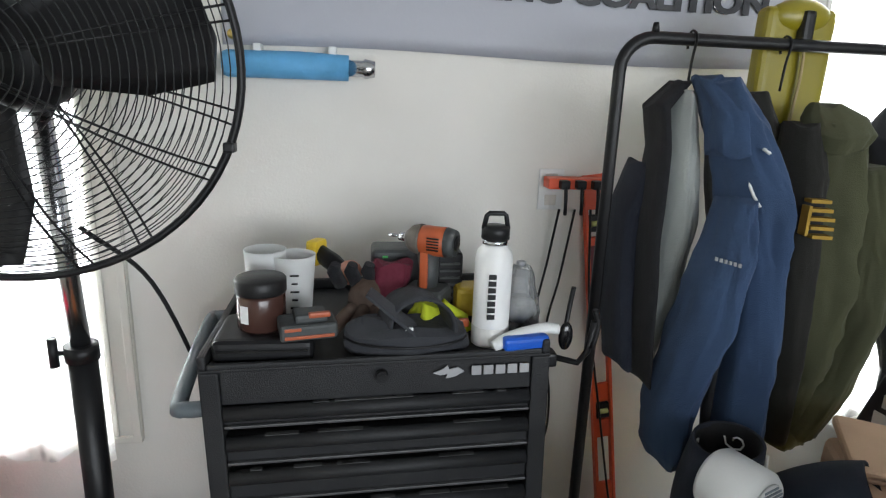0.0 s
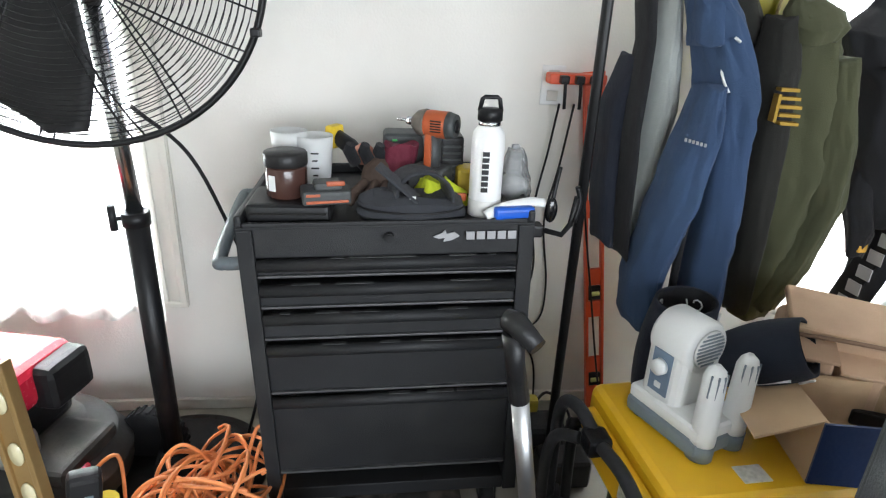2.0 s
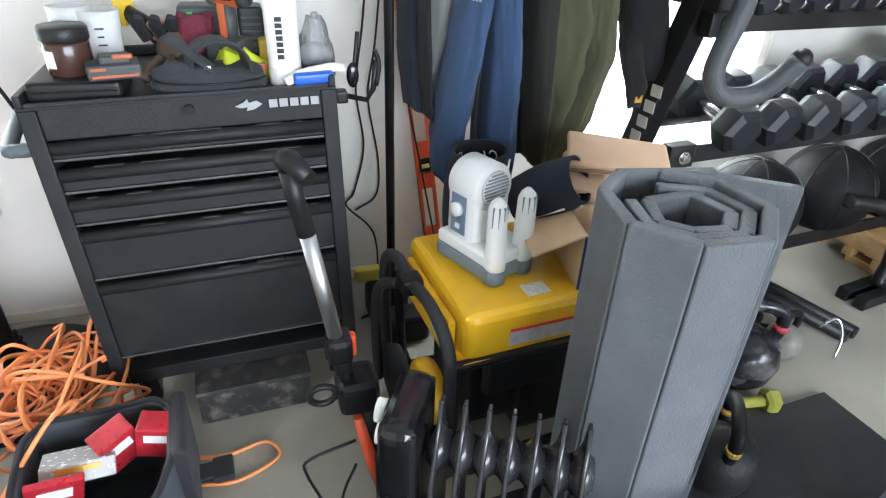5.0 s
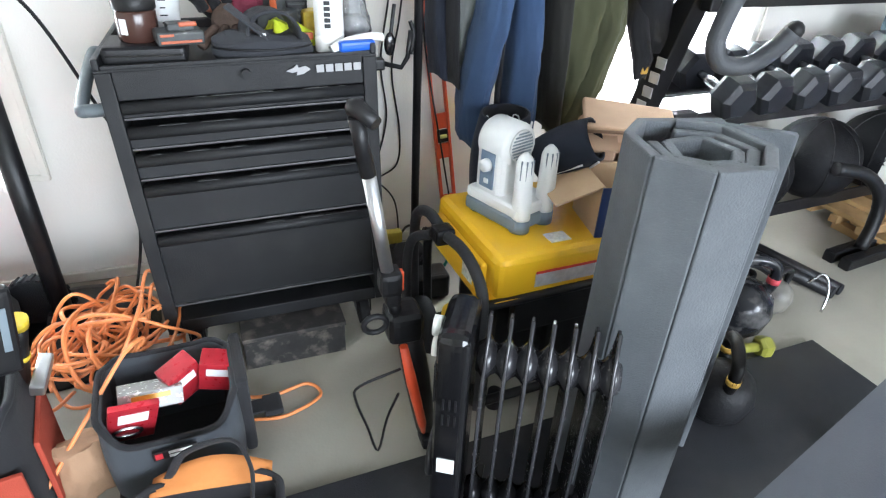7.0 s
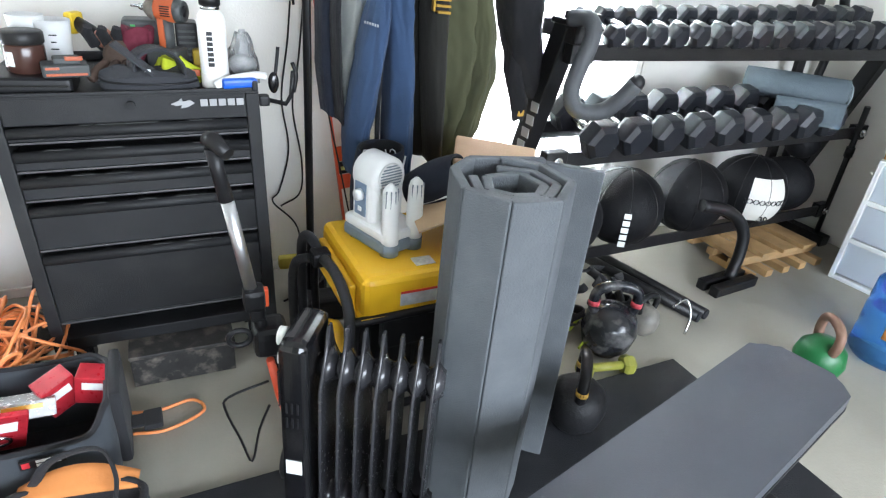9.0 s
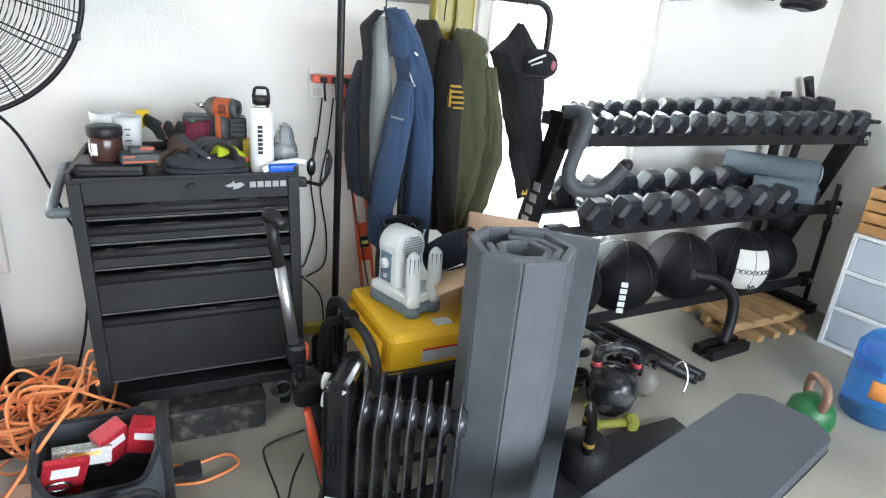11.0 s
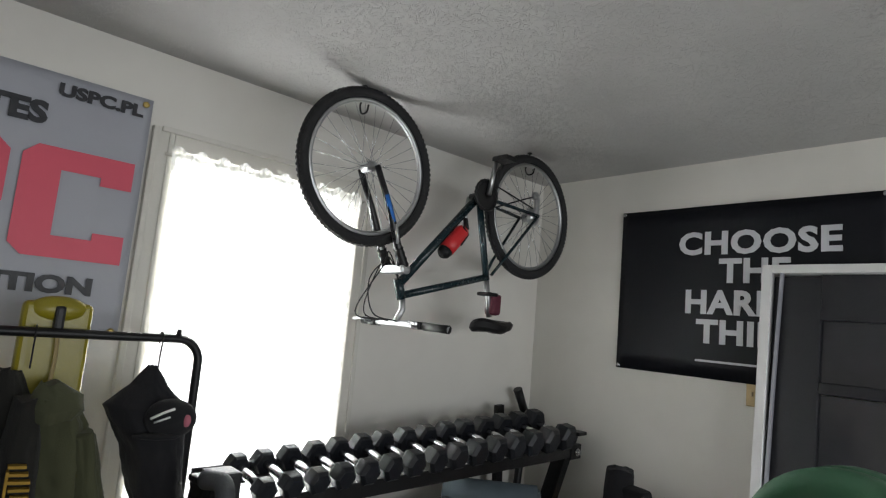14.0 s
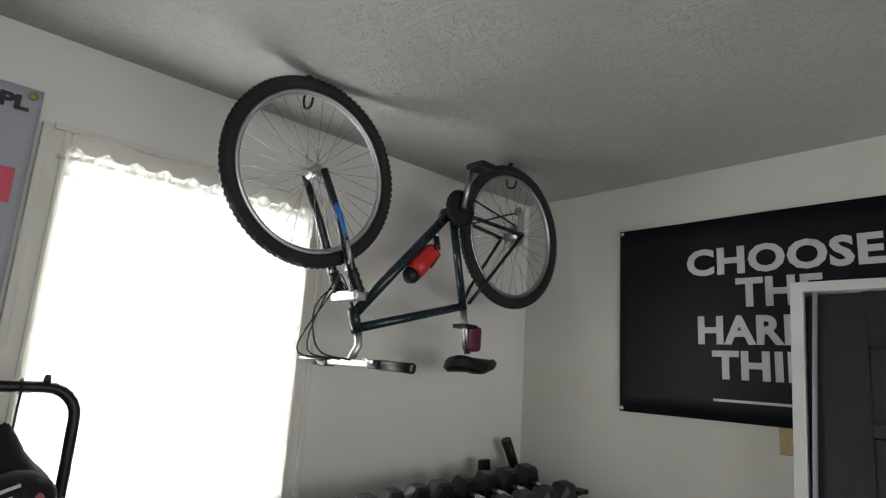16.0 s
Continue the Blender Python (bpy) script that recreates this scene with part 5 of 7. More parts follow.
# ---- generator and the things on it ----
def generator():
    ob = thing("portable_generator", "yellow and black portable generator with tubular handles", "generator", (0.66, 0.74, 0), rz=4)
    w, d = 0.66, 0.40
    part("fuel_tank", Mesh().box((w / 2 + 0.01, d / 2 + 0.0, 0.455), (w, d, 0.135), 0.035, seg=4).box((w / 2 + 0.01, d / 2, 0.40), (w + 0.02, d + 0.02, 0.014), 0.005), YELLOW, ob)
    part("warning_label", Mesh().box((0.37, -0.0015, 0.445), (0.50, 0.003, 0.040)), M("pale_label", (0.50, 0.50, 0.52), 0.5, var=0.15, scale=60), ob, "long pale warning label")
    part("label_stripe", Mesh().box((0.37, -0.003, 0.468), (0.50, 0.003, 0.006)), M("red_stripe", (0.6, 0.04, 0.03), 0.5), ob)
    part("top_label", Mesh().box((0.21, 0.06, 0.5235), (0.06, 0.045, 0.002)), M("white_sticker", (0.65, 0.65, 0.64), 0.5, var=0.2, scale=80), ob, "small white sticker")
    part("fuel_cap", Mesh().lathe([(0.0, 0), (0.03, 0), (0.03, 0.014), (0.024, 0.018), (0.0, 0.018)], 20, pose(0.09, 0.27, 0.523)), BLK, ob)
    part("engine", Mesh().box((0.40, 0.2, 0.20), (0.40, 0.30, 0.27), 0.02).box((0.15, 0.2, 0.22), (0.18, 0.26, 0.22), 0.03), BLK, ob)
    part("control_panel", Mesh().box((0.36, 0.012, 0.335), (0.58, 0.03, 0.10), 0.006), BLK, ob)
    part("end_cover", Mesh().box((-0.002, 0.20, 0.43), (0.02, 0.30, 0.11), 0.006), YELLOW, ob)
    part("end_label", Mesh().box((-0.0135, 0.12, 0.44), (0.003, 0.06, 0.075)), M("bar_code_label", (0.62, 0.62, 0.60), 0.5, var=0.3, scale=90), ob, "white bar-code style label")
    fr = Mesh()
    for y in (0.0, d):
        fr.tube(smooth_path([(0.0, y, 0.04), (-0.01, y, 0.2), (-0.01, y, 0.38), (0.03, y, 0.395), (w - 0.03, y, 0.395), (w, y, 0.37), (w, y, 0.06)], 5), 0.014, 10)
        fr.tube([(0.0, y, 0.06), (w, y, 0.06)], 0.014, 10)
    for x in (0.0, w):
        fr.tube([(x, 0, 0.06), (x, d, 0.06)], 0.014, 10)
    part("frame", fr, STEELBLK, ob)
    GT = M("grey_rubber_tube", (0.022, 0.023, 0.026), 0.55, bump=0.1)
    part("handle", Mesh().tube(smooth_path([(-0.045, 0.42, 0.06), (-0.05, 0.42, 0.34), (-0.05, 0.40, 0.46), (-0.045, 0.32, 0.505), (-0.04, 0.22, 0.49)], 6), 0.0155, 12), GT, ob, "grey rubber-coated handle tube")
    part("handle", Mesh().tube(smooth_path([(-0.04, 0.22, 0.49), (-0.035, 0.10, 0.50), (-0.03, 0.01, 0.455), (-0.03, -0.015, 0.36), (-0.025, -0.012, 0.06)], 6), 0.0155, 12), GT, ob, "grey rubber-coated handle tube")
    part("handle", Mesh().tube(smooth_path([(-0.09, 0.36, 0.08), (-0.095, 0.36, 0.30), (-0.09, 0.33, 0.42), (-0.06, 0.26, 0.47)], 6), 0.0145, 12), GT, ob, "grey rubber-coated handle tube")
    part("hinge", Mesh().box((-0.042, 0.225, 0.487), (0.055, 0.055, 0.045), 0.01).cyl((-0.06, 0.225, 0.49), (-0.015, 0.225, 0.49), 0.012), STEELBLK, ob)
    for y in (0.07, 0.33):
        part("wheel", Mesh().lathe([(0.03, -0.02), (0.088, -0.02), (0.095, 0), (0.088, 0.02), (0.03, 0.02)], 28, pose(-0.045, y, 0.26 if y < 0.2 else 0.10, 0, 90, 0)), YELLOW if y < 0.2 else RUBBER, ob)
    for x in (0.06, w - 0.06):
        for y in (0.03, d - 0.03):
            part("foot", Mesh().lathe([(0.0, 0), (0.025, 0), (0.02, 0.055), (0.0, 0.055)], 14, pose(x, y, 0)), RUBBER, ob)
    return ob


generator()


def boot_dryer():
    ob = thing("boot_dryer", "white plastic boot dryer with two upright drying tubes", "boot dryer", (0.79, 0.965, 0.525), rz=22)
    part("base", Mesh().box((0, 0, 0.022), (0.15, 0.20, 0.044), 0.018, seg=3), GREYP, ob, "slate grey base")
    body = Mesh().box((0, 0.03, 0.12), (0.125, 0.10, 0.17), 0.03, seg=4).lathe([(0.0, -0.05), (0.055, -0.05), (0.0625, -0.04), (0.0625, 0.04), (0.055, 0.05), (0.0, 0.05)], 32, pose(0, 0.03, 0.20, 90, 0, 0))
    part("housing", body, WHITEP, ob)
    part("skirt", Mesh().box((0, 0, 0.055), (0.145, 0.195, 0.035), 0.015, seg=3), WHITEP, ob)
    part("grille", Mesh().lathe([(0.0, 0), (0.043, 0), (0.041, 0.004), (0.0, 0.004)], 28, pose(0, -0.0225, 0.205, 90, 0, 0)), M("pale_grey_plastic", (0.58, 0.59, 0.58), 0.5), ob)
    for k in range(9):
        z = 0.205 + (k - 4) * 0.0085
        hw = math.sqrt(max(0.0, 0.039 ** 2 - (z - 0.205) ** 2))
        part("grille_slot", Mesh().box((0, -0.0268, z), (2 * hw, 0.002, 0.004)), GREYP, ob)
    for x in (-0.045, 0.045):
        tb = part("drying_tube", Mesh().tube([(x, -0.085, 0.03), (x, -0.085, 0.06), (x * 1.05, -0.082, 0.19), (x * 1.05, -0.082, 0.205), (x * 1.05, -0.082, 0.216)], [0.026, 0.0255, 0.022, 0.017, 0.006], 18), WHITEP, ob)
        part("tube_foot", Mesh().tube([(x, -0.085, 0.0), (x, -0.085, 0.036)], 0.0275, 18), GREYP, ob)
        for k in range(5):
            a = radians(200 + k * 35)
            part("air_slot", Mesh().box((x * 1.05 + 0.0215 * math.cos(a), -0.082 + 0.0215 * math.sin(a), 0.175), (0.003, 0.003, 0.05)), GREYP, tb)
    part("panel", Mesh().box((-0.0635, 0.03, 0.135), (0.003, 0.05, 0.10), 0.001), M("blue_grey_panel", (0.16, 0.22, 0.30), 0.4), ob, "blue-grey control panel")
    part("dial", Mesh().lathe([(0.0, 0), (0.018, 0), (0.017, 0.014), (0.0, 0.016)], 20, pose(-0.065, 0.03, 0.15, 0, -90, 0)), WHITEP, ob, "white timer dial")
    part("button", Mesh().box((-0.0655, 0.03, 0.105), (0.004, 0.016, 0.014), 0.002), WHITEP, ob)
    return ob


boot_dryer()


def knee_sleeve(at, rz, rx, label, L=0.24):
    ob = thing("knee_sleeve", label, "knee sleeve", at, rz, rx=rx, group="knee sleeves")

    def tube_fn(u, v, r0=1.0):
        a = u * math.tau
        r = (0.068 + 0.012 * math.sin(v * 3.0)) * r0
        return Vector((r * math.cos(a) * 1.1, r * math.sin(a) * 0.85, v * L))
    part("neoprene", Mesh().sheet(lambda u, v: tube_fn(u, v), 28, 12, True), DARKNAVY, ob, thick=0.006)
    part("lining", Mesh().sheet(lambda u, v: tube_fn(u, v, 0.90), 28, 8, True), BLKCLOTH, ob, "black lining with pale swirl print")
    for k in range(4):
        a = k * math.tau / 4 + 0.4
        c = Vector((0.066 * math.cos(a), 0.05 * math.sin(a), L - 0.035))
        t1 = Vector((-math.sin(a), math.cos(a), 0))
        part("swirl_print", Mesh().tube([c + t1 * (0.006 + 0.0022 * q) * math.cos(q * 0.8) + Vector((0, 0, 1)) * (0.006 + 0.0022 * q) * math.sin(q * 0.8) for q in range(9)], 0.002, 5), WHITEP, ob, "white swirl")
    part("piping", Mesh().tube(smooth_path([(-0.065, -0.045, L), (-0.03, -0.062, L - 0.04), (0.03, -0.066, L - 0.05), (0.062, -0.045, L - 0.02)], 5), 0.003, 6).tube([(-0.072, -0.03, 0.02), (-0.074, -0.036, L - 0.04)], 0.003, 6), WHITEP, ob, "white piping")
    return ob


knee_sleeve((0.80, 1.10, 0.535), 20, 6, "navy knee sleeve with white piping standing on the generator")
knee_sleeve((0.91, 1.04, 0.64), 50, 58, "navy knee sleeve lying tipped over the dryer", 0.17)
TAN = fabric("tan_canvas", (0.56, 0.38, 0.25))
tb = thing("tool_bag", "tan canvas tool pouch with zipped pockets", "bag", (1.15, 0.985, 0.528), rz=-25)
part("body", Mesh().box((0, 0.05, 0.10), (0.27, 0.13, 0.22), 0.030, seg=4), TAN, tb)
part("top_panel", Mesh().box((0.0, 0.0, 0.0), (0.26, 0.15, 0.022), 0.010, pose(0.0, 0.035, 0.222, 14, 4, 0), 3), TAN, tb)
for px, pz, pw, ph in ((-0.085, 0.095, 0.10, 0.16), (0.02, 0.085, 0.085, 0.14), (0.105, 0.075, 0.07, 0.12)):
    pk = part("pocket", Mesh().box((px, -0.035, pz), (pw, 0.06, ph), 0.018, seg=3), TAN, tb)
    part("pocket_flap", Mesh().box((0, 0, 0), (pw + 0.008, 0.075, 0.010), 0.004, pose(px, -0.038, pz + ph / 2, 18, 0, 0)), TAN, pk)
    part("seam", Mesh().tube([(px - pw / 2 + 0.012, -0.0665, pz - ph / 2 + 0.02), (px - pw / 2 + 0.012, -0.0665, pz + ph / 2 - 0.02)], 0.002, 5), M("tan_thread", (0.28, 0.17, 0.10), 0.8), pk)
part("zip", Mesh().tube(smooth_path([(-0.13, -0.045, 0.205), (-0.03, -0.05, 0.210), (0.12, -0.045, 0.206)], 5), 0.005, 6), M("tan_zip", (0.22, 0.13, 0.08), 0.7), tb)
part("buckle", Mesh().box((0.05, -0.070, 0.05), (0.07, 0.02, 0.035), 0.006), BLK, tb, "black plastic buckle")
part("patch", Mesh().box((-0.085, -0.067, 0.145), (0.018, 0.004, 0.018)), BLK, tb, "small dark patch")
CARD = M("cardboard", (0.50, 0.35, 0.21), 0.85, var=0.08, scale=10, bump=0.1, bscale=60)
cb = thing("cardboard_box", "open cardboard box with a dark blue printed side", "box", (1.10, 0.845, 0.524), rz=-10)
part("case", Mesh().box((0.0, 0.08, 0.07), (0.26, 0.012, 0.14)).box((-0.125, 0.0, 0.07), (0.01, 0.16, 0.14)).box((0.125, 0.0, 0.07), (0.01, 0.16, 0.14)).box((0, 0, 0.006), (0.25, 0.16, 0.008)), CARD, cb)
part("printed_side", Mesh().box((0.0, -0.082, 0.07), (0.26, 0.006, 0.14)), M("dark_blue_print", (0.012, 0.03, 0.10), 0.5), cb, "dark blue printed panel")
part("print_mark", Mesh().box((0.03, -0.0862, 0.095), (0.03, 0.002, 0.028)).box((0.07, -0.0862, 0.1), (0.03, 0.002, 0.038)), CARD, cb, "pale lettering as plain shapes")
part("flap", Mesh().box((-0.065, 0, 0.0), (0.13, 0.155, 0.006), 0.001, pose(-0.125, 0.0, 0.14, 0, -22, 0)), CARD, cb)
part("flap", Mesh().box((0.05, 0, 0.0), (0.10, 0.155, 0.006), 0.001, pose(0.125, 0.0, 0.14, 0, 35, 0)), CARD, cb)


# ---- string trimmer ----
def trimmer():
    ob = thing("grass_trimmer", "battery grass trimmer with a silver shaft, standing upright", "trimmer", (0.36, 0.70, 0))
    part("shaft", Mesh().tube([(-0.012, 0, 0.80), (0.025, 0, 0.56)], 0.0145, 16), ALU, ob, "silver aluminium shaft")
    part("grip", Mesh().tube([(-0.032, 0, 0.92), (-0.026, 0, 0.87), (-0.013, 0, 0.80)], [0.0175, 0.015, 0.0165], 14).tube([(-0.042, 0.012, 0.935), (-0.03, 0, 0.935), (-0.004, -0.035, 0.915)], [0.016, 0.019, 0.014], 12), BLK, ob)
    part("clamp", Mesh().box((0.029, 0, 0.545), (0.05, 0.055, 0.06), 0.014).box((0.034, 0.0, 0.505), (0.036, 0.045, 0.04), 0.01), BLK, ob)
    part("release_tab", Mesh().box((0.058, 0.02, 0.53), (0.014, 0.02, 0.05), 0.004), REDLVL, ob, "red release tab")
    part("neck", Mesh().tube([(0.036, 0, 0.50), (0.045, 0, 0.44)], 0.016, 12), BLK, ob)
    part("motor_housing", Mesh().box((0.062, 0.01, 0.42), (0.085, 0.09, 0.085), 0.025, seg=3), BLK, ob)
    part("side_handle", Mesh().tube([(-0.012 + 0.026 * math.cos(k * math.tau / 14), -0.03, 0.455 + 0.022 * math.sin(k * math.tau / 14)) for k in range(14)], 0.007, 8, True), BLK, ob)
    part("guard", Mesh().tube([(0.075, 0.015, 0.40), (0.10, 0.015, 0.24), (0.128, 0.01, 0.05), (0.13, 0.01, 0.03)], [0.03, 0.034, 0.026, 0.012], 12), BLK, ob)
    part("guard_stripe", Mesh().tube([(0.056, -0.022, 0.37), (0.078, -0.022, 0.25), (0.108, -0.02, 0.10), (0.113, -0.02, 0.06)], [0.010, 0.014, 0.012, 0.005], 10), REDLVL, ob, "orange-red guard")
    part("edge_wire", Mesh().tube(smooth_path([(0.05, -0.02, 0.30), (-0.05, -0.02, 0.27), (-0.06, -0.01, 0.22), (-0.03, 0.0, 0.10), (-0.005, 0.0, 0.008), (0.02, 0.0, 0.12), (0.05, 0.0, 0.2)], 4), 0.0035, 6), STEELBLK, ob, "bent wire flower guard")
    part("foot", Mesh().box((0.125, 0.0, 0.02), (0.03, 0.06, 0.04), 0.01), BLK, ob)
    return ob


trimmer()


# ---- floor things beside the cabinet ----
def extension_cord():
    ob = thing("extension_cord", "tangled heap of orange extension cord on the floor", "extension cord", (-0.31, 1.22, 0.008))
    rnd = random.Random(8)
    for s in range(22):
        cx, cy = rnd.uniform(-0.10, 0.11), rnd.uniform(-0.10, 0.09)
        r, tilt, yaw = rnd.uniform(0.08, 0.165), rnd.uniform(-1.1, 1.1), rnd.uniform(0, 6.28)
        zc, sq = rnd.uniform(0.03, 0.19), rnd.uniform(0.6, 1.0)
        pts, a0, turns = [], rnd.uniform(0, 6.28), rnd.uniform(1.1, 1.9)
        for k in range(22):
            a = a0 + k * turns * math.tau / 21
            u, v = r * (1 + 0.10 * math.sin(k)) * math.cos(a), r * sq * math.sin(a)
            pts.append((cx + u * math.cos(yaw) - v * math.cos(tilt) * math.sin(yaw), cy + u * math.sin(yaw) + v * math.cos(tilt) * math.cos(yaw), max(0.004 + 0.002 * (s % 5), zc + v * math.sin(tilt) + 0.012 * math.sin(k * 0.9))))
        part("loop", Mesh().tube(smooth_path(pts, 4), 0.0050, 7), ORANGE, ob)
    tall = [[(-0.16, -0.02, 0.03), (-0.13, 0.0, 0.20), (-0.06, 0.02, 0.27), (0.02, 0.04, 0.14), (0.05, 0.0, 0.03)],
            [(-0.20, -0.08, 0.04), (-0.17, -0.06, 0.18), (-0.09, -0.04, 0.22), (-0.04, -0.02, 0.10), (0.0, 0.0, 0.02)],
            [(0.02, -0.05, 0.03), (0.08, 0.02, 0.18), (0.12, 0.06, 0.29), (0.155, 0.05, 0.22), (0.15, -0.02, 0.05)],
            [(0.06, -0.05, 0.02), (0.10, 0.0, 0.15), (0.13, 0.05, 0.25), (0.15, 0.10, 0.10), (0.13, 0.12, 0.02)],
            [(0.1, -0.1, 0.06), (0.2, -0.12, 0.10), (0.27, -0.16, 0.07), (0.32, -0.22, 0.01), (0.42, -0.24, 0.0), (0.52, -0.22, 0.0), (0.55, -0.28, 0.0), (0.45, -0.33, 0.0), (0.36, -0.32, 0.0)],
            [(-0.10, -0.12, 0.04), (-0.12, -0.25, 0.10), (-0.16, -0.40, 0.24), (-0.22, -0.48, 0.30), (-0.30, -0.50, 0.18), (-0.26, -0.55, 0.07), (-0.13, -0.52, 0.05), (-0.02, -0.42, 0.16), (0.10, -0.32, 0.30), (0.13, -0.24, 0.27), (0.02, -0.22, 0.14)],
            [(-0.25, -0.1, 0.05), (-0.30, -0.04, 0.18), (-0.22, 0.0, 0.26), (-0.2, -0.05, 0.1)]]
    for p in tall:
        part("loop", Mesh().tube(smooth_path(p, 8), 0.0052, 8), ORANGE, ob)
    return ob


extension_cord()
GREYCV = fabric("grey_ballistic_nylon", (0.045, 0.051, 0.059))
BLKCV = fabric("black_ballistic_nylon", (0.013, 0.013, 0.015))


def open_bag(name, label, at, rz, w, d, h, body, inner, front=None):
    ob = thing(name, label, "tool bag", at, rz)

    def ring(u, v, k=1.0):
        a = u * math.tau
        c, s = math.cos(a), math.sin(a)
        e = 0.42
        x = math.copysign(abs(c) ** e, c) * w / 2 * (1 + 0.05 * math.sin(v * 3)) * k
        y = math.copysign(abs(s) ** e, s) * d / 2 * (1 + 0.05 * math.sin(v * 3 + 1)) * k
        z = h * v - 0.07 * v * v * max(0.0, -s) ** 2 * (1 - abs(c) ** 3) + 0.004 * math.sin(a * 7) * v
        return Vector((x, y, z))
    part("shell", Mesh().sheet(lambda u, v: ring(u, v), 40, 10, True), body, ob, thick=0.012)
    part("liner", Mesh().sheet(lambda u, v: ring(u, 0.03 + v * 0.93, 0.93), 40, 6, True), inner, ob)
    part("bottom", Mesh().box((0, 0, 0.012), (w * 0.97, d * 0.97, 0.024), 0.008), BLKCV, ob)
    rim = [ring(k / 40, 1.0) for k in range(40)]
    part("rim", Mesh().tube(rim, 0.008, 7, True), BLKCV, ob, "black bound rim")
    return ob


gb = open_bag("tool_bag", "grey and black open-top tool bag full of hardware", (-0.125, 0.85, 0), 4, 0.30, 0.26, 0.245, GREYCV, BLKCV)
part("side_pocket", Mesh().box((0.165, 0.02, 0.14), (0.03, 0.2, 0.24), 0.012), BLKCV, gb)
part("buckle_strap", Mesh().box((0.20, 0.04, 0.05), (0.10, 0.05, 0.008), 0.003).box((0.235, 0.04, 0.045), (0.05, 0.07, 0.02), 0.006), BLKCV, gb, "black strap end on the floor")
part("logo_patch", Mesh().box((0.0, -0.142, 0.155), (0.095, 0.006, 0.026), 0.002), BLK, gb, "black logo patch")
part("logo_mark", Mesh().box((-0.034, -0.1455, 0.155), (0.016, 0.002, 0.016)), M("red_mark", (0.55, 0.03, 0.04), 0.5), gb)
part("logo_bars", Mesh().box((0.012, -0.1455, 0.161), (0.05, 0.002, 0.007)).box((0.012, -0.1455, 0.150), (0.05, 0.002, 0.007)), WHITEP, gb)
REDPK = M("red_packaging", (0.36, 0.018, 0.028), 0.3, var=0.15, scale=30, bump=0.02)
for nm, lb, at, rot, sz, mt in (("package", "red blister pack of hardware", (-0.205, 0.79, 0.195), (20, 12, 14), (0.105, 0.016, 0.15), REDPK),
                               ("package", "red cardboard parts carton", (-0.10, 0.90, 0.205), (12, -14, 34), (0.085, 0.055, 0.11), REDPK),
                               ("package", "red boxed spare part", (-0.01, 0.90, 0.21), (4, 10, -8), (0.09, 0.06, 0.09), REDPK),
                               ("package", "clear tub of screws with a yellow label", (-0.17, 0.86, 0.205), (-25, 8, 10), (0.14, 0.10, 0.045), clear("clear_tub", (0.75, 0.75, 0.72), 0.25, 0.5))):
    pk = thing(nm, lb, "package", at, rot[2], group="packages in the tool bag", rx=rot[0], ry=rot[1])
    part("carton", Mesh().box((0, 0, 0), sz, 0.004), mt, pk)
    part("label", Mesh().box((0, -sz[1] / 2 - 0.001, sz[2] * 0.2), (sz[0] * 0.6, 0.002, sz[2] * 0.25)), WHITEP if mt is REDPK else M("amber_label", (0.7, 0.36, 0.03), 0.4), pk)
    if mt is REDPK and sz[1] < 0.02:
        part("carabiner", Mesh().tube([(0.03 * math.cos(k * math.tau / 14) - 0.01, -0.014, 0.018 * math.sin(k * math.tau / 14) - 0.02) for k in range(14)], 0.005, 7, True), CHROME, pk, "chrome snap hook")
rb = open_bag("tool_bag", "red and black tool tote with hand tools sticking out", (-0.575, 0.80, 0), 10, 0.34, 0.30, 0.36, BLKCV, BLKCV)
part("red_panel", Mesh().box((0.03, -0.162, 0.13), (0.26, 0.012, 0.20), 0.005).box((0.185, 0.0, 0.14), (0.012, 0.2, 0.2), 0.005), M("red_orange_nylon", (0.36, 0.05, 0.025), 0.8, bump=0.2, bscale=300), rb, "red-orange outer panel")
part("red_binding", Mesh().tube(smooth_path([(-0.12, -0.172, 0.25), (0.0, -0.175, 0.20), (0.12, -0.172, 0.28)], 5), 0.006, 6), M("crimson_binding", (0.40, 0.02, 0.06), 0.8), rb)
ob = open_bag("tool_bag", "low black bag with a bright orange lining and carry strap", (-0.06, 0.545, 0.018), -6, 0.32, 0.20, 0.10, BLKCV, M("orange_lining", (0.52, 0.19, 0.045), 0.8, bump=0.15))
part("strap", Mesh().tube(smooth_path([(-0.08, 0.10, 0.12), (-0.04, 0.12, 0.17), (0.06, 0.12, 0.19), (0.10, 0.07, 0.15), (0.10, 0.02, 0.10)], 5), 0.016, 8, flat=0.3), BLKCV, ob, "black webbing strap")
part("tongue", Mesh().sheet(lambda u, v: Vector((-0.12 + 0.26 * u, 0.07 + 0.05 * v, 0.10 + 0.05 * v * math.sin(u * 3.1))), 10, 4), M("orange_flap", (0.54, 0.20, 0.05), 0.8, bump=0.15), ob, "orange inner flap", thick=0.006)
pb = thing("paper_bag", "crumpled brown paper bag on the floor", "paper bag", (-0.335, 0.80, 0), rz=20)
part("paper", cloth([(0, 0, 0.0, 0.06, 0.045), (0, 0, 0.05, 0.065, 0.05), (0.0, 0.0, 0.11, 0.05, 0.04), (0.005, 0, 0.15, 0.055, 0.035)], seg=22, fold=0.28, nf=7, seed=61), M("brown_paper", (0.36, 0.22, 0.13), 0.85, bump=0.4, bscale=40), pb)

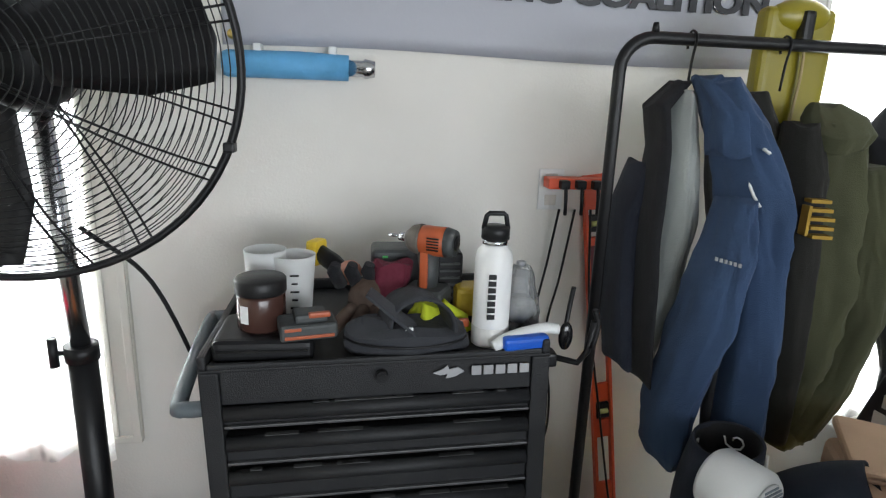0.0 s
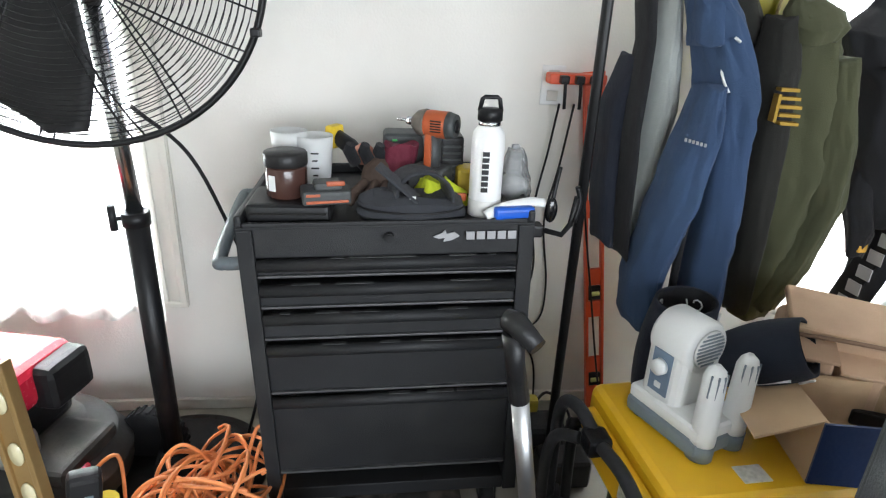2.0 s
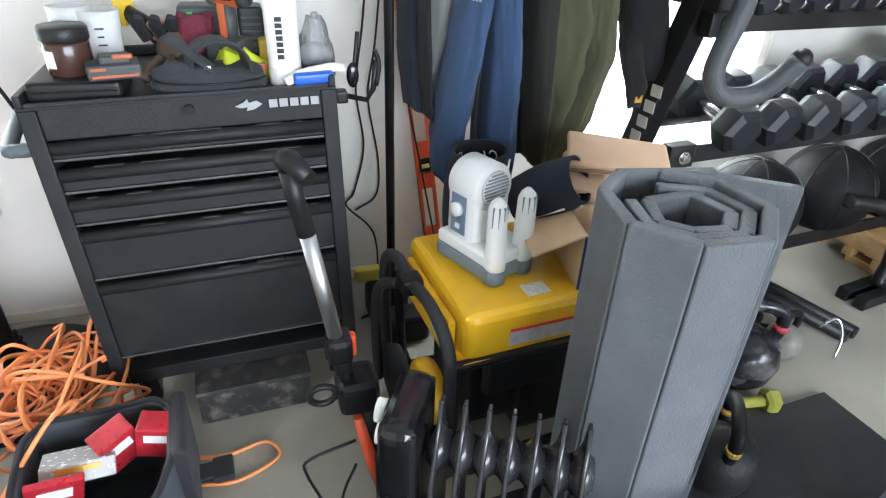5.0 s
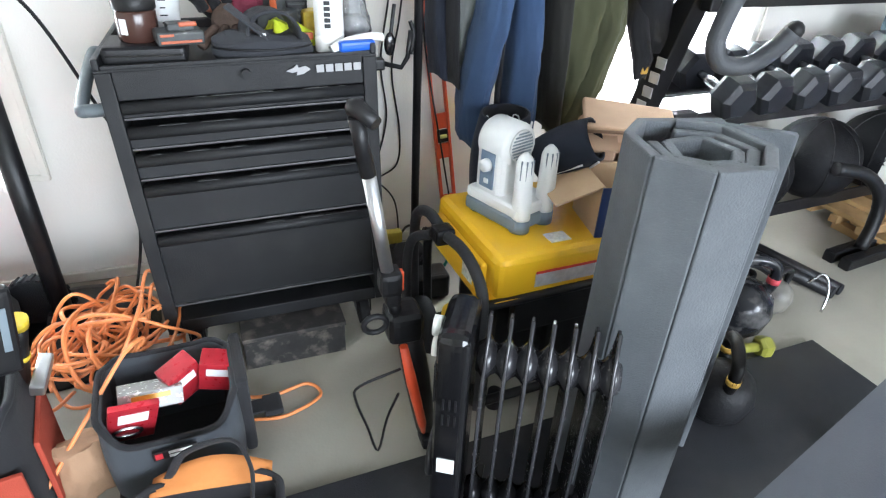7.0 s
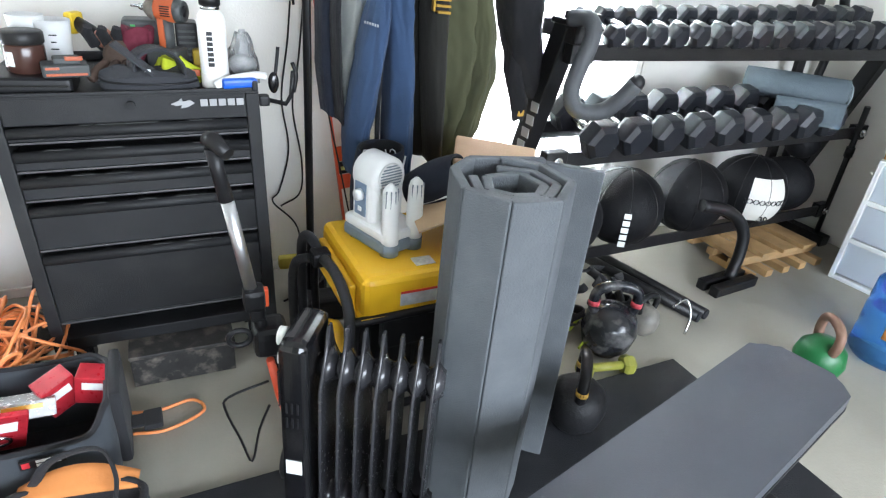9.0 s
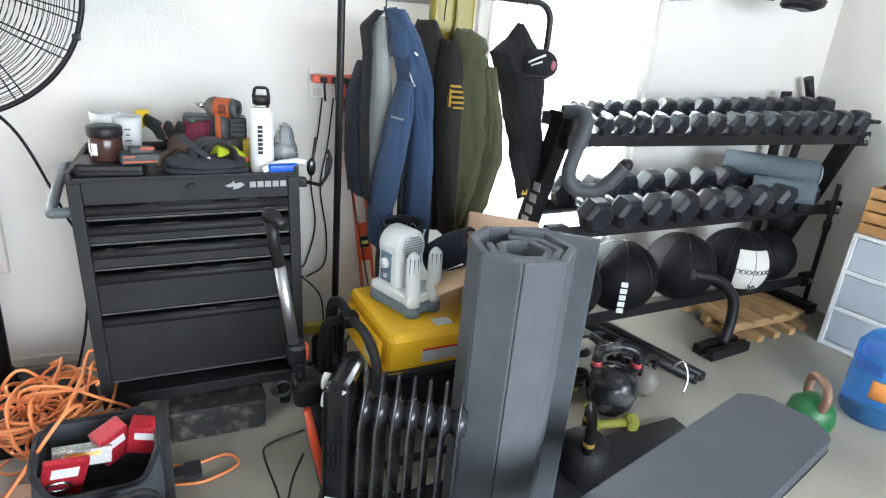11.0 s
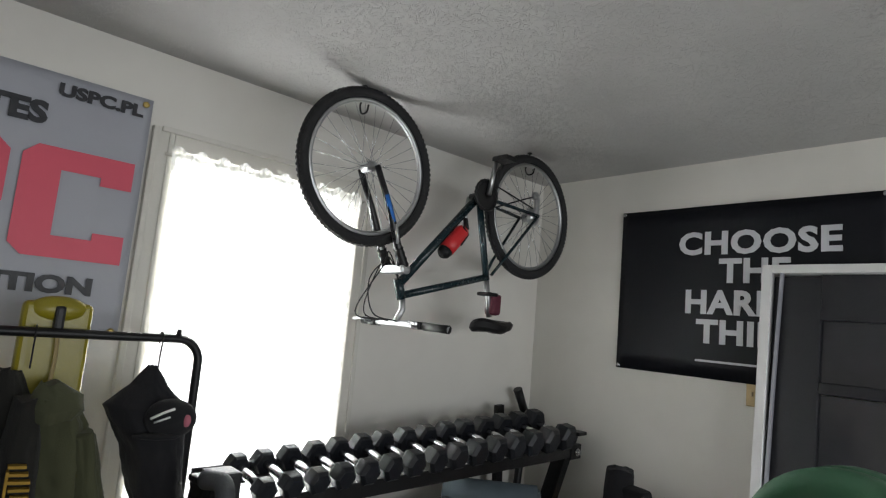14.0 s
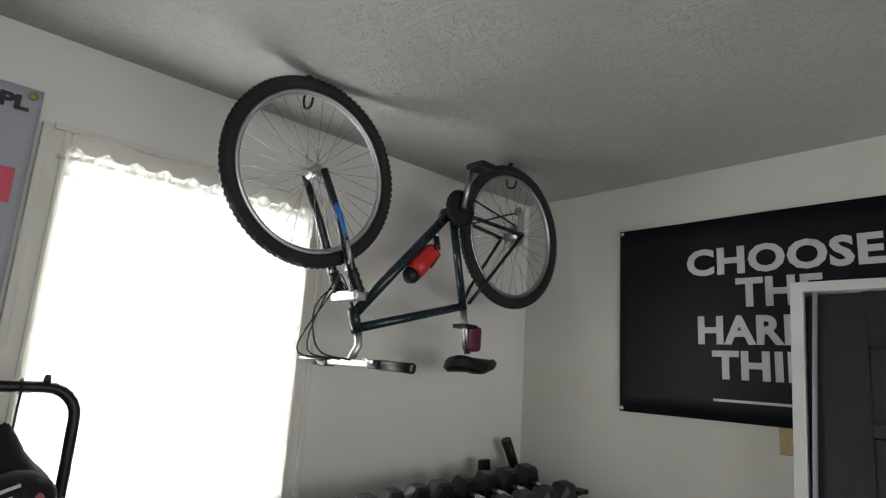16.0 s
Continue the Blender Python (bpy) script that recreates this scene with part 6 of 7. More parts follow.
lv = thing("brass_level", "brass-coloured aluminium torpedo level standing in the tote", "level", (-0.452, 0.80, 0.475), rx=-4, ry=-6, rz=-10)
BR = M("worn_gold_aluminium", (0.34, 0.22, 0.09), 0.4, 0.6, var=0.15, dirt=(0.2, 0.14, 0.08))
part("web", Mesh().box((0, 0, 0.16), (0.036, 0.010, 0.34), 0.001), BR, lv)
for x in (-0.022, 0.022):
    part("edge_rail", Mesh().box((x, 0, 0.16), (0.010, 0.022, 0.34), 0.002), BR, lv)
for z in (0.08, 0.16, 0.26):
    part("vial_port", Mesh().lathe([(0.0, 0), (0.014, 0), (0.014, 0.003), (0.0, 0.003)], 16, pose(0, -0.006, z, 90, 0, 0) @ Matrix.Diagonal((0.9, 1.6, 1, 1))), M("pale_vial", (0.55, 0.50, 0.32), 0.15), lv)
sw = thing("hand_saw", "black-handled hand tool standing in the tote", "hand tool", (-0.40, 0.80, 0.37), rz=25, ry=8)
part("grip", Mesh().box((0, 0, 0.12), (0.055, 0.035, 0.20), 0.014, seg=3), BLK, sw)
part("slot", Mesh().box((0.006, -0.018, 0.13), (0.014, 0.004, 0.10), 0.001), GREYP, sw)
hm = thing("hammer", "steel hammer with a yellow and black handle in the tote", "hammer", (-0.40, 0.88, 0.36), rx=10, ry=14)
part("handle", Mesh().tube([(0, 0, -0.08), (0, 0, 0.04), (0, 0, 0.12)], [0.014, 0.016, 0.019], 12), BLK, hm)
YR = M("yellow_rubber", (0.65, 0.48, 0.03), 0.5)
part("cap", Mesh().tube([(0, 0, 0.10), (0, 0, 0.125)], 0.0205, 12), YR, hm, "yellow rubber cap")
part("collar", Mesh().tube([(0, 0, 0.0), (0, 0, 0.012)], 0.0175, 12), YR, hm, "yellow rubber ring")
part("head", Mesh().box((0.04, -0.02, -0.03), (0.03, 0.10, 0.03), 0.005), ALU, hm)


def mower():
    ob = thing("lawn_mower", "red and black push lawn mower with a dusty deck", "lawn mower", (-0.89, 1.40, 0), rz=-12)
    DK = M("dusty_black_deck", (0.035, 0.034, 0.033), 0.6, var=0.3, scale=12, dirt=(0.13, 0.115, 0.09), dscale=5, damount=0.6)
    part("deck", cloth([(0, 0, 0.06, 0.30, 0.24), (0, 0, 0.13, 0.31, 0.25), (0, 0, 0.19, 0.28, 0.22), (0, 0, 0.22, 0.20, 0.16)], seg=36, fold=0.02, seed=71), DK, ob)
    RD = M("red_gloss_cowl", (0.50, 0.02, 0.045), 0.25, var=0.08, bump=0.0, dirt=(0.3, 0.08, 0.08), dscale=5, damount=0.3)
    part("engine_cowl", Mesh().box((-0.02, 0.02, 0.385), (0.30, 0.26, 0.13), 0.05, seg=4), RD, ob, "red engine cover")
    part("engine", Mesh().box((-0.02, 0.02, 0.27), (0.24, 0.22, 0.13), 0.03), BLK, ob)
    part("air_filter", Mesh().box((0.135, 0.06, 0.37), (0.09, 0.16, 0.13), 0.03, seg=3), BLK, ob, "black air filter box")
    part("muffler", Mesh().box((0.10, -0.12, 0.27), (0.13, 0.09, 0.08), 0.02), ALU, ob, "dull metal muffler guard")
    part("decal", Mesh().box((-0.04, -0.1125, 0.40), (0.16, 0.003, 0.05), 0.001), WHITEP, ob, "pale cowl decal")
    part("deck_accent", Mesh().box((0.24, -0.10, 0.20), (0.10, 0.05, 0.02), 0.008), RD, ob)
    part("belt_cover", Mesh().box((0.20, -0.05, 0.215), (0.16, 0.22, 0.05), 0.02, seg=3), DK, ob)
    for x, y, r in ((0.31, 0.16, 0.10), (0.30, -0.24, 0.09), (-0.30, 0.20, 0.10), (-0.30, -0.24, 0.09)):
        wh = part("wheel", Mesh().lathe([(0.03, -0.022), (r * 0.93, -0.024), (r, -0.015), (r, 0.015), (r * 0.93, 0.024), (0.03, 0.022)], 28, pose(x, y, r, 90, 0, 0)), RUBBER, ob)
        tr = Mesh()
        for k in range(24):
            a = k * math.tau / 24
            tr.box((0, 0, 0), (0.012, 0.04, 0.006), 0, Matrix.Translation((x + r * math.cos(a), y, r + r * math.sin(a))) @ pose(0, 0, 0, 0, 90 - math.degrees(a), 0))
        part("tread", tr, RUBBER, wh)
    part("handle_tube", Mesh().tube(smooth_path([(-0.28, -0.18, 0.12), (-0.15, -0.30, 0.20), (0.02, -0.33, 0.24), (0.16, -0.30, 0.22)], 5), 0.013, 10), BLK, ob)
    return ob


mower()

# ---- gym clutter in front of the rack ----
def kettlebell(at, r, mat, hmat, label, rz=0, band=None, wide=1.0, ry=0.0):
    ob = thing("kettlebell", label, "kettlebell", at, rz, ry=ry)
    part("bell", Mesh().lathe([(0.0, 0.0), (r * 0.55, 0.0), (r * 0.85, r * 0.35), (r, r * 0.95), (r * 0.88, r * 1.5), (r * 0.5, r * 1.85), (0.0, r * 1.95)], 32), mat, ob)
    w = r * 0.78 * wide
    part("handle", Mesh().tube(smooth_path([(-w * 0.75, 0, r * 1.45), (-w, 0, r * 2.0), (-w * 0.85, 0, r * 2.55), (0, 0, r * 2.75), (w * 0.85, 0, r * 2.55), (w, 0, r * 2.0), (w * 0.75, 0, r * 1.45)], 5), r * 0.19, 12), hmat, ob)
    if band:
        for s in (-1, 1):
            part("colour_band", Mesh().tube([(s * w * 0.98, 0, r * 1.93), (s * w * 0.99, 0, r * 2.12)], r * 0.205, 14), band, ob)
    return ob


IRON = M("chipped_gloss_iron", (0.015, 0.016, 0.02), 0.22, var=0.2, bump=0.05, dirt=(0.32, 0.31, 0.30), dscale=14, damount=0.45)
kettlebell((1.67, 0.87, 0.0), 0.105, IRON, IRON, "chipped gloss black kettlebell with red handle bands", -20, M("red_band", (0.55, 0.06, 0.08), 0.5))
kettlebell((1.31, 0.55, 0.018), 0.092, M("matte_black_iron", (0.010, 0.010, 0.011), 0.55, bump=0.2, spec=0.3), STEELBLK, "matte black kettlebell with ochre bands", 55, M("ochre_band", (0.50, 0.30, 0.05), 0.6))
kettlebell((2.37, 0.51, 0.0), 0.090, M("green_vinyl", (0.008, 0.105, 0.026), 0.4, bump=0.05), M("rusty_handle", (0.22, 0.13, 0.09), 0.6, 0.4, var=0.2), "green kettlebell with a bare rusty handle", 60)
kettlebell((1.90, 0.93, 0.0), 0.062, M("chipped_pale_iron", (0.16, 0.15, 0.13), 0.5, var=0.3, scale=20), STEELBLK, "small worn kettlebell beside the big one", 10)
yd = thing("small_dumbbell", "olive-yellow vinyl dumbbell lying on the floor", "dumbbell", (1.58, 0.74, 0.038), rz=-8)
YG = M("olive_vinyl", (0.26, 0.26, 0.04), 0.45, var=0.12, bump=0.05)
for s in (-1, 1):
    part("head", Mesh().lathe([(0.0, 0), (0.030, 0), (0.038, 0.012), (0.038, 0.035), (0.028, 0.048), (0.0, 0.048)], 6, pose(s * 0.062, 0, 0, 0, 90 * s, 0), smooth=False), YG, yd)
part("handle", Mesh().cyl((-0.07, 0, 0), (0.07, 0, 0), 0.016), YG, yd)
st = thing("lifting_straps", "tangle of black straps, belts and bands on the floor", "straps", (1.72, 1.18, 0.0))
rnd = random.Random(4)
for k in range(9):
    cx, cy, a0 = rnd.uniform(-0.22, 0.26), rnd.uniform(-0.14, 0.16), rnd.uniform(0, 6.28)
    pts = [(cx + (0.05 + 0.03 * math.sin(q)) * math.cos(a0 + q) * 1.7, cy + 0.07 * math.sin(a0 + q * 1.1), 0.018 + 0.05 * abs(math.sin(q * 0.7 + k))) for q in [j * 0.7 for j in range(9)]]
    part("strap", Mesh().tube(smooth_path(pts, 4), 0.018, 8, flat=0.35), BLKCV, st)
part("yellow_band", Mesh().tube(smooth_path([(-0.14, -0.20, 0.03), (-0.06, -0.16, 0.05), (0.03, -0.17, 0.03)], 5), 0.006, 6).tube(smooth_path([(-0.16, -0.30, 0.02), (-0.08, -0.26, 0.03), (0.0, -0.29, 0.02)], 5), 0.005, 6), M("lime_trim", (0.45, 0.55, 0.04), 0.6), st, "lime trim on a band")
part("snap_hook", Mesh().tube(smooth_path([(0.28, -0.28, 0.12), (0.32, -0.30, 0.16), (0.335, -0.33, 0.10), (0.31, -0.35, 0.03)], 5), 0.005, 7), CHROME, st, "chrome snap hook")
for k, (y0, dz) in enumerate(((0.0, 0.0), (0.045, 0.0))):
    pp = thing("steel_tube", "black steel tube attachment lying on the floor", "steel tube", (2.19 + k * 0.05, 0.92 + 0.01 * k, 0.024), rz=112 - 3 * k, group="steel tubes")
    part("tube", Mesh().cyl((0, 0, 0), (0.62, 0, 0.03), 0.024, seg=16), STEELBLK, pp)
    part("end_cap", Mesh().lathe([(0.0, 0), (0.0245, 0), (0.022, 0.006), (0.0, 0.006)], 16, pose(0, 0, 0, 0, -90, 0)), RUBBER, pp)
lgs = thing("stand_leg", "curved black steel leg on a double bar foot", "equipment stand", (2.56, 1.12, 0), rz=8)
part("leg", Mesh().tube(smooth_path([(0.0, 0.0, 0.05), (0.035, 0.01, 0.16), (0.03, 0.03, 0.28), (-0.06, 0.07, 0.37), (-0.20, 0.12, 0.40)], 6), 0.027, 12), STEELBLK, lgs)
for y in (-0.035, 0.035):
    part("foot_bar", Mesh().box((0.0, y, 0.026), (0.30, 0.045, 0.05), 0.006), STEELBLK, lgs)
da = thing("dip_handle", "grey padded J-shaped dip handle clipped to the rack", "handle", (0, 0, 0))
part("arm", Mesh().tube(smooth_path([(1.46, 1.17, 1.15), (1.48, 1.10, 1.155), (1.475, 1.06, 1.11), (1.435, 1.05, 1.00), (1.42, 1.04, 0.94), (1.45, 1.03, 0.89), (1.53, 1.01, 0.89), (1.575, 0.98, 0.94), (1.60, 0.96, 0.99)], 6), 0.027, 14), M("grey_foam_grip", (0.06, 0.064, 0.07), 0.6, bump=0.2, bscale=200), da)
part("end_cap", Mesh().ball((1.6015, 0.959, 0.993), 0.0265, 12, (1, 1, 1)), BLK, da)
part("clamp", Mesh().box((1.51, 1.18, 1.12), (0.09, 0.09, 0.10), 0.01), STEELBLK, da)
ym = thing("yoga_mat", "rolled blue-grey yoga mat lying on the rack shelf", "yoga mat")
ym.matrix_world = RACK @ pose(1.25, 0.21, 0.875, 0, 0, -40)
part("roll", Mesh().tube([(-0.02, 0.10, 0), (0.10, 0.06, 0.0), (0.40, 0.0, 0.0)], [0.062, 0.066, 0.066], 26), M("blue_grey_foam", (0.075, 0.098, 0.115), 0.8, bump=0.25, bscale=200), ym)
part("spiral", Mesh().tube([(0.404, (0.012 + 0.0011 * k) * math.cos(k * 0.42), (0.012 + 0.0011 * k) * math.sin(k * 0.42)) for k in range(45)], 0.004, 5), M("pale_foam_edge", (0.22, 0.26, 0.28), 0.8), ym, "spiral end of the roll")
part("loose_edge", Mesh().sheet(lambda u, v: Vector((0.10 + 0.30 * u, -0.055 - 0.02 * v, -0.03 - 0.11 * v)), 8, 4), M("blue_grey_foam_edge", (0.075, 0.098, 0.115), 0.8, bump=0.25), ym, thick=0.006)
sb = thing("steel_handle_bar", "bent silver carry handle standing behind the shelf", "handle")
sb.matrix_world = RACK @ pose(1.27, 0.23, 0.70)
part("bar", Mesh().tube(smooth_path([(0.0, 0, 0.0), (0.01, 0, 0.10), (0.05, 0, 0.18), (0.12, 0, 0.20), (0.22, 0, 0.20), (0.26, 0, 0.12)], 5), 0.009, 10), ALU, sb)
part("grip", Mesh().cyl((0.07, 0, 0.198), (0.20, 0, 0.203), 0.013), BLK, sb)
PINE = M("raw_pine", (0.45, 0.28, 0.12), 0.75, var=0.2, scale=9, bump=0.2, bscale=60)
pl = thing("wooden_pallet", "small raw pine pallet of boards on the floor", "pallet", (2.98, 1.38, 0), rz=4)
for k in range(4):
    part("board", Mesh().box((-0.24 + 0.16 * k, 0, 0.085), (0.11, 0.34, 0.022), 0.003), PINE, pl)
for y in (-0.13, 0.0, 0.13):
    part("bearer", Mesh().box((0, y, 0.055), (0.62, 0.04, 0.038), 0.003), PINE, pl)
for k in range(5):
    part("block", Mesh().box((-0.26 + 0.13 * k, -0.11, 0.018), (0.05, 0.24, 0.036), 0.003), PINE, pl)
cpst = thing("corner_post", "black steel bar leaning in the corner behind the rack", "steel bar", (3.30, 1.66, 0), ry=-4)
part("bar", Mesh().box((0, 0, 0.62), (0.055, 0.03, 1.25), 0.005), STEELBLK, cpst)
tp = thing("tripod_leg", "thin dark pole leaning beside the rack end", "pole", (3.52, 1.40, 0.0), rx=4, ry=-8)
part("pole", Mesh().cyl((0, 0, 0.0), (0, 0, 0.80), 0.014), STEELBLK, tp)
part("joint", Mesh().cyl((0, 0, 0.53), (0, 0, 0.58), 0.021), BLK, tp)

# ---- drawers, crate, jug and plate peg ----
du = thing("drawer_tower", "white plastic drawer tower with clear drawers", "drawer unit", (3.392, 0.925, 0), rz=-80)
part("frame", Mesh().box((-0.163, 0, 0.31), (0.024, 0.32, 0.62), 0.004).box((0.163, 0, 0.31), (0.024, 0.32, 0.62), 0.004).box((0, 0, 0.610), (0.304, 0.32, 0.02), 0.004).box((0, 0, 0.012), (0.304, 0.32, 0.022), 0.004).box((0, 0, 0.215), (0.304, 0.318, 0.022)).box((0, 0, 0.415), (0.304, 0.318, 0.022)), WHITEP, du)
for z in (0.118, 0.315, 0.512):
    dd = part("drawer", Mesh().box((0, -0.150, z), (0.298, 0.006, 0.168), 0.003).box((0, 0.0, z - 0.08), (0.30, 0.28, 0.005)), clear("cloudy_clear_plastic", (0.72, 0.78, 0.84), 0.35, 0.45), du, "cloudy clear drawer")
    part("contents", Mesh().box((0.02, -0.02, z - 0.04), (0.2, 0.17, 0.07), 0.03, seg=3), M("muted_contents", (0.18, 0.19, 0.22), 0.8, var=0.4, scale=14), dd)


def crate():
    ob = thing("wooden_crate", "slatted pine crate full of gym wraps", "crate", (3.412, 0.90, 0.621), rz=-80)
    CR = M("stained_pine_crate", (0.42, 0.22, 0.075), 0.55, var=0.15, scale=8, bump=0.15, bscale=80)
    w, d, h = 0.40, 0.30, 0.235
    for y in (-d / 2, d / 2):
        for z, hh in ((0.028, 0.05), (0.088, 0.05), (0.148, 0.05), (0.208, 0.05)):
            part("slat", Mesh().box((0, y, z), (w, 0.012, hh), 0.003), CR, ob)
    for x in (-w / 2 + 0.006, w / 2 - 0.006):
        part("end_board", Mesh().box((x, 0, h / 2), (0.014, d - 0.014, h), 0.003), CR, ob)
    part("base", Mesh().box((0, 0, 0.006), (w - 0.03, d - 0.02, 0.01)), CR, ob)
    part("tag", Mesh().box((0.12, -d / 2 - 0.007, 0.03), (0.05, 0.002, 0.015)), M("lime_sticker", (0.35, 0.6, 0.05), 0.5), ob, "lime price sticker")
    return ob


crate()
cw = thing("knee_wrap", "rolled black neoprene wrap in the crate", "wrap", (3.36, 1.01, 0.75), rz=10, ry=4, group="wraps in the crate")
part("roll", cloth([(0, 0, 0, 0.055, 0.05), (0, 0, 0.09, 0.075, 0.07), (0, 0, 0.19, 0.073, 0.068), (0, 0, 0.29, 0.07, 0.06), (0, 0, 0.30, 0.03, 0.03)], fold=0.05, seed=81), BLKCLOTH, cw)
cw2 = thing("knee_wrap", "black wrap with a red stitched mark in the crate", "wrap", (3.40, 0.895, 0.74), rz=-12, ry=-14, group="wraps in the crate")
part("roll", Mesh().box((0, 0, 0.12), (0.065, 0.14, 0.26), 0.02, seg=3), BLKCLOTH, cw2)
part("mark", Mesh().box((-0.034, 0.01, 0.20), (0.003, 0.03, 0.012)), M("red_stitch", (0.5, 0.02, 0.02), 0.7), cw2)
cw3 = thing("lifting_straps", "pink and black lifting straps over the crate rim", "straps", (3.41, 0.795, 0.80), rz=0)
part("pink_pad", Mesh().ball((0.0, 0.01, 0.05), 0.055, 16, (0.5, 0.8, 0.9)), M("pink_fabric", (0.5, 0.14, 0.30), 0.85), cw3)
part("strap", Mesh().tube(smooth_path([(0.0, 0.06, 0.12), (0.01, 0.0, 0.14), (0.02, -0.07, 0.10), (0.02, -0.09, 0.04), (0.0, -0.05, -0.03)], 5), 0.02, 8, flat=0.4), BLKCV, cw3)
tr_ = thing("tape_roll", "roll of patterned tape hanging in the crate", "tape", (3.235, 0.84, 0.83), rz=-80)
part("roll", Mesh().lathe([(0.018, -0.014), (0.03, -0.014), (0.032, 0), (0.03, 0.014), (0.018, 0.014)], 24, pose(0, 0, 0, 90, 0, 0)), M("mustard_tape", (0.32, 0.30, 0.14), 0.6), tr_)
part("core", Mesh().tube([(0.017 * math.cos(k * math.tau / 20), -0.002, 0.017 * math.sin(k * math.tau / 20)) for k in range(20)], 0.006, 6, True), WHITEP, tr_)
mg = thing("magenta_bag", "bright magenta fabric bag slumped by the drawers", "bag", (3.42, 0.63, 0.0))
part("sack", cloth([(0, 0, 0.0, 0.14, 0.13), (0, 0, 0.15, 0.16, 0.14), (0, 0, 0.33, 0.13, 0.12), (0, 0.02, 0.46, 0.10, 0.10), (0, 0.03, 0.51, 0.06, 0.06)], fold=0.12, seed=91), fabric("magenta_nylon", (0.42, 0.03, 0.22)), mg)
jg = thing("water_jug", "blue five-gallon water jug on the floor", "water jug", (2.80, 0.51, 0))
part("bottle", Mesh().lathe([(0.0, 0.0), (0.12, 0.0), (0.135, 0.02), (0.135, 0.10), (0.128, 0.115), (0.135, 0.13), (0.135, 0.21), (0.128, 0.225), (0.135, 0.24), (0.133, 0.32), (0.10, 0.37), (0.045, 0.405), (0.028, 0.42), (0.028, 0.47), (0.0, 0.47)], 36), clear("blue_polycarbonate", (0.12, 0.38, 0.85), 0.08, 0.75), jg)
part("label", Mesh().sheet(lambda u, v: Vector((0.1365 * math.cos(3.3 + u * 0.8), 0.1365 * math.sin(3.3 + u * 0.8), 0.13 + 0.08 * v)), 8, 2), M("orange_label", (0.70, 0.27, 0.06), 0.5), jg, "orange paper label", thick=0.001)
part("cap", Mesh().lathe([(0.0, 0.46), (0.032, 0.46), (0.032, 0.49), (0.0, 0.49)], 20), WHITEP, jg)


def plate_peg():
    ob = thing("plate_peg", "steel storage peg loaded with green and red bumper plates", "plate peg", (2.21, -0.165, 1.19), rz=-8)
    for x0, x1 in ((-0.10, 0.36),):
        part("sleeve", Mesh().cyl((x0, 0, 0), (x1, 0, 0), 0.026, seg=24), M("dark_steel_sleeve", (0.16, 0.155, 0.17), 0.4, 0.8), ob)
    GR = M("green_bumper_rubber", (0.030, 0.115, 0.055), 0.55, bump=0.1, dirt=(0.12, 0.15, 0.12), dscale=8, damount=0.3)
    RD = M("maroon_bumper_rubber", (0.22, 0.025, 0.035), 0.55, bump=0.1, dirt=(0.25, 0.09, 0.09), dscale=8, damount=0.3)
    for x, r, t, mt in ((0.07, 0.225, 0.05, GR), (0.13, 0.225, 0.05, GR), (0.03, 0.152, 0.03, RD)):
        pt = part("plate", Mesh().lathe([(0.027, -t / 2), (r * 0.35, -t / 2), (r * 0.38, -t / 2 + 0.008), (r * 0.80, -t / 2 + 0.008), (r * 0.84, -t / 2), (r * 0.97, -t / 2), (r, -t / 2 + 0.006), (r, t / 2 - 0.006), (r * 0.97, t / 2), (0.027, t / 2)], 56, pose(x, 0, 0, 0, 90, 0)), mt, ob)
        if x < 0.1:
            for k in range(4):
                a = radians(45 + 90 * k + (20 if mt is RD else 0))
                part("raised_mark", Mesh().box((x - t / 2 + 0.001, r * 0.66 * math.cos(a), r * 0.66 * math.sin(a)), (0.012, 0.03, 0.012), 0.002), WHITEP, pt, "white moulded mark")
    return ob


plate_peg()


def rack_upright(d):
    ax = Vector((math.cos(radians(-8)), math.sin(radians(-8)), 0))
    p = Vector((2.21, -0.165, 0)) + ax * d
    ob = thing("rack_upright", "black steel rack upright holding the plate peg", "rack upright", p, rz=-8, group="rack uprights")
    part("post", Mesh().box((0.035, 0, 0.645), (0.06, 0.06, 1.29), 0.005), STEELBLK, ob)
    part("base", Mesh().box((0, 0.05, 0.03), (0.08, 0.6, 0.06), 0.006), STEELBLK, ob)
    part("cup", Mesh().box((-0.006, 0.0, 1.19), (0.02, 0.11, 0.11), 0.004), STEELBLK, ob)
    return ob


rack_upright(0.36)

# ---- plates stored on a low peg, and the bar behind the rack ----
pt_ = thing("plate_tree", "black steel plate tree with a long storage peg", "plate rack", (1.504, -0.387, 0), rz=-8)
part("post", Mesh().box((0.36, 0, 0.532), (0.06, 0.06, 1.065), 0.005), STEELBLK, pt_)
part("base", Mesh().box((0.30, 0, 0.02), (0.50, 0.40, 0.04), 0.006), STEELBLK, pt_)
part("peg", Mesh().cyl((0.02, 0, 1.065), (0.34, 0, 1.065), 0.0245, seg=20), STEELBLK, pt_)


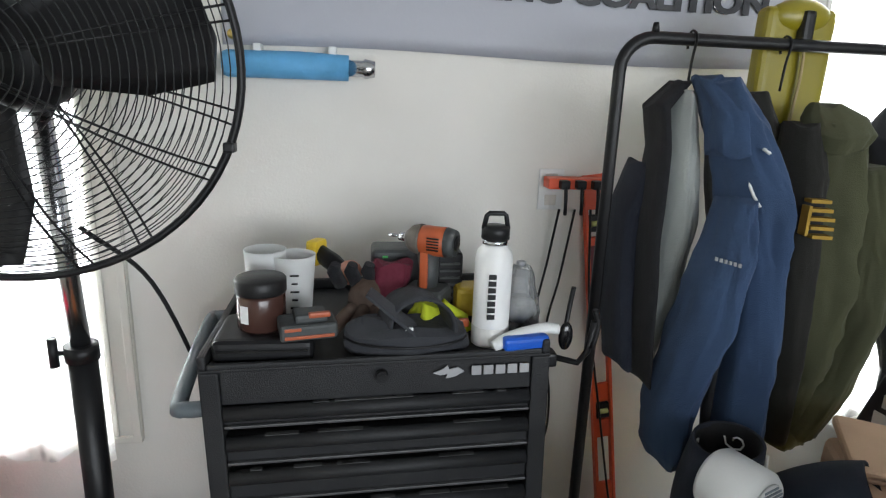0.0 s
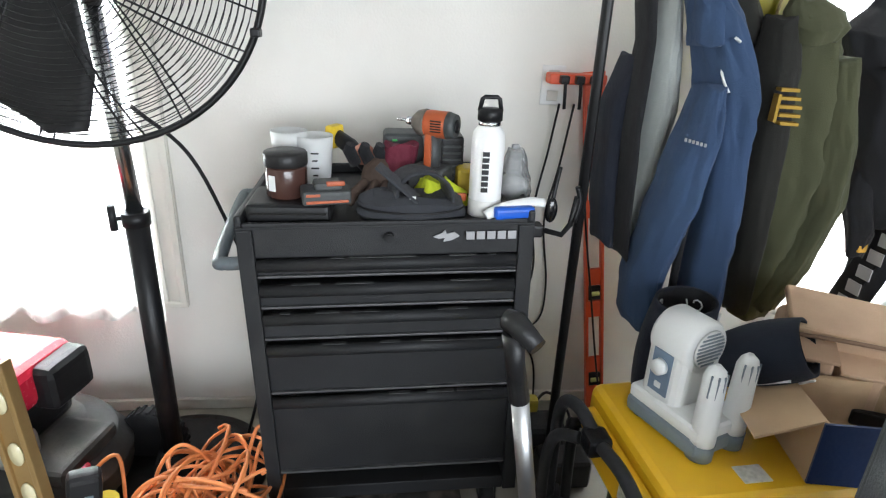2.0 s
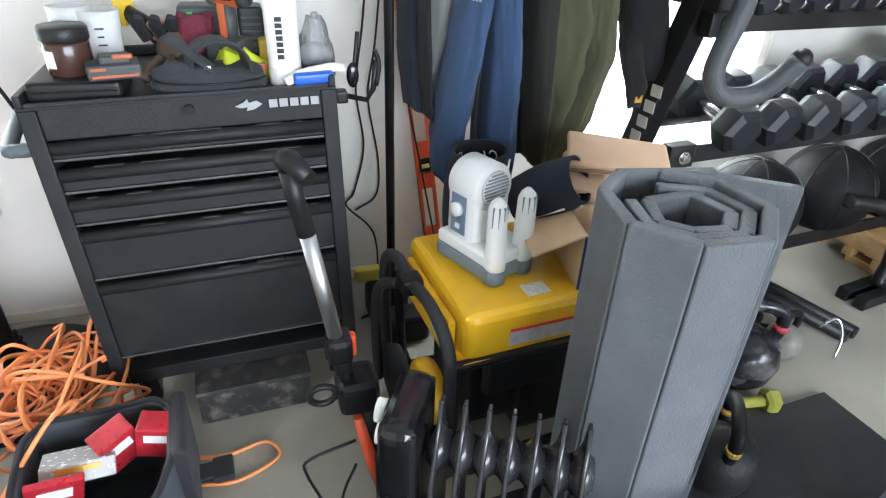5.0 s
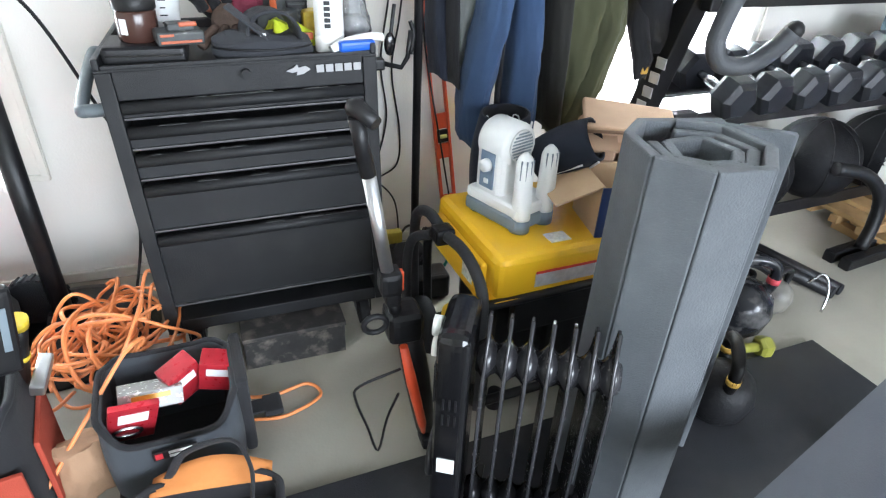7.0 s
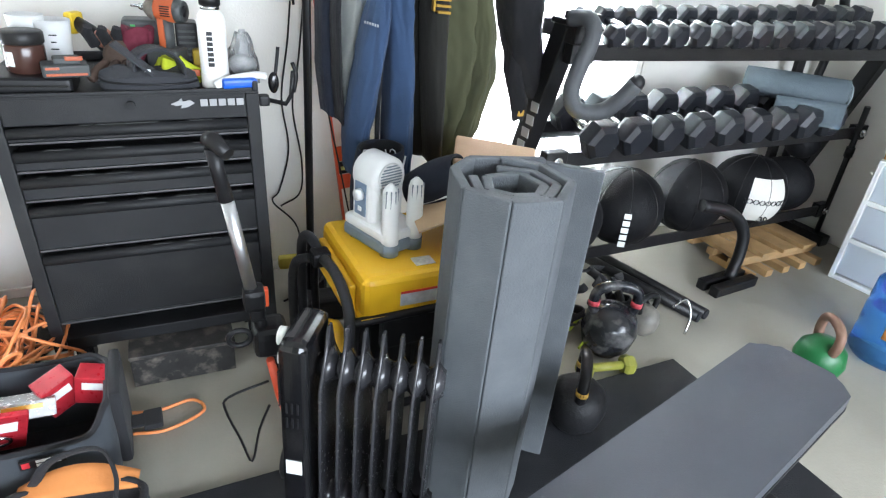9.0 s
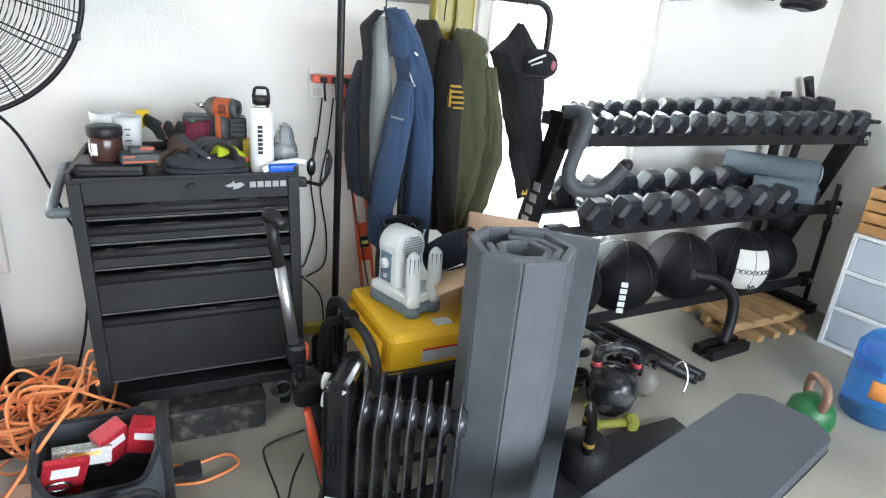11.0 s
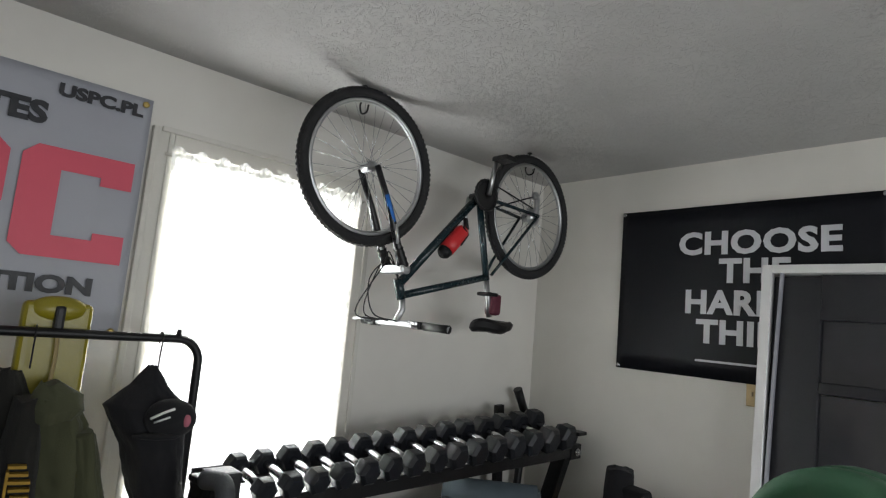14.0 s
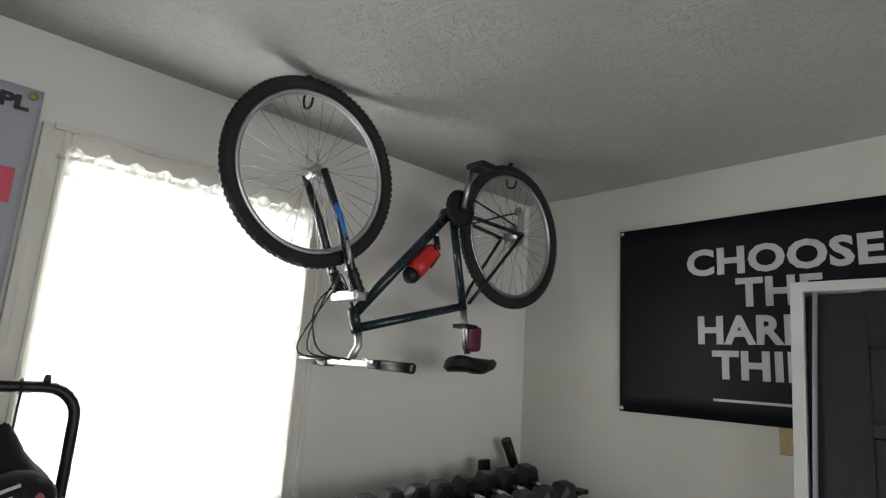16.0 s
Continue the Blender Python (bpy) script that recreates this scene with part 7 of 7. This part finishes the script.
def stored_plate(d, r, t, mat, label):
    ob = thing("bumper_plate", label, "weight plate", Vector((1.504, -0.387, 1.065)) + Vector((math.cos(radians(-8)), math.sin(radians(-8)), 0)) * d, rz=-8, group="plates on the peg")
    part("disc", Mesh().lathe([(0.026, -t / 2), (r * 0.38, -t / 2), (r * 0.41, -t / 2 + 0.006), (r * 0.84, -t / 2 + 0.006), (r * 0.88, -t / 2), (r * 0.97, -t / 2), (r, -t / 2 + 0.006), (r, t / 2 - 0.006), (r * 0.97, t / 2), (0.026, t / 2)], 64, pose(0, 0, 0, 0, 90, 0)), mat, ob)
    part("hub", Mesh().lathe([(0.025, -t / 2 - 0.001), (0.036, -t / 2 - 0.001), (0.036, t / 2 + 0.001), (0.025, t / 2 + 0.001)], 32, pose(0, 0, 0, 0, 90, 0)), ALU, ob, "steel centre ring")
    return ob


stored_plate(0.07, 0.225, 0.06, M("red_bumper_rubber", (0.17, 0.018, 0.025), 0.55, bump=0.1, dirt=(0.28, 0.10, 0.10), dscale=6, damount=0.3), "dusty red rubber bumper plate on the peg")
stored_plate(0.145, 0.225, 0.05, M("blue_bumper_rubber", (0.018, 0.03, 0.14), 0.55, bump=0.1, dirt=(0.06, 0.07, 0.15), dscale=6, damount=0.3), "blue rubber bumper plate on the peg")
stored_plate(0.21, 0.225, 0.04, RUBBER, "black rubber bumper plate on the peg")
lb_ = thing("leaning_bar", "dark steel bar standing behind the dumbbell rack", "bar", (3.45, 1.70, 0))
part("shaft", Mesh().tube([(0.0, 0, 0.0), (0.0, 0, 0.76), (0.03, -0.01, 1.15)], 0.022, 14), STEELBLK, lb_)
part("tip", Mesh().tube([(0.035, -0.012, 1.15), (-0.02, -0.012, 1.25), (-0.06, -0.012, 1.32)], [0.024, 0.024, 0.026], 14), STEELBLK, lb_)

# ---- things on top of the tool cabinet ----
Z = 0.904


def on_top(x, y, up=0.0):
    """A spot on the cabinet's slightly leaning top."""
    return (x + 0.008, y + 0.008, Z + up + 0.028 * (x - 0.15))


kc = thing("plastic_case", "flat black plastic tool case on the cabinet", "case", on_top(-0.075, 1.275))
part("shell", Mesh().box((0, 0, 0.022), (0.185, 0.15, 0.044), 0.014, seg=3), BLK, kc)
part("seam", Mesh().box((0, -0.0755, 0.024), (0.165, 0.003, 0.004)), GLOSSBLK, kc)
jr = thing("protein_jar", "brown tub with a black lid and white label", "jar", on_top(-0.085, 1.275, 0.044))
part("tub", Mesh().lathe([(0.0, 0), (0.042, 0), (0.046, 0.006), (0.046, 0.066), (0.043, 0.072), (0.0, 0.072)], 30), M("brown_amber_plastic", (0.060, 0.028, 0.022), 0.2, bump=0.0), jr)
part("lid", Mesh().lathe([(0.0, 0.072), (0.047, 0.072), (0.0485, 0.075), (0.0485, 0.098), (0.045, 0.102), (0.0, 0.102)], 30), BLK, jr, "ribbed black screw lid")
part("label", Mesh().sheet(lambda u, v: Vector((0.0468 * math.cos(3.9 + u * 0.42), 0.0468 * math.sin(3.9 + u * 0.42), 0.02 + 0.035 * v)), 8, 2), WHITEP, jr, "white paper label")
for at, rz, r1, hh, lb in (((on_top(-0.035, 1.40)), 0, 0.046, 0.155, "translucent plastic measuring cup with printed marks"), (on_top(-0.095, 1.41), 0, 0.044, 0.165, "frosted plastic cup behind the jar")):
    c_ = thing("measuring_cup", lb, "cup", at, rz, group="plastic cups")
    part("cup", Mesh().sheet(lambda u, v, r1=r1, hh=hh: Vector(((0.034 + (r1 - 0.034) * v) * math.cos(u * math.tau), (0.034 + (r1 - 0.034) * v) * math.sin(u * math.tau), hh * v)), 32, 6, True).lathe([(0.0, 0.0), (0.034, 0.0), (0.034, 0.003), (0.0, 0.003)], 24), clear("frosted_plastic", (0.80, 0.81, 0.80), 0.45, 0.35), c_, thick=0.0015)
    if r1 > 0.045:
        for k in range(6):
            part("scale_mark", Mesh().box((0.005, -0.0405 - 0.001 * k, 0.03 + 0.018 * k), (0.018 if k % 2 else 0.012, 0.006, 0.0025)), BLK, c_)
ORG = M("orange_tool_plastic", (0.40, 0.085, 0.026), 0.4, var=0.1, bump=0.05)
DG = M("dark_grey_tool_plastic", (0.05, 0.055, 0.055), 0.55, bump=0.1)
bp_ = thing("tool_battery", "orange and grey power tool battery pack", "battery", on_top(0.005, 1.225, 0.044), rz=12)
part("case", Mesh().box((0, 0, 0.016), (0.105, 0.07, 0.032), 0.008, seg=3), DG, bp_)
part("rail", Mesh().box((0.005, 0.0, 0.038), (0.06, 0.05, 0.018), 0.006), DG, bp_)
part("stripe", Mesh().box((0, -0.036, 0.009), (0.09, 0.004, 0.006), 0.001).box((0.02, -0.02, 0.045), (0.04, 0.012, 0.01), 0.003).box((-0.03, -0.034, 0.024), (0.03, 0.006, 0.006), 0.001), ORG, bp_, "orange trim")


def impact_driver():
    ob = thing("impact_driver", "orange and grey cordless impact driver standing upright", "power drill", on_top(0.245, 1.35), rz=-28)
    part("battery", Mesh().box((0, 0, 0.045), (0.09, 0.075, 0.09), 0.012, seg=3), DG, ob)
    part("grip", Mesh().tube([(0.0, 0, 0.08), (0.005, 0, 0.12), (0.0, 0, 0.17)], [0.022, 0.020, 0.024], 14), DG, ob)
    part("grip_panel", Mesh().box((0.0, -0.02, 0.13), (0.018, 0.008, 0.08), 0.004), ORG, ob)
    part("gear_cover", Mesh().tube([(-0.012, 0, 0.19), (-0.016, 0, 0.19), (-0.034, 0, 0.19), (-0.047, 0, 0.19)], [0.0328, 0.0335, 0.0285, 0.0165], 18), M("worn_tool_grey", (0.10, 0.085, 0.07), 0.6, var=0.3, scale=40), ob, "scuffed grey gear housing")
    part("badge", Mesh().lathe([(0.0, 0), (0.016, 0), (0.016, 0.003), (0.0, 0.003)], 18, pose(0.0625, 0, 0.19, 0, 90, 0)), BLK, ob, "round black end badge")
    part("motor_body", Mesh().tube([(0.045, 0, 0.19), (0.04, 0, 0.19), (-0.005, 0, 0.19), (-0.03, 0, 0.19), (-0.045, 0, 0.19)], [0.028, 0.032, 0.032, 0.027, 0.015], 18), ORG, ob)
    part("rear_cap", Mesh().tube([(0.042, 0, 0.19), (0.062, 0, 0.19)], [0.0325, 0.027], 18), DG, ob)
    part("chuck", Mesh().tube([(-0.04, 0, 0.19), (-0.065, 0, 0.192)], [0.011, 0.009], 10), CHROME, ob)
    part("bit", Mesh().cyl((-0.065, 0, 0.192), (-0.09, 0, 0.192), 0.004, seg=6), CHROME, ob)
    for k in range(5):
        part("vent", Mesh().box((0.022, -0.032, 0.178 + 0.006 * k), (0.026, 0.003, 0.003)), BLK, ob)
    return ob


impact_driver()
ch = thing("battery_charger", "dark grey power tool charger with a green light", "charger", on_top(0.19, 1.47))
part("case", Mesh().box((0, 0, 0.075), (0.12, 0.09, 0.15), 0.014, seg=3), DG, ch)
part("indicator", Mesh().box((-0.03, -0.047, 0.135), (0.012, 0.003, 0.005)), M("green_led_cover", (0.08, 0.5, 0.12), 0.4), ch)
ch2 = thing("tool_battery", "tall black ribbed battery pack", "battery", on_top(0.30, 1.43))
part("case", Mesh().box((0, 0, 0.075), (0.06, 0.08, 0.15), 0.01, seg=3), BLK, ch2)
for k in range(7):
    part("rib", Mesh().box((0, -0.042, 0.03 + 0.016 * k), (0.045, 0.005, 0.006), 0.001), DG, ch2)


def pouch():
    ob = thing("strap_pouch", "charcoal zip pouch with a wide elastic strap", "pouch", on_top(0.195, 1.25))
    CH = fabric("charcoal_nylon", (0.030, 0.032, 0.038))
    part("body", cloth([(0, 0, 0.0, 0.115, 0.065), (0, 0, 0.015, 0.125, 0.075), (0, 0, 0.04, 0.12, 0.07), (0, 0, 0.052, 0.09, 0.05)], fold=0.05, seed=101), CH, ob)
    part("zip", Mesh().tube([(0.122 * math.cos(radians(a)), 0.073 * math.sin(radians(a)), 0.026) for a in range(190, 351, 10)], 0.003, 6), BLK, ob)

    def st_(u, v):
        a = radians(-10 + 215 * u)
        return Vector((0.03 + 0.065 * math.cos(a) - 0.02 * v, -0.045 + 0.075 * v + 0.015 * math.sin(a), 0.05 + 0.055 * math.sin(a) + 0.004))
    part("strap", Mesh().sheet(st_, 18, 4), CH, ob, "wide dark elastic strap", thick=0.006)
    part("strap_tail", Mesh().box((0.0, 0, 0.0), (0.12, 0.05, 0.007), 0.003, pose(-0.03, -0.035, 0.085, 0, 38, -12)), CH, ob)
    part("tag", Mesh().box((0.0, -0.062, 0.06), (0.014, 0.004, 0.006)), WHITEP, ob)
    return ob


pouch()
gl = thing("work_gloves", "pair of worn brown and red work gloves in a heap", "gloves", on_top(0.125, 1.36))
GV = M("worn_brown_leather", (0.085, 0.055, 0.040), 0.8, var=0.25, scale=20, bump=0.3)
GR_ = M("crimson_glove_fabric", (0.10, 0.008, 0.022), 0.85, bump=0.3)
part("palm", Mesh().ball((0, 0, 0.06), 0.05, 18, (0.95, 0.6, 1.0)), GV, gl)
for k in range(4):
    x = -0.035 + 0.024 * k
    part("finger", Mesh().tube(smooth_path([(x, -0.02, 0.05), (x * 1.5 - 0.01, -0.05, 0.03), (x * 1.8 - 0.015, -0.065, 0.012)], 4), [0.014] * 8 + [0.011], 10), GV, gl)
for k in range(3):
    x = -0.06 + 0.035 * k
    part("finger", Mesh().tube([(x, 0.01, 0.09), (x - 0.015, 0.0, 0.125), (x - 0.01, -0.005, 0.14)], [0.015, 0.015, 0.011], 10), BLKCLOTH, gl)
part("cuff", cloth([(0.03, 0.0, 0.06, 0.03, 0.03), (0.04, 0.01, 0.10, 0.045, 0.03), (0.05, 0.01, 0.14, 0.04, 0.025)], fold=0.12, seed=111), GR_, gl, "crimson knitted cuff")
sg = thing("safety_strap", "fluorescent yellow-green fabric with orange edge", "cloth", on_top(0.27, 1.31), rz=10)
part("cloth", cloth([(0, 0, 0.0, 0.07, 0.05), (0.0, 0, 0.03, 0.065, 0.045), (-0.02, 0, 0.07, 0.03, 0.03)], fold=0.22, nf=4, seed=121), M("fluorescent_yellow", (0.52, 0.60, 0.02), 0.8, bump=0.2), sg)
part("trim", Mesh().box((0.035, -0.045, 0.035), (0.025, 0.012, 0.018), 0.004), ORG, sg)
yt = thing("caulk_gun", "yellow and black hand tool behind the cups", "hand tool", on_top(0.045, 1.48), rz=-30)
part("grip", Mesh().tube([(-0.04, 0, 0.13), (0.0, 0, 0.11), (0.07, 0, 0.05), (0.10, 0, 0.02)], [0.02, 0.022, 0.020, 0.018], 12), BLK, yt)
part("yellow_end", Mesh().box((-0.045, 0, 0.13), (0.03, 0.05, 0.06), 0.01), M("yellow_tool_plastic", (0.60, 0.42, 0.02), 0.4), yt)
part("orange_cap", Mesh().ball((0.055, -0.02, 0.10), 0.028, 14), M("salmon_plastic", (0.50, 0.20, 0.13), 0.5), yt)


def bottle():
    ob = thing("water_bottle", "white steel water bottle with a black straw lid", "bottle", on_top(0.363, 1.245))
    part("body", Mesh().lathe([(0.0, 0), (0.035, 0), (0.037, 0.004), (0.037, 0.175), (0.034, 0.192), (0.026, 0.202), (0.0245, 0.206), (0.0, 0.206)], 32), WHITEPAINT, ob)
    part("steel_collar", Mesh().lathe([(0.0245, 0.204), (0.0245, 0.217), (0.0, 0.217)], 28), CHROME, ob, "polished steel collar")
    part("base_band", Mesh().lathe([(0.0372, 0.002), (0.0376, 0.003), (0.0376, 0.040), (0.0372, 0.041)], 32), M("off_white_boot", (0.66, 0.65, 0.62), 0.6), ob)
    lid = part("lid", Mesh().lathe([(0.0, 0.217), (0.0275, 0.217), (0.0275, 0.235), (0.024, 0.242), (0.0, 0.243)], 24), BLK, ob)
    part("loop", Mesh().tube([(-0.024, 0, 0.236), (-0.019, 0, 0.262), (-0.014, 0, 0.266), (0.014, 0, 0.266), (0.019, 0, 0.262), (0.024, 0, 0.236)], 0.005, 8), BLK, lid)
    mk = Mesh()
    for k in range(7):
        mk.box((-0.009, -0.0368, 0.068 + k * 0.0135), (0.015, 0.004, 0.0098), 0.0005)
    part("logo_bars", mk, BLK, ob, "black vertical maker's mark as plain bars")
    return ob


bottle()
bg = thing("plastic_bag", "crumpled clear plastic bag of small parts", "plastic bag", on_top(0.445, 1.33))
part("film", cloth([(0, 0, 0.0, 0.045, 0.045), (0, 0, 0.05, 0.05, 0.05), (0, 0, 0.09, 0.035, 0.03), (0.0, 0, 0.13, 0.02, 0.012)], seg=24, fold=0.3, nf=7, seed=131), clear("crinkled_clear_film", (0.85, 0.86, 0.86), 0.15, 0.8), bg)
part("contents", Mesh().ball((0, 0, 0.04), 0.03, 12).box((0.005, 0.02, 0.10), (0.02, 0.02, 0.08), 0.006), M("grey_parts", (0.3, 0.31, 0.32), 0.5, var=0.3, scale=40), bg)
br = thing("folding_brush", "blue and white plastic handled tool at the front edge", "brush", on_top(0.425, 1.20, 0.008), rz=8)
part("handle", Mesh().box((-0.005, -0.012, 0.014), (0.095, 0.024, 0.028), 0.01, seg=3), M("bright_blue_plastic", (0.01, 0.10, 0.55), 0.35), br)
part("back", Mesh().tube(smooth_path([(-0.07, -0.005, 0.006), (-0.03, 0.0, 0.022), (0.04, 0.01, 0.03), (0.075, 0.012, 0.026)], 4), 0.012, 8, flat=0.7), WHITEP, br)
yb = thing("tool_battery", "yellow and black battery at the back of the cabinet", "battery", on_top(0.345, 1.38))
part("case", Mesh().box((0, 0, 0.04), (0.07, 0.07, 0.08), 0.01), M("yellow_black_plastic", (0.50, 0.35, 0.02), 0.45), yb)
part("foot", Mesh().box((0, 0, 0.01), (0.075, 0.075, 0.02), 0.006), BLK, yb)
hk = thing("sunglasses_hook", "black magnetic hook with sunglasses on the cabinet side", "hook", (0.512, 1.26, 0.87))
part("bracket", Mesh().box((-0.012, 0, 0.0), (0.03, 0.04, 0.03), 0.006).tube([(0.0, 0, 0.0), (0.05, -0.01, -0.01), (0.065, -0.02, 0.02), (0.07, -0.03, 0.09)], 0.007, 8), BLK, hk)
part("lens", Mesh().ball((0.015, -0.02, 0.055), 0.028, 16, (0.55, 0.3, 1.1)), GLOSSBLK, hk, "dark glossy lens")
part("temple", Mesh().tube(smooth_path([(0.02, 0.0, 0.05), (0.03, 0.01, 0.11), (0.035, 0.01, 0.15)], 4), 0.005, 6).tube(smooth_path([(0.07, -0.03, 0.03), (0.078, -0.03, 0.08), (0.068, -0.03, 0.115)], 4), 0.006, 6), BLK, hk)
fl = thing("floor_clutter", "dark heap of chargers, cables and bottles on the floor", "clutter", (0.66, 1.50, 0.0))
part("pouch", Mesh().box((0.0, 0.0, 0.06), (0.14, 0.12, 0.12), 0.03, seg=3), BLKCV, fl)
part("yellow_tool", Mesh().box((-0.06, 0.03, 0.16), (0.09, 0.04, 0.05), 0.012), M("dull_yellow", (0.45, 0.36, 0.04), 0.5), fl)
part("cable_loop", Mesh().tube(smooth_path([(-0.1, -0.05, 0.03), (0.0, -0.09, 0.10), (0.08, -0.02, 0.14), (0.02, 0.06, 0.18), (-0.06, 0.0, 0.12)], 6), 0.005, 6), BLK, fl)
part("teal_strap", Mesh().tube(smooth_path([(0.12, -0.05, 0.02), (0.16, -0.06, 0.12), (0.20, -0.05, 0.16), (0.21, -0.03, 0.05)], 5), 0.006, 6), M("teal_cord", (0.03, 0.30, 0.24), 0.6), fl)
part("dark_case", Mesh().box((0.03, -0.14, 0.05), (0.16, 0.10, 0.10), 0.02, seg=3), BLK, fl)
